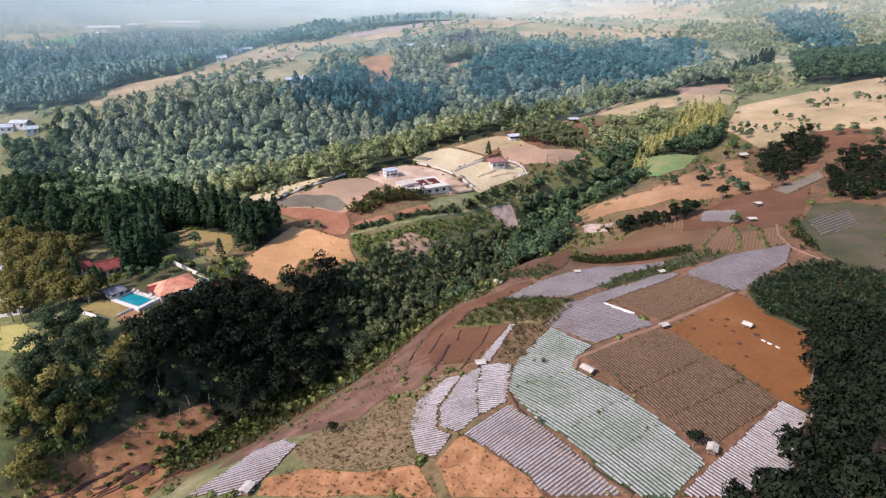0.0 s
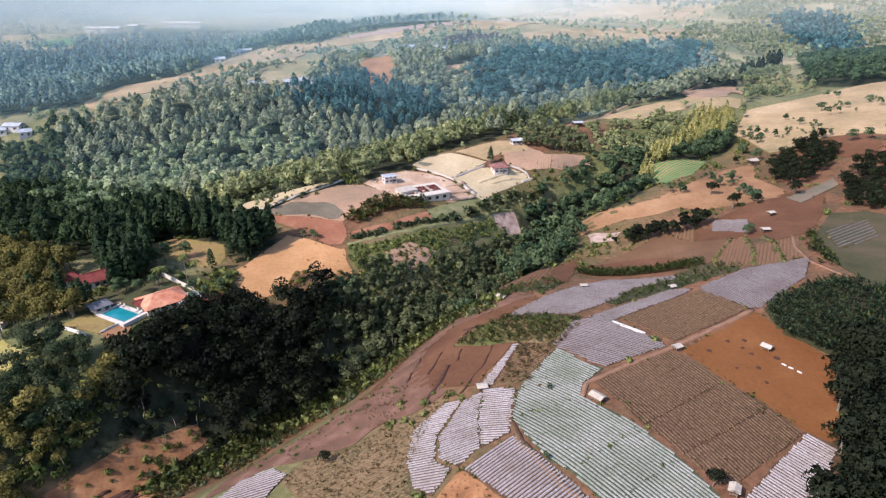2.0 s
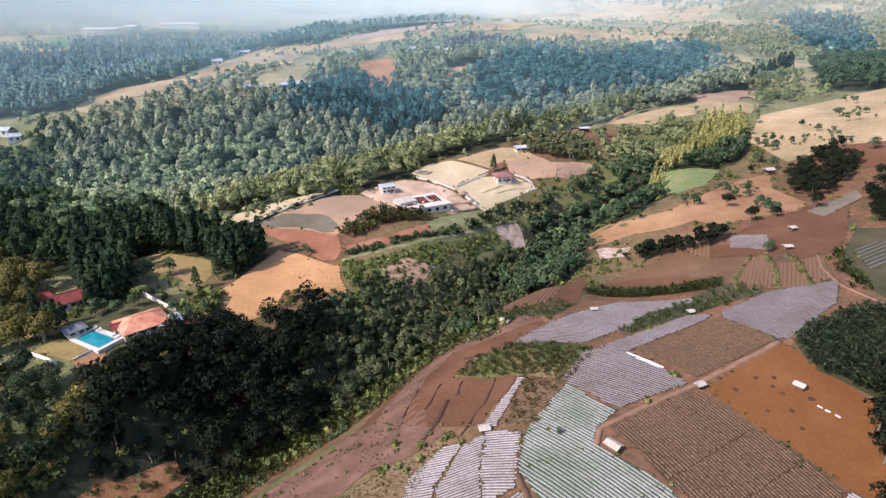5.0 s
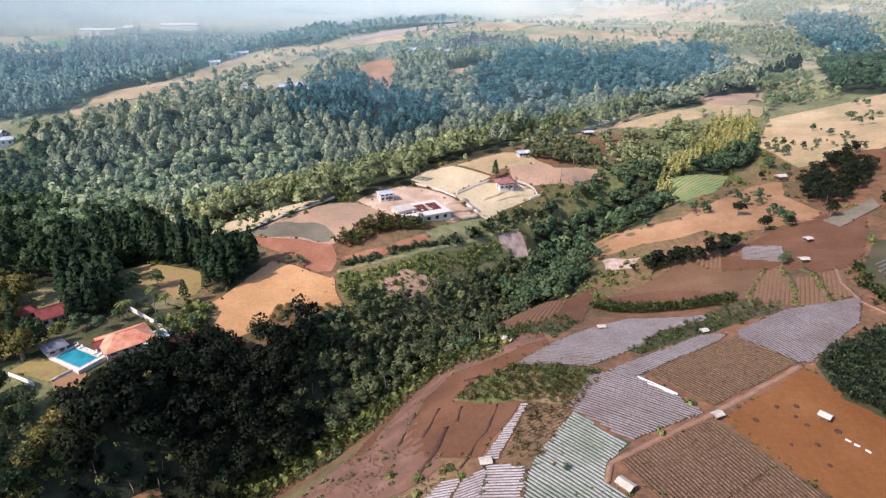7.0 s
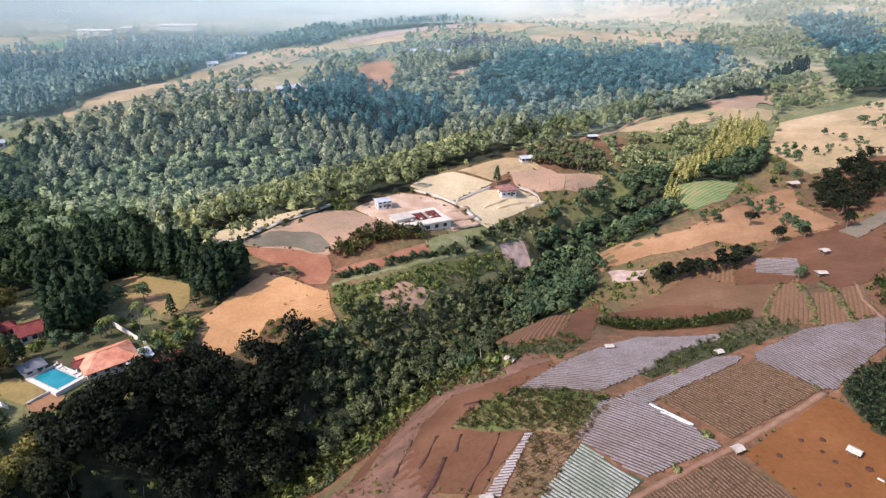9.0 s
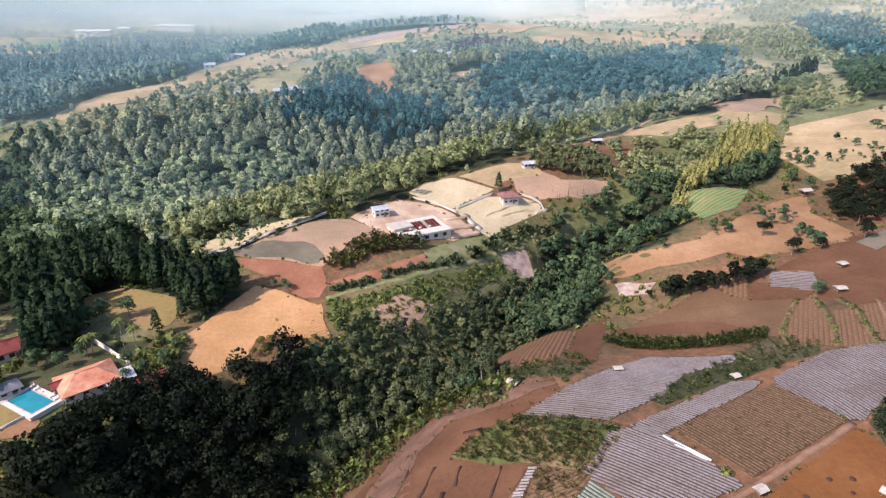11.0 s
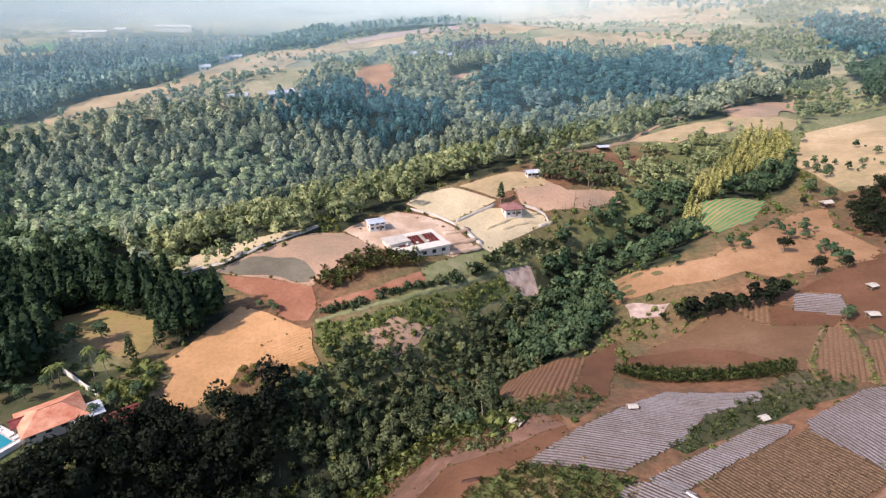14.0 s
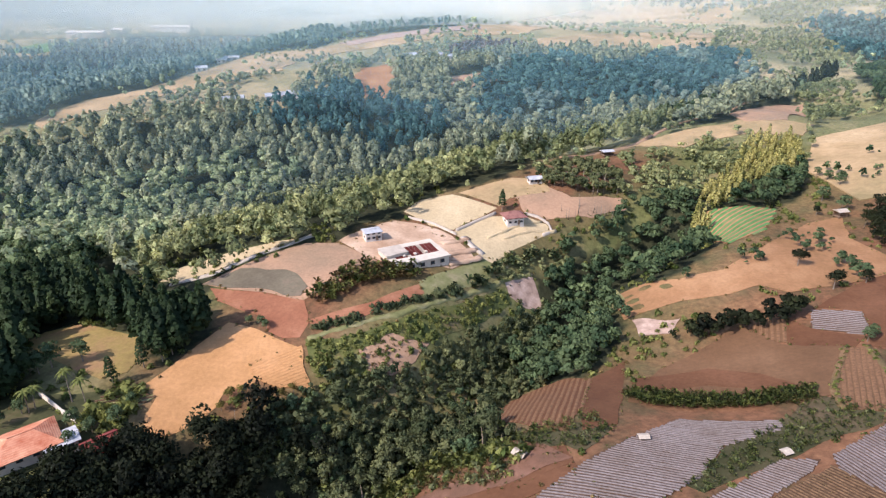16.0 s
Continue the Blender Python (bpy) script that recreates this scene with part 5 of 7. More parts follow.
# added sheets standing in for haze: thin blue over the valleys, paler far out over the plain
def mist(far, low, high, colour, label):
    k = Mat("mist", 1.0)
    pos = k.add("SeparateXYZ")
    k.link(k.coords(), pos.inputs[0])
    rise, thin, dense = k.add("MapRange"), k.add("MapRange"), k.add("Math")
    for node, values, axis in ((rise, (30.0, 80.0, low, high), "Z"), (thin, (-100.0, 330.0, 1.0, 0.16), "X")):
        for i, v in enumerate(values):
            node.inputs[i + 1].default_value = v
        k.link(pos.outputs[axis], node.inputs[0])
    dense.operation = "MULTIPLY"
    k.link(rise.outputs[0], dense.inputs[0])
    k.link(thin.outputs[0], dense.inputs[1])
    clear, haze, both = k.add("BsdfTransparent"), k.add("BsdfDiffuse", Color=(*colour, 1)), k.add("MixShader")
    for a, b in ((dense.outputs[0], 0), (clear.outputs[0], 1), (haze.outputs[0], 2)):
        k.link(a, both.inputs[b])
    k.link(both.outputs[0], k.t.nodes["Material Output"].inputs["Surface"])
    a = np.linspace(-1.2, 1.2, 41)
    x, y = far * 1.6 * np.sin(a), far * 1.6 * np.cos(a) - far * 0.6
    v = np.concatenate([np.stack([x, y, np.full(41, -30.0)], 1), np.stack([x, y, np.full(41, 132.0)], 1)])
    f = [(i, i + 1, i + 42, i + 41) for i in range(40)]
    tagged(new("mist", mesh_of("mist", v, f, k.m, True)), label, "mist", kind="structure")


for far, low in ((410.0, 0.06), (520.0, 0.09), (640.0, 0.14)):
    mist(far, low, low, (0.34, 0.58, 0.66), "added sheet standing in for blue haze over the wooded valley")
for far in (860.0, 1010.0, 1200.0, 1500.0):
    mist(far, 0.10, 0.62, (0.79, 0.82, 0.74), "added sheet standing in for pale haze over the distant plain")

# ---- building helpers ----
def part(name, bm, mat, parent, label=""):
    """Links a bmesh as one mesh object under a thing or part."""
    me = bpy.data.meshes.new(name)
    bmesh.ops.recalc_face_normals(bm, faces=bm.faces[:])
    bm.to_mesh(me)
    bm.free()
    me.materials.append(mat)
    ob = new(name, me)
    ob.parent = parent
    return tagged(ob, label)


def thing(name, x, y, z, turn, label, category, group=""):
    ob = new(name)
    ob.matrix_world = pose(x, y, z, 0, 0, turn)
    ob.empty_display_size = 0.5
    return tagged(ob, label, category, group)


def box(bm, x0, x1, y0, y1, z0, z1, bevel=0.0):
    v = [bm.verts.new((x, y, z)) for z in (z0, z1) for x, y in ((x0, y0), (x1, y0), (x1, y1), (x0, y1))]
    for f in ((0, 3, 2, 1), (4, 5, 6, 7), (0, 1, 5, 4), (1, 2, 6, 5), (2, 3, 7, 6), (3, 0, 4, 7)):
        bm.faces.new([v[i] for i in f])
    if bevel:
        bmesh.ops.bevel(bm, geom=bm.edges[:], offset=bevel, segments=1, affect="EDGES")
    return bm


def one(*a, **kw):
    return box(bmesh.new(), *a, **kw)


def tiles(name, dark, light, rough=0.8):
    """Roof tiles: courses across the slope, and weathered patches."""
    k = Mat(name, rough)
    base = k.ramp(k.noise(0.35, 5, 0.65), [(0.30, dark), (0.68, light)])
    wave = k.add("TexWave", Scale=1.4, Distortion=0.6)
    wave.bands_direction = "Z"
    k.link(k.coords(), wave.inputs["Vector"])
    k.bump(wave.outputs["Fac"], 0.5, 0.1)
    return k.colour(base)


M_TERRACOTTA = tiles("terracotta_tiles", (0.42, 0.12, 0.06), (0.66, 0.33, 0.20))
M_REDTILE = tiles("dark_red_tiles", (0.13, 0.03, 0.028), (0.27, 0.07, 0.055))
M_GREYTILE = tiles("grey_tiles", (0.10, 0.10, 0.11), (0.22, 0.21, 0.21))
M_BROWNTILE = tiles("brown_tiles", (0.17, 0.07, 0.06), (0.32, 0.16, 0.13))
M_ZINC = tiles("weathered_zinc", (0.30, 0.31, 0.33), (0.55, 0.55, 0.56), 0.5)
M_PLASTER = plain("cream_plaster", (0.55, 0.48, 0.39), 0.85, 0.12, 0.6)
M_WHITE = plain("white_plaster", (0.60, 0.55, 0.49), 0.8, 0.10, 0.5)
M_TARP = plain("pale_tarpaulin", (0.42, 0.35, 0.27), 0.7, 0.2, 1.2)
M_SHEET = plain("worn_white_sheet", (0.44, 0.375, 0.30), 0.7, 0.25, 1.5)
M_WOOD = plain("weathered_wood", (0.22, 0.15, 0.10), 0.85, 0.3, 3.0)
M_PATH = plain("pale_path_soil", (0.235, 0.13, 0.078), 0.95, 0.25, 0.5)
M_CONCRETE = plain("pale_concrete", (0.44, 0.38, 0.31), 0.9, 0.15, 0.5)
# Soil of the heaps; its dark also stands for shade in the gullies.
M_DARKSOILSHADE = plain("dark_soil_and_gully_shade", (0.07, 0.035, 0.025), 0.95, 0.3, 1.0)
M_GLASS = Mat("window_glass", 0.08).colour((0.03, 0.04, 0.05))
k = Mat("pool_water", 0.04)
k.b.inputs["Specular IOR Level"].default_value = 0.5
k.bump(k.noise(2.5, 3), 0.15, 0.05)
M_WATER = k.colour(k.ramp(k.noise(0.3, 2), [(0.3, (0.012, 0.19, 0.22)), (0.7, (0.022, 0.26, 0.28))]))


def roof_bm(L, W, z, rise, over, hip, thick=0.18):
    """A pitched roof slab with eaves: hipped, or gabled where hip is 0."""
    bm = bmesh.new()
    a, b = L / 2 + over, W / 2 + over
    r = a - hip * b
    for d in (0, -thick):
        base = [bm.verts.new((x, y, z + d)) for x, y in ((-a, -b), (a, -b), (a, b), (-a, b))]
        top = [bm.verts.new((-r, 0, z + rise + d)), bm.verts.new((r, 0, z + rise + d))]
        for f in ((base[0], base[1], top[1], top[0]), (base[1], base[2], top[1]), (base[2], base[3], top[0], top[1]), (base[3], base[0], top[0])):
            bm.faces.new(f)
        if d == 0:
            upper = base
    for i in range(4):
        bm.faces.new((upper[i], upper[(i + 1) % 4], base[(i + 1) % 4], base[i]))
    return bm


def windows(house, L, W, z, count, size, mat_frame):
    """Framed windows with panes on the long sides and the ends."""
    w, h = size
    for side in (-1, 1):
        for i in range(count):
            x = -L / 2 + L * (i + 0.5) / count
            f = part("window", one(x - w / 2 - 0.08, x + w / 2 + 0.08, side * W / 2 - 0.06, side * W / 2 + 0.06, z - 0.08, z + h + 0.08), mat_frame, house)
            part("pane", one(x - w / 2, x + w / 2, side * (W / 2 + 0.07) - 0.02, side * (W / 2 + 0.07) + 0.02, z, z + h), M_GLASS, f, "dark window glass")
        f = part("window", one(side * L / 2 - 0.06, side * L / 2 + 0.06, -w / 2 - 0.08, w / 2 + 0.08, z - 0.08, z + h + 0.08), mat_frame, house)
        part("pane", one(side * (L / 2 + 0.07) - 0.02, side * (L / 2 + 0.07) + 0.02, -w / 2, w / 2, z, z + h), M_GLASS, f, "dark window glass")


def house(x, y, turn, L, W, high, rise, wall, roof, label, hip=1.0, over=0.7, count=3, name="house", size=(1.2, 1.2), sink=2.0, group="", floors=1):
    h = thing(name, x, y, z_at(x, y) + 0.1, turn, label, "house", group)
    walls = bmesh.new()
    t = 0.2
    for x0, x1, y0, y1 in ((-L / 2, L / 2, -W / 2, -W / 2 + t), (-L / 2, L / 2, W / 2 - t, W / 2), (-L / 2, -L / 2 + t, -W / 2 + t, W / 2 - t), (L / 2 - t, L / 2, -W / 2 + t, W / 2 - t)):
        box(walls, x0, x1, y0, y1, -sink, high)
    part("wall", walls, wall, h)
    r = part("roof", roof_bm(L, W, high, rise, over, hip), roof, h)
    cap = bmesh.new()
    half = L / 2 + over - hip * (W / 2 + over)
    box(cap, -half - 0.1, half + 0.1, -0.18, 0.18, high + rise - 0.05, high + rise + 0.12)
    part("ridge_cap", cap, roof, r)
    for f in range(floors):
        windows(h, L, W, 0.9 + f * high / floors, count, size, M_WOOD)
    part("door", one(L * 0.12, L * 0.12 + 1.0, -W / 2 - 0.06, -W / 2 + 0.05, 0, 2.0), M_WOOD, h)
    return h


def hut(x, y, turn, L, W, high, label, cloth=M_TARP, lean=0.5, walls=True):
    h = thing("field_hut", x, y, z_at(x, y) + 0.1, turn, label, "hut", "huts in the fields")
    part("roof", roof_bm(L, W, high, lean, 0.35, 0.0, 0.1), cloth, h)
    for sx in (-1, 1):
        for sy in (-1, 1):
            px, py = sx * (L / 2 - 0.1), sy * (W / 2 - 0.1)
            part("post", one(px - 0.06, px + 0.06, py - 0.06, py + 0.06, -0.6, high), M_WOOD, h)
    part("platform", one(-L / 2 + 0.1, L / 2 - 0.1, -W / 2 + 0.1, W / 2 - 0.1, 0.35, 0.47), M_WOOD, h)
    if walls:
        part("wall", one(-L / 2 + 0.05, L / 2 - 0.05, W / 2 - 0.12, W / 2 - 0.06, 0.3, high - 0.1), M_WOOD, h)
        part("wall", one(L / 2 - 0.12, L / 2 - 0.06, -W / 2 + 0.2, W / 2 - 0.14, 0.3, high * 0.6), M_WOOD, h)
    return h


def ribbon(name, line, width, mat, label, category, high=0.0, lift=0.22, kind="structure", wob=0.3):
    """A strip along a line on the ground: a path, or with a height a wall."""
    pts = []
    for (ax, ay), (bx, by) in zip(line[:-1], line[1:]):
        k = max(2, int(math.hypot(bx - ax, by - ay) / 1.5))
        pts += [(ax + (bx - ax) * i / k, ay + (by - ay) * i / k) for i in range(k)]
    pts = np.array(pts + [line[-1]])
    d = np.gradient(pts, axis=0)
    d /= np.linalg.norm(d, axis=1, keepdims=True)
    nrm = np.stack([-d[:, 1], d[:, 0]], 1)
    j = np.array([[noise.noise((x * 0.3, y * 0.3, s)) for s in (1.0, 8.0)] for x, y in pts]) * wob
    a, b = pts + nrm * (width / 2 + j[:, :1]), pts - nrm * (width / 2 + j[:, 1:])
    za, zb = height(a[:, 0], a[:, 1]), height(b[:, 0], b[:, 1])
    if high:
        za = zb = np.maximum(za, zb)
    top = high + lift
    v = np.concatenate([np.c_[a, za - 0.6], np.c_[a, za + top], np.c_[b, zb + top], np.c_[b, zb - 0.6]])
    m = len(pts)
    f = [(r * m + i, r * m + i + 1, (r + 1) * m + i + 1, (r + 1) * m + i) for r in range(3) for i in range(m - 1)]
    f += [(0, m, 2 * m, 3 * m), (m - 1, 4 * m - 1, 3 * m - 1, 2 * m - 1)]
    return tagged(new(name, mesh_of(name, v, f, mat)), label, category, kind=kind)


# ---- the villa with its pool ----
house(-93.1, 185.4, 42, 13.0, 10.5, 2.2, 2.4, M_PLASTER, M_TERRACOTTA, "cream villa with a faded terracotta hip roof beside the pool", 0.8, name="villa", count=4)
house(-97.8, 183.5, 42, 6.0, 3.0, 1.9, 1.0, M_PLASTER, M_REDTILE, "low veranda wing with a dark red tiled roof", 0.0, count=2)
house(-85.6, 187.0, 42, 6.0, 5.0, 2.6, 0.5, M_PLASTER, M_ZINC, "flat pale lean-to beside the villa", 0.0, count=2)
house(-76.8, 187.3, 42, 6.5, 5.5, 2.6, 1.8, M_PLASTER, M_REDTILE, "small red roofed outbuilding by the garden wall", 0.0, count=2)
house(-122.3, 198, 42, 7.5, 6.0, 2.8, 2.4, M_PLASTER, M_REDTILE, "house with a dark red tiled gable roof among pines", 0.0, count=3)
house(-133, 200.2, 42, 6.0, 4.5, 2.6, 1.6, M_PLASTER, M_REDTILE, "low red roofed wing among pines", 0.6, count=3)
house(-111.5, 180.7, 50, 5.0, 4.4, 2.0, 1.2, M_PLASTER, M_GREYTILE, "poolside pavilion with a grey hip roof", 0.9, count=2)
house(-160.3, 201.2, 10, 8.0, 6.0, 2.8, 1.2, M_WHITE, M_ZINC, "pale roofed shed among garden trees", 0.0, count=2)
house(-145.3, 176.0, 5, 12.0, 8.0, 2.6, 0.6, M_WHITE, M_TARP, "low building with a flat pale roof", 0.0, count=3)
px, py = -103.3, 177.3
pool = thing("swimming_pool", px, py, z_at(px, py) + 0.35, -27, "turquoise swimming pool with a pale paved deck", "pool")
deck = bmesh.new()
for q in ((-6.7, 6.7, -4.0, -2.9), (-6.7, 6.7, 2.9, 4.6), (-6.7, -5.5, -2.9, 2.9), (5.5, 6.7, -2.9, 2.9)):
    box(deck, *q, -2.5, 0.25)
part("deck", deck, M_WHITE, pool)
rim = bmesh.new()
for q in ((-5.7, 5.7, -3.1, -2.8), (-5.7, 5.7, 2.8, 3.1), (-5.7, -5.4, -2.8, 2.8), (5.4, 5.7, -2.8, 2.8)):
    box(rim, *q, 0.1, 0.32)
part("coping", rim, M_CONCRETE, pool)
part("water", one(-5.45, 5.45, -2.85, 2.85, -1.4, 0.12), M_WATER, pool, "still turquoise water")
for i, (ax, ay) in enumerate(((-5.6, 3.8), (-3.6, 3.8), (5.0, 3.8), (3.0, 3.8))):
    l = thing("sun_lounger", *(pool.matrix_world @ Vector((ax, ay, 0.25))), -27 + 90, "white slatted sun lounger on the pool deck", "lounger", "loungers by the pool")
    part("seat", one(-0.9, 0.3, -0.3, 0.3, 0.28, 0.36), M_WHITE, l)
    part("backrest", one(0.3, 0.42, -0.3, 0.3, 0.3, 0.9), M_WHITE, l)
    for sx in (-0.8, 0.25):
        part("leg", one(sx, sx + 0.06, -0.28, 0.28, 0, 0.28), M_WHITE, l)
ribbon("garden_wall", [(-100.7, 202.9), (-91.3, 196.9), (-88.4, 195.5), (-83, 192.2)], 0.3, M_PLASTER, "cream rendered garden wall", "wall", high=1.4, wob=0)
ribbon("garden_wall", [(-117.8, 169.9), (-108.1, 165.4)], 0.3, M_WHITE, "low white garden wall", "wall", high=0.9, wob=0)
ribbon("garden_wall", [(-104.6, 167), (-101, 172.9)], 0.3, M_PLASTER, "low cream terrace wall", "wall", high=0.6, wob=0)

# ---- the white compound with the lawn ----
cx, cy = -9.8, 275.0
comp = thing("compound_hall", cx, cy, z_at(cx, cy) - 1.6, 28, "long cream hall with a low roof of red and pale strips", "building")
part("wall", one(-10, 10, -8, 8, -5, 2.9), M_PLASTER, comp)
slab = bmesh.new()
for q in ((-10.5, 10.5, -8.5, -3.4), (-10.5, 10.5, 4.2, 8.5), (-10.5, -8.0, -3.4, 4.2), (8.5, 10.5, -3.4, 4.2)):
    box(slab, *q, 2.9, 3.2)
part("flat_roof", slab, M_PLASTER, comp)
part("parapet", one(-10.5, 10.5, -8.7, -8.45, 2.8, 3.4), M_PLASTER, comp)
for i in range(11):
    x = -8.0 + i * 1.5
    panel = bmesh.new()
    panel.faces.new([panel.verts.new(c) for c in ((x, -3.4, 3.0), (x + 1.4, -3.4, 3.0), (x + 1.4, 4.2, 3.7), (x, 4.2, 3.7))])
    bmesh.ops.solidify(panel, geom=panel.faces[:], thickness=0.12)
    part("roof_panel", panel, M_PLASTER if i % 4 == 3 else M_REDTILE, comp, "pale roof strip" if i % 4 == 3 else "dark red tiled roof strip")
for i in range(3):
    for j in range(1):
        x, y = -5.0 + i * 4.2, -2.6 + j * 3.4
        part("skylight", one(x, x + 0.9, y, y + 1.1, 3.2 + 0.33 * j, 3.6 + 0.33 * j), M_PLASTER, comp, "small pale roof light")
for i in range(5):
    f = part("window", one(-8.6 + i * 3.8, -7.0 + i * 3.8, -8.06, -7.94, 0.8, 2.2), M_WOOD, comp)
    part("pane", one(-8.5 + i * 3.8, -7.1 + i * 3.8, -8.1, -8.05, 0.9, 2.1), M_GLASS, f, "dark window glass")
for p in ([0.8, 278.2, 12.9, 285.7], [2.3, 273.1, 14.6, 281.2], [0.0, 286.1, 10.2, 291.9]):
    q = [p[:2], p[2:]]
    ribbon("terrace_step", q, 2.8, M_COURT, "reddish earth terrace beside the hall", "terrace", high=0.12, wob=0.6)
ax, ay = -17.1, 273.2
annex = thing("annex", ax, ay, z_at(ax, ay) + 0.2, 28 + 6, "low white annex with a flat roof", "building")
part("wall", one(-4.0, 4.0, -3.4, 3.4, -3, 1.8), M_PLASTER, annex)
part("flat_roof", one(-4.3, 4.3, -3.7, 3.7, 1.8, 2.05), M_CONCRETE, annex)
house(-25.9, 285.3, 24, 6.0, 4.6, 3.4, 0.4, M_WHITE, M_ZINC, "two storey white house with a flat grey roof", 0.2, 0.5, 3, floors=2, size=(1.0, 0.7))
house(28.2, 305.3, 16, 7.0, 5.6, 3.2, 1.7, M_WHITE, M_BROWNTILE, "two storey lodge with a brown hip roof beside the lawn", 0.8, 1.1, 3, floors=2, size=(1.0, 0.7), name="lodge")
house(40.1, 337.2, 15, 5.5, 3.6, 2.2, 0.9, M_WHITE, M_ZINC, "pale roofed shed at the lawn's end", 0.0, count=3)
ribbon("retaining_wall", [(5.3, 296.4), (12.9, 303.7), (21.4, 310.4)], 0.6, M_CONCRETE, "pale concrete terrace wall", "wall", high=0.8, wob=0)
ribbon("stairway", [(7.6, 292.2), (11.6, 286.9), (15.3, 283.6)], 2.2, M_CONCRETE, "broad pale concrete stairway down the slope", "stairs", high=0.3, wob=0.1)
ribbon("retaining_wall", [(33.2, 311.3), (38.7, 310.2), (42.7, 307.9), (43.9, 304.9), (39.7, 302)], 0.7, M_CONCRETE, "curved pale terrace wall", "wall", high=0.5, wob=0)
ribbon("retaining_wall", [(-13.9, 305.7), (-3.7, 300.9), (5.3, 293.6)], 0.5, M_CONCRETE, "pale wall along the playing lawn", "wall", high=0.7, wob=0)
ribbon("lane", [(-92.5, 260.6), (-78.3, 265.1), (-67, 274.3), (-54.4, 281.8), (-47.4, 288.4)], 2.2, M_CONCRETE, "pale concrete lane along the spur", "road")
ribbon("lane", [(60, 386), (84, 399), (105, 409), (137, 439), (173, 471), (200, 488)], 3.0, M_TAN, "pale dirt track along the ridge", "road", lift=0.7)
ribbon("grass_track", [(-38.0, 228.6), (-35.6, 229.7), (-13.4, 241.1), (4, 256.8), (24.7, 278), (33.8, 284)], 1.6, M_VERGE, "green grass track along the slope", "track", wob=0.8)
for p in ([(23.1, 294.2), (34.3, 301.6), (45.6, 305.4)], [(17.3, 293.4), (28.4, 302.4), (39.8, 308)]):
    ribbon("terrace_step", p, 0.8, M_LAWN, "dry grass terrace step on the lawn", "terrace", high=0.4, wob=0.4)
ribbon("farm_track", [(31.2, 119), (33.1, 124.2), (39.1, 127.4), (56.8, 136.6), (84.2, 152.7)], 1.25, M_PATH, "pale trodden soil track between fields", "track")
ribbon("farm_track", [(122.7, 205.2), (116.5, 192), (113.1, 178.5), (114.8, 168.9), (118.7, 158.5), (122.3, 147.3)], 1.0, M_PATH, "curving soil track round the vegetable field", "track")
ribbon("farm_track", [(17.2, 126), (14.8, 115.4), (15.9, 106.8), (22.5, 93), (29, 85.1), (33.9, 80.4)], 1.6, M_TERRACE, "reddish soil footpath between terraces", "track")
# Raised dark strips paint the shade of gullies on the red slope.
for p, wide in (([(-0.4, 157), (-2, 151.7), (-4.1, 146.9)], 0.8), ([(1.7, 147.9), (-0.1, 142.5), (-2.4, 136.8), (-4.6, 133.1)], 1.2), ([(5.5, 154.2), (4.6, 151.4), (3.8, 148.7)], 0.6), ([(13.7, 150.8), (11, 143.2), (8.4, 138.8), (4.7, 131.5)], 0.4), ([(-6.2, 162.1), (-7.3, 156), (-10, 146.8)], 0.4), ([(-14.5, 194.7), (-16.4, 185.6), (-18.4, 180.3)], 0.35), ([(10.2, 164.9), (6, 165.8)], 0.6), ([(-8.8, 204.6), (-12.2, 199.8)], 0.4)):
    ribbon("gully", p, wide, M_DARKSOILSHADE, "dark strip for the shade in an erosion gully", "gully", lift=0.26, wob=0.7)
# The shadows of the bank's steps are laid on as dark strips.
for i in range(11):
    rng = random.Random(60 + i)
    x0, y0, k = -103 + 2.6 * i + rng.uniform(-2, 2), 111 + 1.5 * i + rng.uniform(-3, 5), rng.uniform(6, 15)
    p = [(x0 + k * t, y0 + k * (1.1 * t) + rng.uniform(-0.8, 0.8)) for t in (0, 0.33, 0.66, 1.0)]
    ribbon("gully", p, rng.uniform(0.3, 0.8), M_DARKSOILSHADE, "dark strip for the shadow of a step in the bank", "gully", lift=0.3, wob=0.7)
for p in ([(105.7, 213.6), (92.4, 195.8), (89.1, 186.5)], [(110, 212.5), (106.4, 199.9), (102.5, 190.4), (97.9, 181.7)], [(114.9, 209.5), (114.4, 200.5), (108.8, 187.1), (106.1, 179.1)]):
    ribbon("ditch", p, 1.6, M_STRAW, "weedy ditch between terrace plots", "ditch", wob=0.6)
for p in ([(46.5, 152.6), (52.8, 144.3)], [(47.8, 149.5), (52.3, 144.5)]):
    ribbon("film_roll", p, 0.35, M_WHITE, "long strip of white plastic film", "film", high=0.25, kind="", wob=0.05)

for p in ([(79.8, 128.5), (80.5, 127.7)], [(80.7, 127.2), (81.5, 126.5)], [(82, 125.7), (82.6, 124.9)]):
    ribbon("film_strip", p, 0.35, M_WHITE, "short strip of white film on bare soil", "film", high=0.12, kind="", wob=0.05)


def heap(x, y, r):
    """A low rounded heap of dark soil or dry stalks."""
    bm = bmesh.new()
    bmesh.ops.create_icosphere(bm, subdivisions=2, radius=r)
    for v in bm.verts:
        v.co += 0.3 * r * noise.noise_vector(v.co * 2.3 + Vector((x, y, 0)))
        v.co.z = max(v.co.z * 0.45, -0.2)
        v.co += Vector((x, y, z_at(x, y) + 0.15))
    me = bpy.data.meshes.new("soil_heap")
    bm.to_mesh(me)
    bm.free()
    me.materials.append(M_DARKSOILSHADE)
    tagged(new("soil_heap", me), "small dark heap of soil and stalks", "heap", "heaps on the orange field")


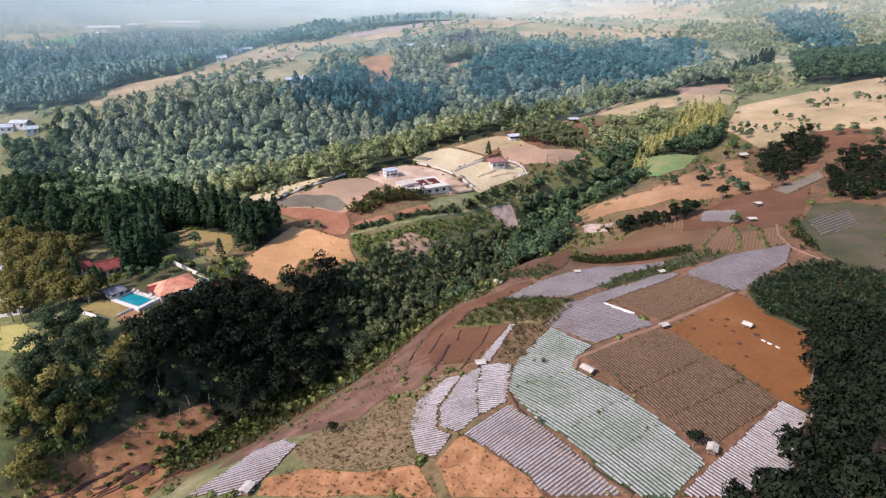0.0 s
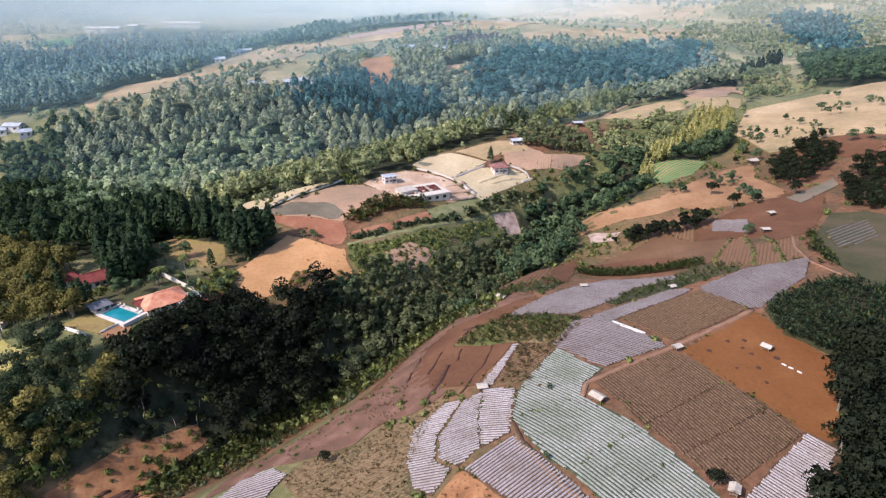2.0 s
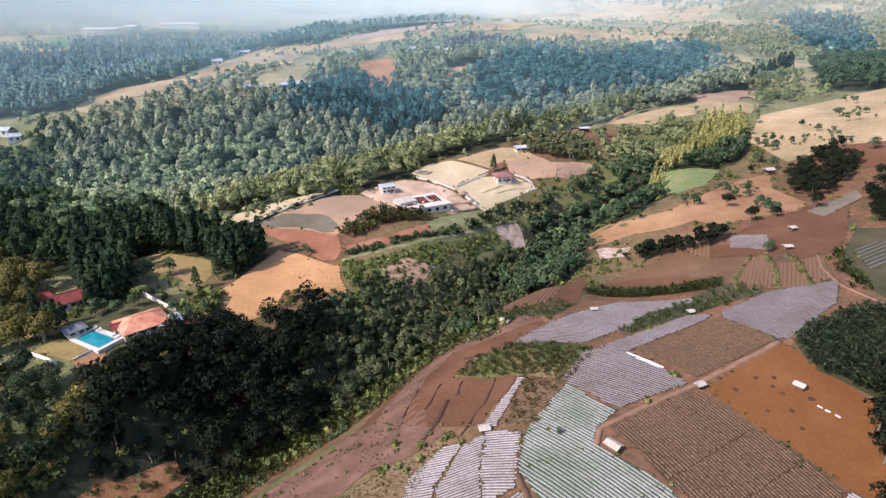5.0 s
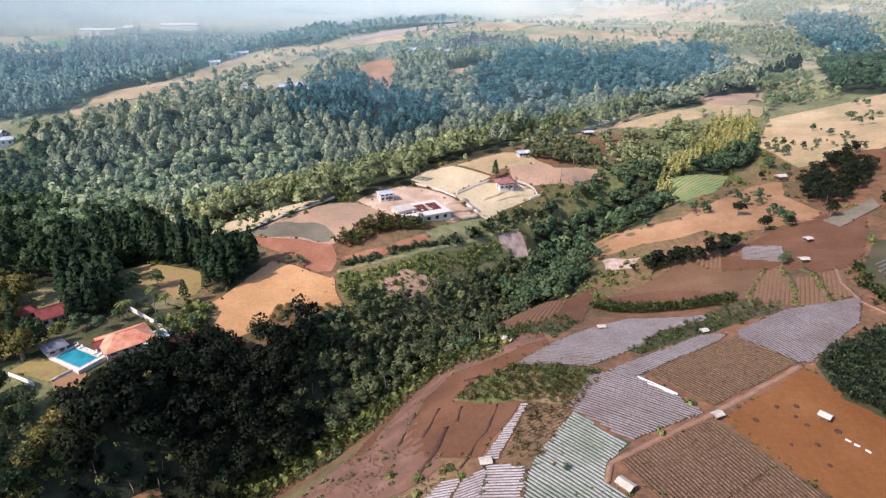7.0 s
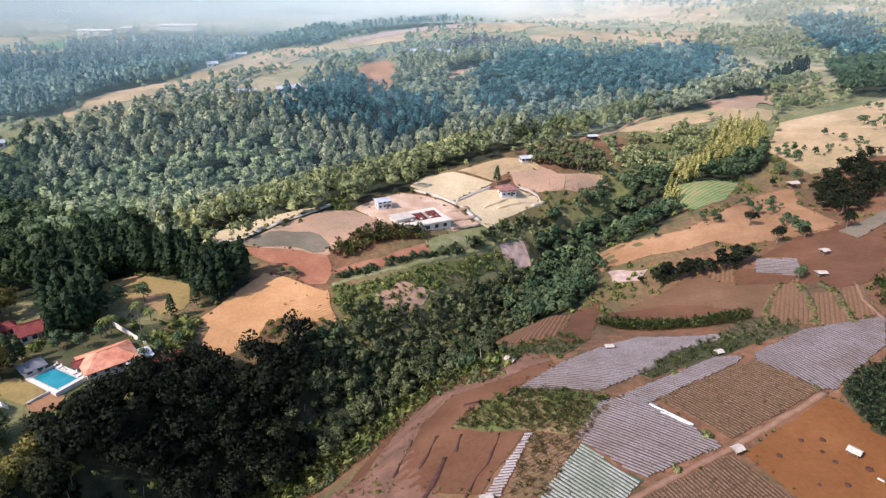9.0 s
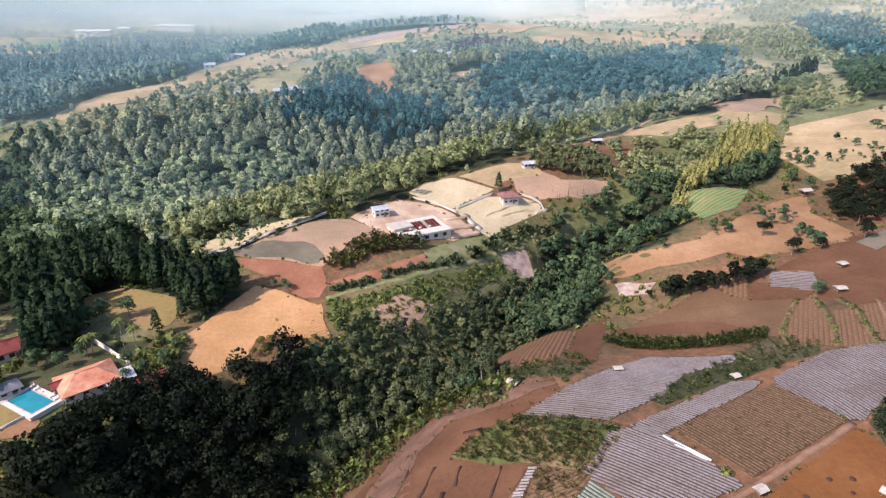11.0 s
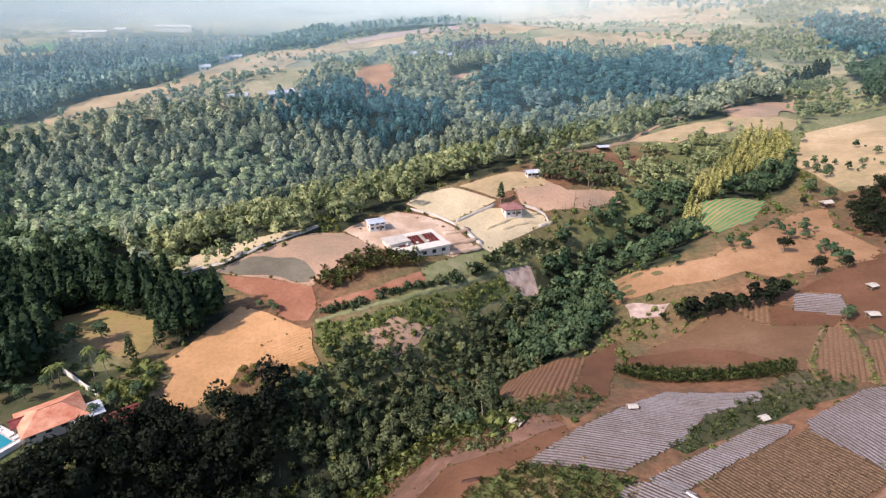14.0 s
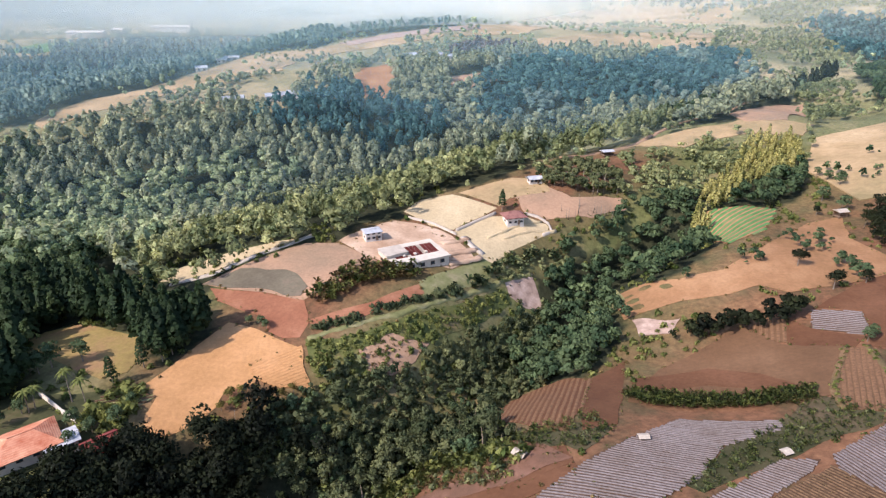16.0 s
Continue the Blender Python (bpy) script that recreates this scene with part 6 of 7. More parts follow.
for x, y, r in ((65.2, 134.4, 0.6), (71.3, 138.3, 0.55), (75.4, 138.2, 0.6), (73.6, 135.1, 0.45), (74.6, 132.5, 0.5), (73.7, 127.1, 0.55), (68.7, 127.2, 0.4), (73.1, 121.8, 0.45), (79.7, 130.6, 0.7)):
    heap(x, y, r)

# ---- field huts ----
hut(33.9, 117.1, -48, 2.6, 1.7, 1.3, "open field hut with a pale cream roof", lean=0.5)
hut(78.9, 134.2, -49, 1.8, 1.5, 1.1, "field hut under a white tarpaulin", M_SHEET, 0.5)
hut(9.7, 130.6, 10, 2.0, 1.5, 1.1, "small hut under a white tarpaulin", M_SHEET, 0.4)
hut(57.8, 135.6, 25, 1.6, 1.2, 1.1, "small white roofed hut by the track", M_SHEET, 0.4)
hut(51.7, 90.0, 60, 1.6, 1.4, 1.5, "tiny shelter with a white sheet", M_SHEET, 0.5, False)
hut(-44.0, 101.8, 70, 2.4, 1.8, 1.7, "small hut under a white tarpaulin", M_SHEET, 0.4)
hut(18.6, 179.5, -35, 2.2, 1.6, 1.3, "leaning shed with a pale sheet roof", M_TARP, 0.4)
hut(127.5, 229.7, 20, 2.2, 1.8, 1.5, "white roofed hut in a weedy plot", M_SHEET, 0.4)
hut(117.5, 213.5, 5, 2.6, 1.8, 1.5, "long open hut with a white roof", M_SHEET, 0.4)
hut(152.7, 299.1, 15, 4.0, 3.0, 2.6, "small white building above the orange slope", M_SHEET, 0.8)
hut(180.3, 307.2, 10, 5.0, 3.0, 2.2, "long hut with a pale roof on the hillside", M_ZINC, 0.5)
hut(85.3, 393.2, 15, 6.0, 4.0, 2.6, "grey roofed shed on the ridge", M_ZINC, 0.8)
hut(45.2, 181.9, 5, 1.7, 1.0, 0.8, "low shelter under a white sheet", M_SHEET, 0.3, False)
hut(70.2, 173.4, 20, 1.4, 1.1, 0.8, "low shelter under a white sheet", M_SHEET, 0.3, False)

# ---- houses on the far ridges ----
FAR_HOUSES = [(-128.4, 524.4, 20, 11, 7), (-122.4, 528.6, 5, 8, 6), (-157.7, 511.5, 30, 9, 6), (-151.4, 514.5, 10, 8, 6), (-226.1, 721.4, 15, 14, 8), (-232.4, 712.1, 0, 10, 8), (-232.0, 654.1, 25, 10, 8)]
for x, y, a, L, W in FAR_HOUSES + [(-116.2, 534.2, 0, 9, 6), (-1.7, 664.2, 10, 12, 8), (-11.8, 667.8, 0, 10, 7), (-36.3, 667.6, 0, 9, 7), (463.9, 1210.2, 0, 16, 9), (-91.1, 585.6, 0, 10, 7), (-327.4, 448.5, 20, 9, 7), (-319.1, 452.4, 0, 12, 7), (-307, 445.3, 35, 8, 6)]:
    house(x, y, a, L, W, 3.2, 1.8, M_WHITE, M_ZINC, "small pale house on a distant ridge", 0.0, 0.6, 2, group="houses on the far ridge")
for x, y, L in ((-477.4, 900.9, 46), (-385.0, 949.2, 52), (-1072.6, 2061.6, 60), (-443.9, 919.5, 14)):
    house(x, y, 2, L, 14, 6.0, 2.0, M_WHITE, M_WHITE, "long pale barn on the distant plain", 0.0, 0.8, 6, name="barn", group="barns on the plain")


# ---- single trees ----
TREE = {}
VILLA = (-93.0, 185.4)


def tree(kind, x, y, s, label, group=""):
    """One tree with a trunk and a crown; later ones of a kind are copies."""
    if math.hypot(x - VILLA[0], y - VILLA[1]) < 8.2 or math.hypot(x + 104.5, y - 177) < 9.0:
        return None
    m = pose(x, y, z_at(x, y), 0, 0, RNG.uniform(0, 360)) @ Matrix.Scale(s, 4)
    if kind not in TREE:
        rng = np.random.default_rng(len(TREE) + 40)
        mat, crown, stem = {
            "broad": (M_BROAD, lambda: broad_crown(rng, 10, 4.2, 11, 440, 0.55), (6.5, 0.3)),
            "olive": (M_WARMLEAF, lambda: broad_crown(rng, 10, 4.0, 11, 440, 0.55), (6.5, 0.3)),
            "dark": (M_DARKSHADELEAF, lambda: broad_crown(rng, 8, 4.2, 14, 784, 0.4), (5.0, 0.3)),
            "pine": (M_PINE, lambda: pine_crown(rng, 14, 3.0, 260, 0.8), (12.0, 0.25)),
            "conifer": (M_PINE, lambda: pine_crown(rng, 10, 2.4, 300, 0.5), (9.0, 0.2)),
        }[kind]
        ob = tagged(new("tree"), label, "tree", group)
        tv, tf = trunk_mesh(rng, *stem, sides=7, rings=5)
        part_ob = new("trunk", mesh_of("trunk", tv, tf, M_BARK, True))
        part_ob.parent = ob
        cv, cf = crown()
        me = mesh_of("crown", cv, cf, mat)
        out = cv - (0, 0, cv[:, 2].mean() * 0.75)
        soften(me, out / np.linalg.norm(out, axis=1, keepdims=True))
        me.attributes.new("tone", "FLOAT", "POINT").data.foreach_set("value", np.full(len(cv), 0.45, np.float32))
        part_ob = new("crown", me)
        part_ob.parent = ob
        limb = bmesh.new()
        for i in range(5):
            a, z0 = i * 1.26 + 0.3, stem[0] * rng.uniform(0.5, 0.85)
            p, q = Vector((0, 0, z0)), Vector((1.9 * math.cos(a), 1.9 * math.sin(a), z0 + 1.6))
            r = [limb.verts.new(p + Vector((0.08 * math.cos(t), 0.08 * math.sin(t), 0))) for t in (0, 2.1, 4.2)]
            tip = limb.verts.new(q)
            for u in range(3):
                limb.faces.new((r[u], r[(u + 1) % 3], tip))
        part("limbs", limb, M_BARK, ob)
        ob.matrix_world = m
        TREE[kind] = ob
        return ob
    return tagged(copy_thing(TREE[kind], m @ Matrix.Scale(1 / TREE[kind].scale[0], 4)), label, "tree", group)


for x, y, s in ((-58.4, 197.3, 0.5), (-27.2, 117.9, 0.42), (48.8, 91.8, 0.5), (116.1, 258.4, 0.75), (118.8, 242.8, 0.8), (130.3, 259.1, 0.5), (129.1, 244.5, 0.55), (146.8, 249.9, 0.8), (132.8, 313.0, 0.55), (146.2, 303.3, 0.5)):
    tree("dark", x, y, s, "dark round broadleaf tree among the fields", "trees among the fields")
for x, y, s in ((156.3, 304.4, 0.7), (154.9, 315.7, 0.7), (111.2, 214.2, 0.45), (113.4, 215.8, 0.4), (20.2, 100.2, 0.2), (24.5, 123.7, 0.2), (-56.8, 235.2, 0.35), (-52.9, 234.4, 0.4), (-51.2, 233.4, 0.35)):
    tree("broad", x, y, s, "small broadleaf tree standing alone", "lone trees")
for x, y, s in ((-97.4, 217.0, 0.7), (-104.3, 214.2, 0.8), (-106.1, 211.4, 0.7), (-111.0, 191.5, 0.6), (-91.5, 181.7, 0.6), (-84.0, 187.5, 0.5)):
    tree("broad", x, y, s, "leafy garden tree near the villa", "garden trees")
for x, y, s in ((-121.1, 178.4, 0.75), (-117.2, 181.5, 0.8), (-125.2, 177.6, 0.5), (-138.4, 188.9, 0.8), (-116.5, 200.6, 0.8), (-124.6, 209.9, 0.9)):
    tree("pine", x, y, s, "dark pine in the villa's garden", "garden pines")
for x, y, s in ((-88.6, 176.9, 0.42), (-84.6, 177.7, 0.5), (-90.9, 171.7, 0.5), (-79.9, 179.7, 0.6), (-77.3, 182.0, 0.5), (-92.2, 168.5, 0.6), (-68.3, 184.4, 0.5), (-66.4, 187.6, 0.45)):
    tree("dark", x, y, s, "dark tree in front of the villa", "trees round the villa")
for x, y, s in ((-84.7, 208.5, 0.85), (-79.9, 215.6, 0.9), (-76.2, 218.7, 1.0), (-74.7, 221.7, 0.9), (24.2, 313.1, 0.9), (-118.8, 204.1, 0.8), (-138.2, 201.9, 1.0), (-156.8, 207.8, 1.0), (-146.2, 202.7, 0.9)):
    tree("conifer", x, y, s, "tall narrow conifer on the lawn", "conifers")


for x, y in [(220.2, 363.3), (166.6, 334), (167.6, 326.6), (204.4, 296), (205, 281.9), (201.2, 273), (198.5, 299.7), (165.5, 340.2), (195.5, 339.7)]:
    tree("broad", x, y, RNG.uniform(0.45, 0.8), "small tree on the dry hillside", "trees on the dry hillside")
for x, y in [(-108.8, 193.1), (-103.5, 191.2), (-110.8, 190.2), (-86.6, 193.5), (-81.3, 191.8), (-76.9, 195.5), (-76.8, 202.4), (-100.8, 196.2)]:
    tree("broad", x, y, RNG.uniform(0.35, 0.6), "leafy garden tree near the villa", "garden trees")
for x, y in [(-71, 185.3), (-68.4, 188.5), (-120.1, 179)]:
    tree("dark", x, y, RNG.uniform(0.5, 0.75), "dark tree in front of the villa", "trees round the villa")
for x, y in [(-120.5, 183.2), (-117.6, 185.7), (-130, 191), (-117.3, 204.9), (-110.8, 209.7), (-122.8, 179.4)]:
    tree("pine", x, y, RNG.uniform(0.55, 0.8), "dark pine in the villa's garden", "garden pines")


for x, y in [(-53.7, 206.6), (-50.6, 208.2), (-54.8, 203.2), (-47.5, 209.4), (-38.1, 210.8), (-40.6, 208.7)]:
    tree("olive", x, y, RNG.uniform(0.28, 0.45), "brownish bush at the lower edge of the orange field", "bushes by the orange field")


def grove(poly, every, kind, size, label, group):
    for x, y in scatter(poly, every, RNG, OPEN + [[(-115, 176.2), (-140.1, 212), (-116.9, 210.8), (-102.4, 187.3), (-106.9, 176.1)]]):
        tree(kind, x, y, RNG.uniform(*size), label, group)


grove(HILL_GROVE, 4.1, "dark", (0.9, 1.35), "broadleaf tree in a grove beside the fields, darkened for shade", "grove beside the fields")
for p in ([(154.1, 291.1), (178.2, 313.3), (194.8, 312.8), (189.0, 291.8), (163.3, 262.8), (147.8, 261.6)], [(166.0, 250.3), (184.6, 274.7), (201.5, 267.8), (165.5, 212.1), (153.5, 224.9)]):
    stand("broadleaf_wood", scatter(p, 2.7, RNG, OPEN), BROAD_FINE, M_DARKSHADELEAF, RNG, (0.25, 0.7), "dense green grove among the fields, darkened for shade", tone=(0.2, 1))
    stand("tree_stems", scatter(p, 5.0, RNG), STEM, M_BARK, RNG, (0.4, 0.8), "pale stems in the dark grove", "stems")
grove([(-192.5, 244.5), (-168.8, 230.2), (-125.1, 204.6), (-109.1, 202.3), (-91.5, 179.2), (-105.6, 166.3), (-121, 178), (-136.1, 160.4)], 4.2, "olive", (0.7, 1.1), "sunlit yellow green tree in the gardens", "sunlit garden trees")
stand("broadleaf_wood", scatter([(-120.8, 137.3), (-112.7, 136.3), (-104.3, 143.1), (-93.8, 154.4), (-88.1, 155.7), (-93.5, 140.1), (-98.3, 126.9), (-103.3, 116.4), (-103.4, 110.6), (-107.9, 109.5)], 3.6, RNG, OPEN), BROAD_FINE, M_WARMLEAF, RNG, (0.4, 0.9), "sunlit trees below the gardens")


def palm(x, y, s, label):
    p = thing("palm_tree", x, y, z_at(x, y), RNG.uniform(0, 360), label, "palm tree", "palms by the villa")
    v, f = trunk_mesh(RNG, 9.5 * s, 0.17, 0.5, 7, 6)
    new("trunk", mesh_of("trunk", v, f, M_BARK, True)).parent = p
    top = v[-7:].mean(0)
    for i in range(15):
        a, up = i * 2.4, 0.9 - 0.08 * i
        vs = []
        for j in range(7):
            t = j / 6
            c = top + np.array([math.cos(a), math.sin(a), 0]) * 2.3 * t + np.array([0, 0, up * 1.7 * t - 2.3 * t * t])
            w = 0.3 * math.sin(math.pi * min(1, t + 0.12)) * np.array([-math.sin(a), math.cos(a), 0])
            vs += [c - w - (0, 0, 0.18), c, c + w - (0, 0, 0.18)]
        fs = [(3 * j + q, 3 * j + q + 1, 3 * j + q + 4, 3 * j + q + 3) for j in range(6) for q in (0, 1)]
        me = mesh_of("frond", vs, fs, M_SHRUB)
        me.attributes.new("tone", "FLOAT", "POINT").data.foreach_set("value", np.full(len(vs), 0.5, np.float32))
        new("frond", me).parent = p


for x, y, s in ((-91.3, 201.1, 1.0), (-86.6, 199.3, 0.95), (-99.4, 196.7, 0.7), (-98.7, 198.1, 0.65)):
    palm(x, y, s, "slender palm with drooping fronds")


# ---- crops and hedges ----
def blades(rng, leaves, high, reach, wide):
    """A clump of arching leaves, as on maize or banana plants."""
    v, f = [], []
    for i in range(leaves):
        a, z0, r = rng.uniform(0, 6.28), high * rng.uniform(0.2, 0.75), reach * rng.uniform(0.7, 1.2)
        d, q = np.array([math.cos(a), math.sin(a), 0]), np.array([-math.sin(a), math.cos(a), 0])
        up = high * rng.uniform(0.25, 0.45)
        k = len(v)
        for t, w in ((0, 0.3), (0.55, 1.0), (1.0, 0.1)):
            c = d * r * t + np.array([0, 0, z0 + up * (2.2 * t - 1.7 * t * t)])
            v += [c - q * wide * w, c + q * wide * w]
        f += [(k, k + 1, k + 3), (k, k + 3, k + 2), (k + 2, k + 3, k + 5), (k + 2, k + 5, k + 4)]
    return np.array(v), np.array(f)


def planted(poly, angle, gap, every, rng):
    """Spots in parallel rows inside an outline, each a little off its place."""
    c, q = math.cos(radians(angle)), math.sin(radians(angle))
    p = np.array(poly)
    off, run = p @ (-q, c), p @ (c, q)
    o, r = np.meshgrid(np.arange(off.min(), off.max(), gap), np.arange(run.min(), run.max(), every))
    o, r = o.ravel() + rng.normal(0, 0.1, o.size), r.ravel() + rng.normal(0, 0.15, r.size)
    x, y = r * c - o * q, r * q + o * c
    ok = inside(x, y, poly)
    return np.stack([x[ok], y[ok]], 1)


MAIZE = [blades(RNG, 9, 2.4, 1.1, 0.16) for _ in range(4)]
BANANA = [blades(RNG, 9, 3.0, 1.7, 0.36) for _ in range(4)]
TUFT = [blades(RNG, 9, 1.0, 0.6, 0.07) for _ in range(4)]


stand("maize", planted(MAIZE_FIELD, -35, 1.8, 0.6, RNG), MAIZE, M_MAIZE, RNG, (0.75, 1.2), "dense green maize standing in rows", "maize", tone=(0.1, 1))
stand("maize", planted([(47.1, 203.4), (49.5, 208), (61.1, 204.4), (72.6, 199.7), (84.8, 198.5), (89.6, 197.6), (85.9, 192.1), (79.1, 192.4), (64.3, 195.5), (52.1, 198.5)], 10, 1.1, 0.6, RNG), MAIZE, M_SHRUB, RNG, (0.7, 1.15), "belt of tall green maize", "maize", tone=(0, 0.6))
stand("maize", scatter([(20.9, 148), (28.3, 145.1), (39.7, 156.9), (39.6, 154.9), (28.6, 141.7), (20.7, 128.7), (13, 131.1)], 1.2, RNG), TUFT, M_DRYLEAF, RNG, (0.9, 1.6), "dry yellow maize stubble", "stubble")
stand("tall_grass", scatter([(3.2, 158.1), (10.1, 164.1), (19, 165.1), (29.8, 161.6), (39.2, 157.2), (28.1, 145.5), (20.4, 149.2), (10.8, 153)], 1.1, RNG), TUFT, M_SHRUB, RNG, (0.9, 1.8), "tall green and yellow grass", "grass", tone=(0, 0.7))
stand("tall_grass", scatter([(3.2, 158.1), (10.1, 164.1), (19, 165.1), (29.8, 161.6), (39.2, 157.2), (28.1, 145.5), (20.4, 149.2), (10.8, 153)], 1.1, RNG), TUFT, M_DRYLEAF, RNG, (0.8, 1.6), "dry yellow stalks among the tall grass", "grass")
stand("weeds", scatter([(-37.4, 115.1), (-32.3, 121.3), (-20.5, 120.8), (-13.9, 127.9), (-6.5, 128), (1.7, 133.6), (-2.7, 122.5), (-6, 111.3), (-7.2, 103.5), (-5.2, 96.7), (-17.7, 99.9), (-28.8, 104.8)], 0.9, RNG), TUFT, M_DRYLEAF, RNG, (0.3, 0.85), "dry weeds and stubble on the slope", "weeds")
stand("banana_plants", scatter([(-42.4, 246.1), (-40.3, 253.4), (-34.2, 261), (-25.3, 266.4), (-15.5, 265), (-7, 268.8), (-7.1, 260.6), (-25.5, 253.2), (-31.6, 245.8), (-37.3, 242.7)], 2.0, RNG), BANANA, M_SHRUB, RNG, (0.7, 1.35), "green banana and maize plants", "plants")
stand("banana_plants", scatter([(-42.4, 246.1), (-40.3, 253.4), (-34.2, 261), (-25.3, 266.4), (-15.5, 265), (-7, 268.8), (-7.1, 260.6), (-25.5, 253.2), (-31.6, 245.8), (-37.3, 242.7)], 1.9, RNG), BANANA, M_DRYLEAF, RNG, (0.6, 1.25), "dry brownish banana and maize plants", "plants")
stand("hedge", along([(-78.2, 132.5), (-68.4, 140.9), (-60.9, 149.3), (-52.6, 159), (-42.7, 165.4), (-35.8, 170.3), (-20.5, 184.2), (-10.8, 193.3), (-0.3, 198.4), (9.7, 186.6), (18.7, 180.8)], 0.25, 2.4, RNG), BANANA, M_SHRUB, RNG, (0.4, 0.9), "yellow green bushes along the ravine's edge", "hedge")
stand("weeds", scatter([(-80.5, 135.2), (-70.8, 143.4), (-63.5, 151.6), (-54.9, 161.6), (-44.7, 168.3), (-38.1, 173), (-22.9, 186.8), (-12.8, 196.2), (0.8, 201.7), (12.1, 189.2), (20.6, 183.7), (13.4, 172.7), (3, 179.3), (-3.4, 189.2), (-5.2, 185.2), (-13.8, 176.9), (-29.4, 162.7), (-37.1, 157.3), (-46.2, 151.7), (-53.6, 142.9), (-61.7, 133.9), (-71.8, 124.9)], 1.0, RNG), TUFT, M_DRYLEAF, RNG, (0.5, 1.4), "rough dry grass on the bank above the ravine", "weeds")
stand("weeds", scatter([(-80.5, 135.2), (-70.8, 143.4), (-63.5, 151.6), (-54.9, 161.6), (-44.7, 168.3), (-38.1, 173), (-22.9, 186.8), (-12.8, 196.2), (0.8, 201.7), (12.1, 189.2), (20.6, 183.7), (13.4, 172.7), (3, 179.3), (-3.4, 189.2), (-5.2, 185.2), (-13.8, 176.9), (-29.4, 162.7), (-37.1, 157.3), (-46.2, 151.7), (-53.6, 142.9), (-61.7, 133.9), (-71.8, 124.9)], 1.5, RNG), TUFT, M_SHRUB, RNG, (0.6, 1.6), "green weeds on the bank above the ravine", "weeds")
stand("weeds", scatter([(-80.5, 135.2), (-70.8, 143.4), (-63.5, 151.6), (-54.9, 161.6), (-44.7, 168.3), (-38.1, 173), (-22.9, 186.8), (-12.8, 196.2), (0.8, 201.7), (12.1, 189.2), (20.6, 183.7), (13.4, 172.7), (3, 179.3), (-3.4, 189.2), (-5.2, 185.2), (-13.8, 176.9), (-29.4, 162.7), (-37.1, 157.3), (-46.2, 151.7), (-53.6, 142.9), (-61.7, 133.9), (-71.8, 124.9)], 2.2, RNG), SHRUB, M_RAVINE, RNG, (0.3, 1.0), "low bushes on the bank above the ravine", "weeds")
stand("hedge", along([(-78.2, 132.5), (-68.4, 140.9), (-60.9, 149.3), (-52.6, 159), (-42.7, 165.4), (-35.8, 170.3), (-20.5, 184.2), (-10.8, 193.3), (-0.3, 198.4), (9.7, 186.6), (18.7, 180.8)], 0.45, 2.8, RNG), SHRUB, M_SHRUB, RNG, (0.6, 1.4), "shrubs along the ravine's edge", "hedge")
stand("banana_plants", along([(8.9, 262.5), (16.5, 273.4), (24.8, 283.4), (41, 295), (51.3, 300.2)], 1.1, 1.2, RNG), BANANA, M_MAIZE, RNG, (0.8, 1.4), "row of banana plants below the terraces", "plants")
stand("hedge", along([(69.2, 232.2), (82, 232), (93.5, 231.6), (104.4, 231.9)], 0.9, 1.3, RNG), BROAD, M_DARKSHADELEAF, RNG, (0.35, 0.7), "dark tree line above the terraces", "trees")
for p in ([(105.7, 213.6), (92.4, 195.8), (89.1, 186.5)], [(110, 212.5), (106.4, 199.9), (102.5, 190.4), (97.9, 181.7)], [(114.9, 209.5), (114.4, 200.5), (108.8, 187.1), (106.1, 179.1)]):
    stand("weeds", along(p, 0.7, 0.5, RNG), SHRUB, M_SHRUB, RNG, (0.2, 0.45), "weeds along a terrace ditch", "weeds")
stand("shrubs", along([(-88.2, 263.1), (-79.1, 269.3), (-66, 273), (-53.5, 280.7)], 2.0, 2.5, RNG), SHRUB, M_SHRUB, RNG, (0.4, 1.0), "shrubs along the lane", "shrubs")
stand("shrubs", scatter([(-86.1, 193.2), (-85, 203.5), (-80, 209.8), (-75.9, 207.9), (-75.2, 195.1), (-79.6, 191.6)], 1.3, RNG), SHRUB, M_SHRUB, RNG, (0.7, 1.4), "yellow green shrubs between the garden wall and the field", "shrubs", tone=(0.5, 1))
stand("weeds", scatter([(-38.7, 228.8), (-28.8, 228.8), (-13.2, 238.5), (4, 253.9), (22.3, 273.3), (25.2, 269.8), (15.5, 256.1), (-2.8, 236.6), (-15.2, 222.9), (-26.7, 214.6), (-34.9, 217.5)], 1.6, RNG), SHRUB, M_SHRUB, RNG, (0.2, 0.9), "bushes and weeds on the grassy slope", "weeds")
for p in ([(49, 154.8), (76.2, 168.6), (83.5, 153.6), (58.5, 139.5)], [(35.1, 124.3), (56.2, 135.1), (63.6, 122.3), (41.7, 108)], [(41.8, 107.7), (63.7, 122.1), (69.3, 113.5), (46.4, 99.5)], [(46.5, 99.3), (69.4, 113.3), (72.7, 105.9), (52.2, 91.5), (50.3, 92.2)]):
    stand("dry_stalks", scatter(p, 1.1, RNG), TUFT, M_DRYLEAF, RNG, (0.2, 0.5), "dry crop stalks left standing in rows", "stalks")
# ragged weeds along the edges of the plots
borders = np.concatenate([along(p + p[:1], 1.5, 0.35, RNG) for p in FIELDS])
borders = borders[patchy(borders, 0.08, -0.1, 4.5)]
stand("weeds", borders, TUFT, M_SHRUB, RNG, (0.25, 0.75), "weeds along the borders of the mulched fields", "weeds")
stand("weeds", borders[::5] + 0.3, SHRUB, M_SHRUB, RNG, (0.15, 0.4), "small bushes along the borders of the mulched fields", "weeds")
rough_edges = [along(p + p[:1], 2.2, 0.5, RNG) for p in OPEN if max(q[1] for q in p) < 345]
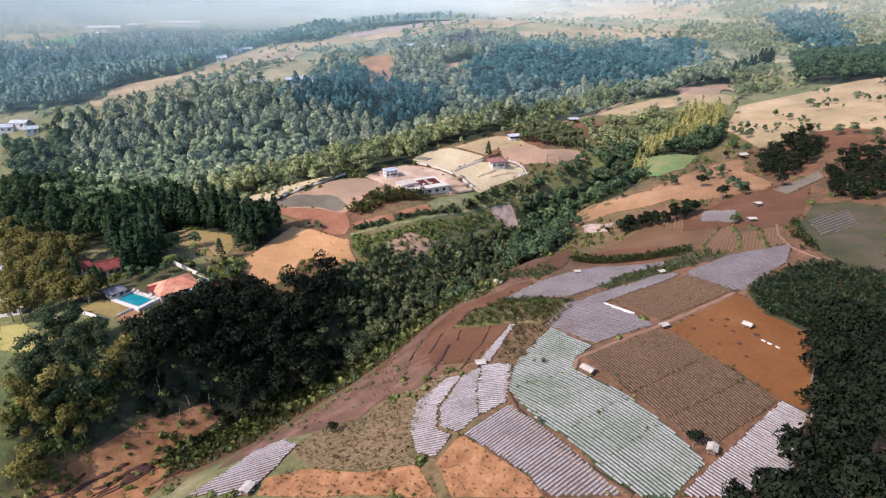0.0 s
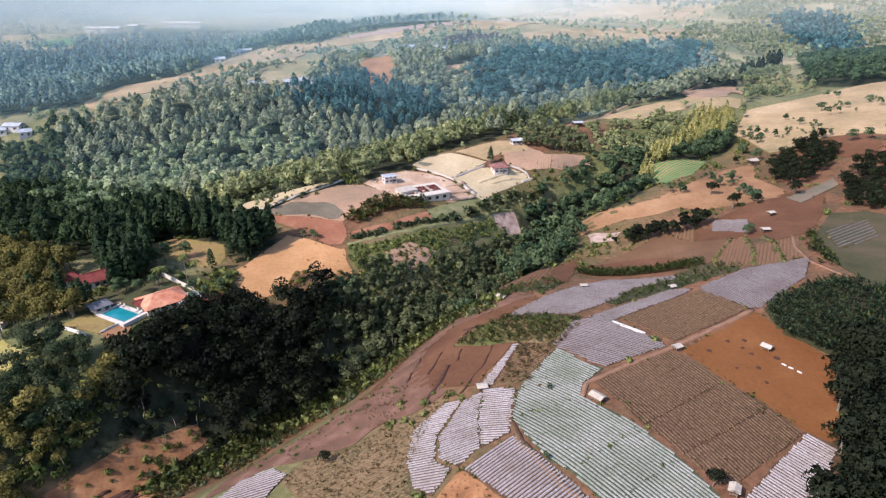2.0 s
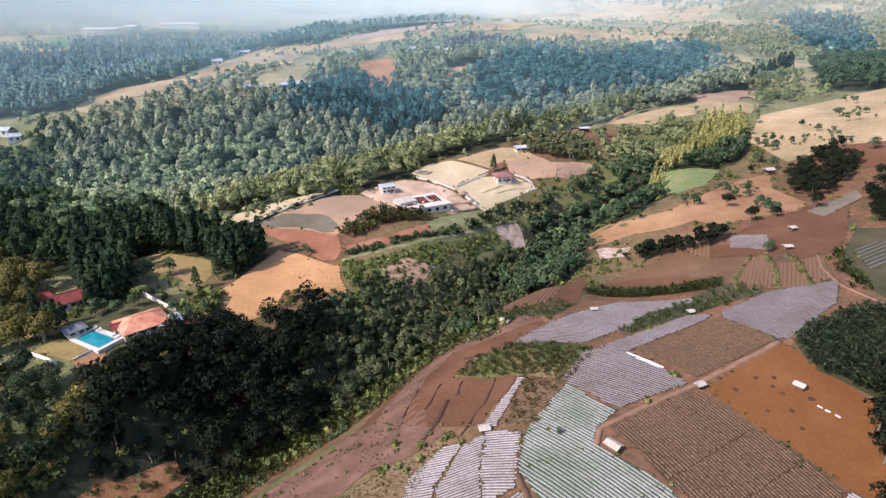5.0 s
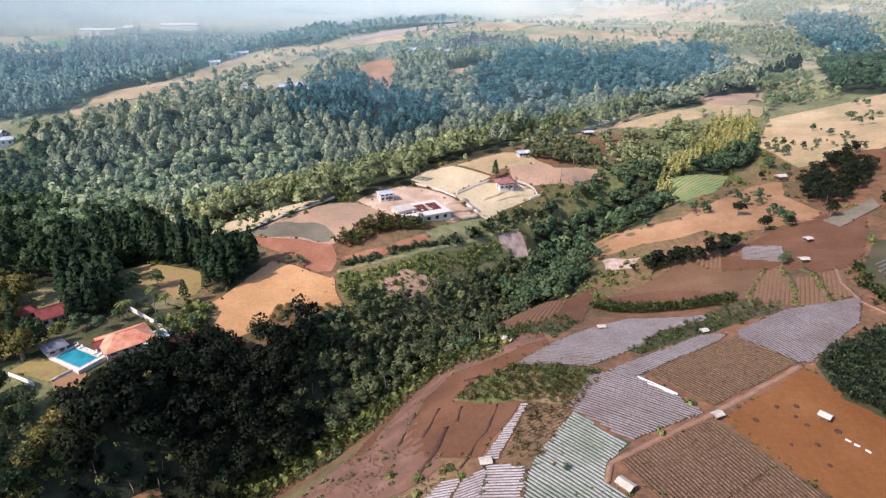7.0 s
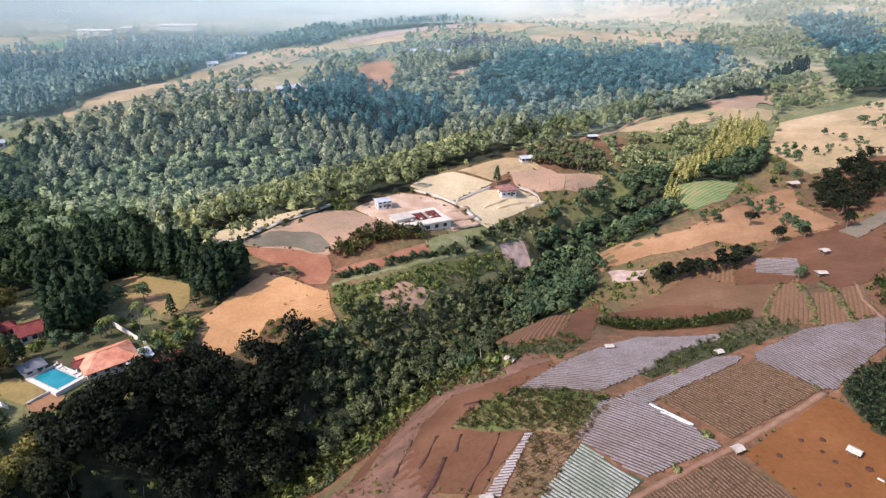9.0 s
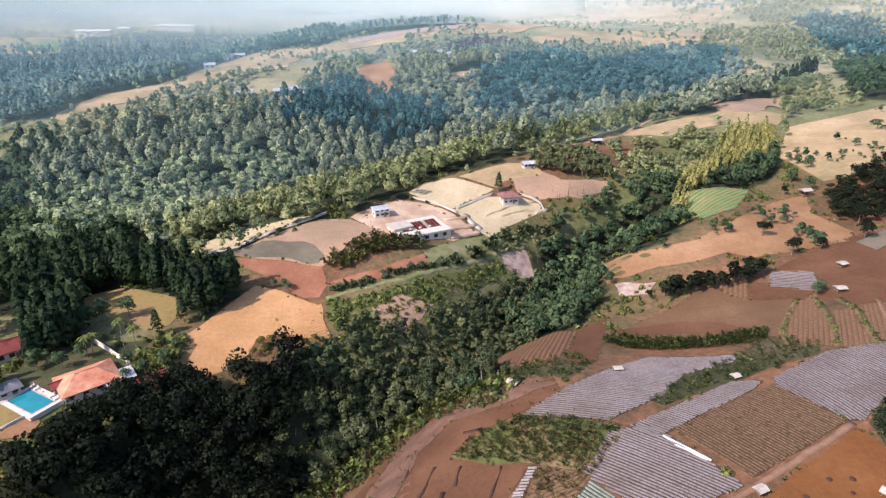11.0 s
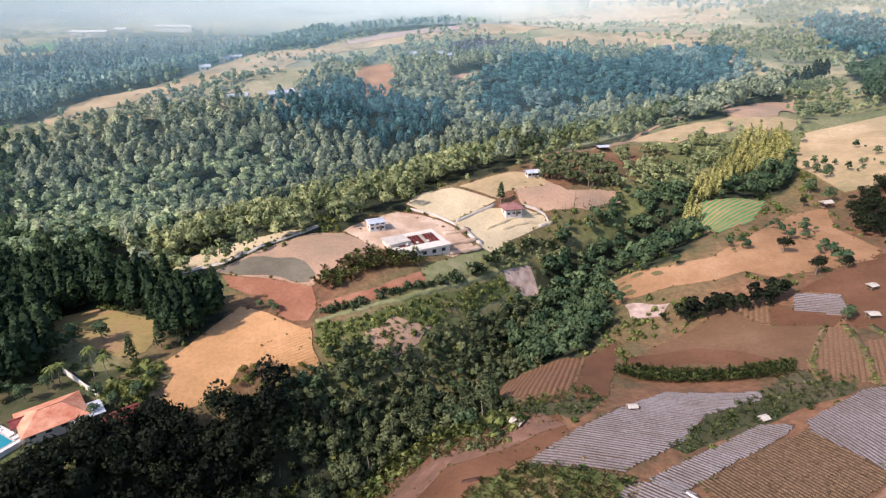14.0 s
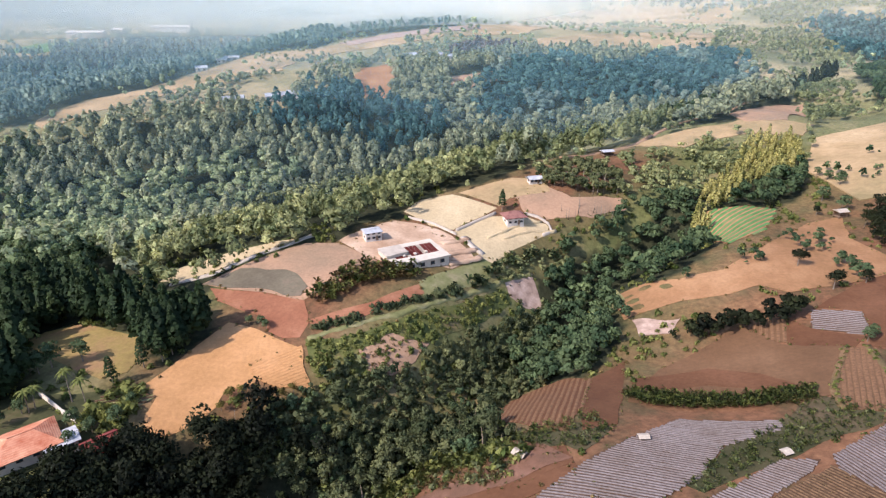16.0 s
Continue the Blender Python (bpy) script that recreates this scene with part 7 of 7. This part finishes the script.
stand("weeds", np.concatenate(rough_edges), TUFT, M_SHRUB, RNG, (0.3, 0.8), "weeds along the edges of the plots", "weeds")
stand("weeds", np.concatenate([e[::4] for e in rough_edges]), SHRUB, M_DRYLEAF, RNG, (0.15, 0.5), "dry weeds along the edges of the plots", "weeds")
stand("shrubs", scatter([(-105.8, 112), (-100.1, 122), (-87.5, 139), (-72.7, 152.1), (-69.9, 148.8), (-75.6, 138.4), (-75.8, 127.2), (-73.6, 106.6)], 3.0, RNG), SHRUB, M_SHRUB, RNG, (0.4, 1.1), "bushes on the eroded orange bank", "shrubs")
stand("shrubs", scatter([(-120.8, 137.3), (-112.7, 136.3), (-104.3, 143.1), (-93.8, 154.4), (-88.1, 155.7), (-93.5, 140.1), (-98.3, 126.9), (-103.3, 116.4), (-103.4, 110.6), (-107.9, 109.5)], 2.2, RNG, OPEN), SHRUB, M_SHRUB, RNG, (0.5, 1.5), "sunlit undergrowth beneath the garden trees", "shrubs")
for p in ([(172.8, 361.8), (189.2, 389.2), (226.8, 398.1), (297.2, 414.3), (218, 293.5), (207.5, 306.1), (189.7, 313.9), (168.4, 344)], [(177.9, 372), (195.7, 385.5), (238, 395.8), (183.7, 307.7), (166, 310.3), (166, 347.7)]):
    spots = scatter(p, 7.0, RNG)
    stand("shrubs", spots[patchy(spots, 0.05, 0.14, 2.0)], BROAD_MINI, M_BROAD, RNG, (0.15, 0.5), "bushes dotted over the pale hillside", "shrubs")
stand("weeds", scatter([(3.9, 101.9), (16.3, 86.5), (18.6, 81.9), (1.7, 85.9), (-1.4, 95.9)], 1.3, RNG), TUFT, M_DRYLEAF, RNG, (0.25, 0.6), "dry stalks on the orange slope", "weeds")
stand("weeds", scatter([(-41.3, 100), (-41, 105.6), (-31.7, 105.8), (-17.5, 99), (-5.2, 96.4), (-2.7, 90.4), (-1, 86.7)], 1.5, RNG), TUFT, M_DRYLEAF, RNG, (0.3, 0.9), "dry weeds on the orange soil", "weeds")

spots = scatter([(60.8, 274.3), (79.4, 261.1), (93.8, 260.9), (107.4, 270.5), (122.4, 282.2), (139.1, 295.8), (153.8, 299.8), (145.1, 278.7), (147.2, 257), (142.3, 249.6), (124.8, 245), (106.6, 243.8), (100.5, 249.7), (90.1, 247.9), (76.6, 249.6), (59.9, 249.5)], 3.0, RNG)
stand("shrubs", spots[patchy(spots, 0.045, 0.12, 7.0)], BROAD, M_BROAD, RNG, (0.15, 0.5), "dark bushes on the orange slope above the creek", "shrubs", tone=(0, 0.6))
stand("hedge", along([(-38, 231.8), (-23.4, 238.3), (-6.9, 250.3), (9.8, 264.8)], 0.7, 0.7, RNG), SHRUB, M_RAVINE, RNG, (0.5, 1.2), "dark hedge along the step above the grass track", "hedge", tone=(0, 0.5))
stand("hedge", along([(128.3, 204.5), (120.3, 187.7), (117.4, 173.5)], 0.5, 1.0, RNG), BANANA, M_SHRUB, RNG, (0.4, 0.9), "green hedge along the curving track", "hedge", tone=(0, 0.5))
stand("weeds", along([(12.6, 190.2), (21.1, 188.5), (29.9, 188.8), (37, 191.9)], 0.3, 1.3, RNG), TUFT, M_SHRUB, RNG, (0.9, 1.9), "tall weeds below the red ploughed field", "weeds")
for p in ([(-56.3, 115), (-53.9, 130.2), (-36.4, 139.2), (-23.2, 152.5), (-14.4, 152.6), (-6.8, 157.4), (0.9, 134.4), (-6.5, 129), (-14, 128.9), (-20.6, 121.8), (-32.5, 122.4), (-41.8, 123.2), (-49.6, 119)], [(-22.4, 141.4), (-17.9, 146.2), (-13.6, 168.7), (-10.4, 186.3), (-1.8, 184.3), (10.9, 178.1), (14.8, 190), (29.5, 176.6), (14.9, 171.5), (1.6, 174.5), (-5, 165.8), (-9.8, 144.5), (-13, 136.9)]):
    spots = scatter(p, 1.5, RNG)
    stand("weeds", spots[patchy(spots, 0.09, 0.0, 3.5)], TUFT, M_DRYLEAF, RNG, (0.25, 0.7), "dry grass on the bare slope above the ravine", "weeds")
    spots = scatter(p, 4.5, RNG)
    stand("weeds", spots[patchy(spots, 0.06, 0.1, 9.5)], SHRUB, M_SHRUB, RNG, (0.2, 0.6), "low bushes on the bare slope above the ravine", "weeds")
stand("shrubs", scatter([(18.3, 278.2), (38.1, 296.3), (49.8, 297.2), (48.9, 289.1), (34.9, 285), (21.2, 272.3)], 1.9, RNG), BROAD_FAR, M_OLIVELEAF, RNG, (0.12, 0.35), "sunlit yellow green bushes above the creek", "shrubs")
for p in ([(48.1, 166), (61.5, 178.2), (76.5, 186.4), (87.2, 194.1), (96.5, 185.2), (92.8, 179.7), (79.4, 176.5), (69.6, 172.1), (57.7, 167.3), (50.5, 163.5)], [(12.6, 191.1), (23.5, 187.9), (37.9, 190.6), (40.9, 186.6), (32.6, 178), (28.5, 181), (12, 179.8)]):
    stand("weeds", scatter(p, 1.2, RNG), TUFT, M_SHRUB, RNG, (0.6, 1.5), "green weeds and maize between the plots", "weeds", tone=(0, 0.7))
    stand("weeds", scatter(p, 2.6, RNG), SHRUB, M_RAVINE, RNG, (0.2, 0.6), "low bushes between the plots", "weeds")
stand("weeds", scatter([(-22.1, 227.5), (-12.8, 233.5), (-2.8, 235.6), (-5.9, 228.6), (-13.6, 222.3), (-19.9, 221.5)], 1.3, RNG), TUFT, M_DRYLEAF, RNG, (0.4, 1.1), "dry stalks on the brown patch of the grassy slope", "weeds")
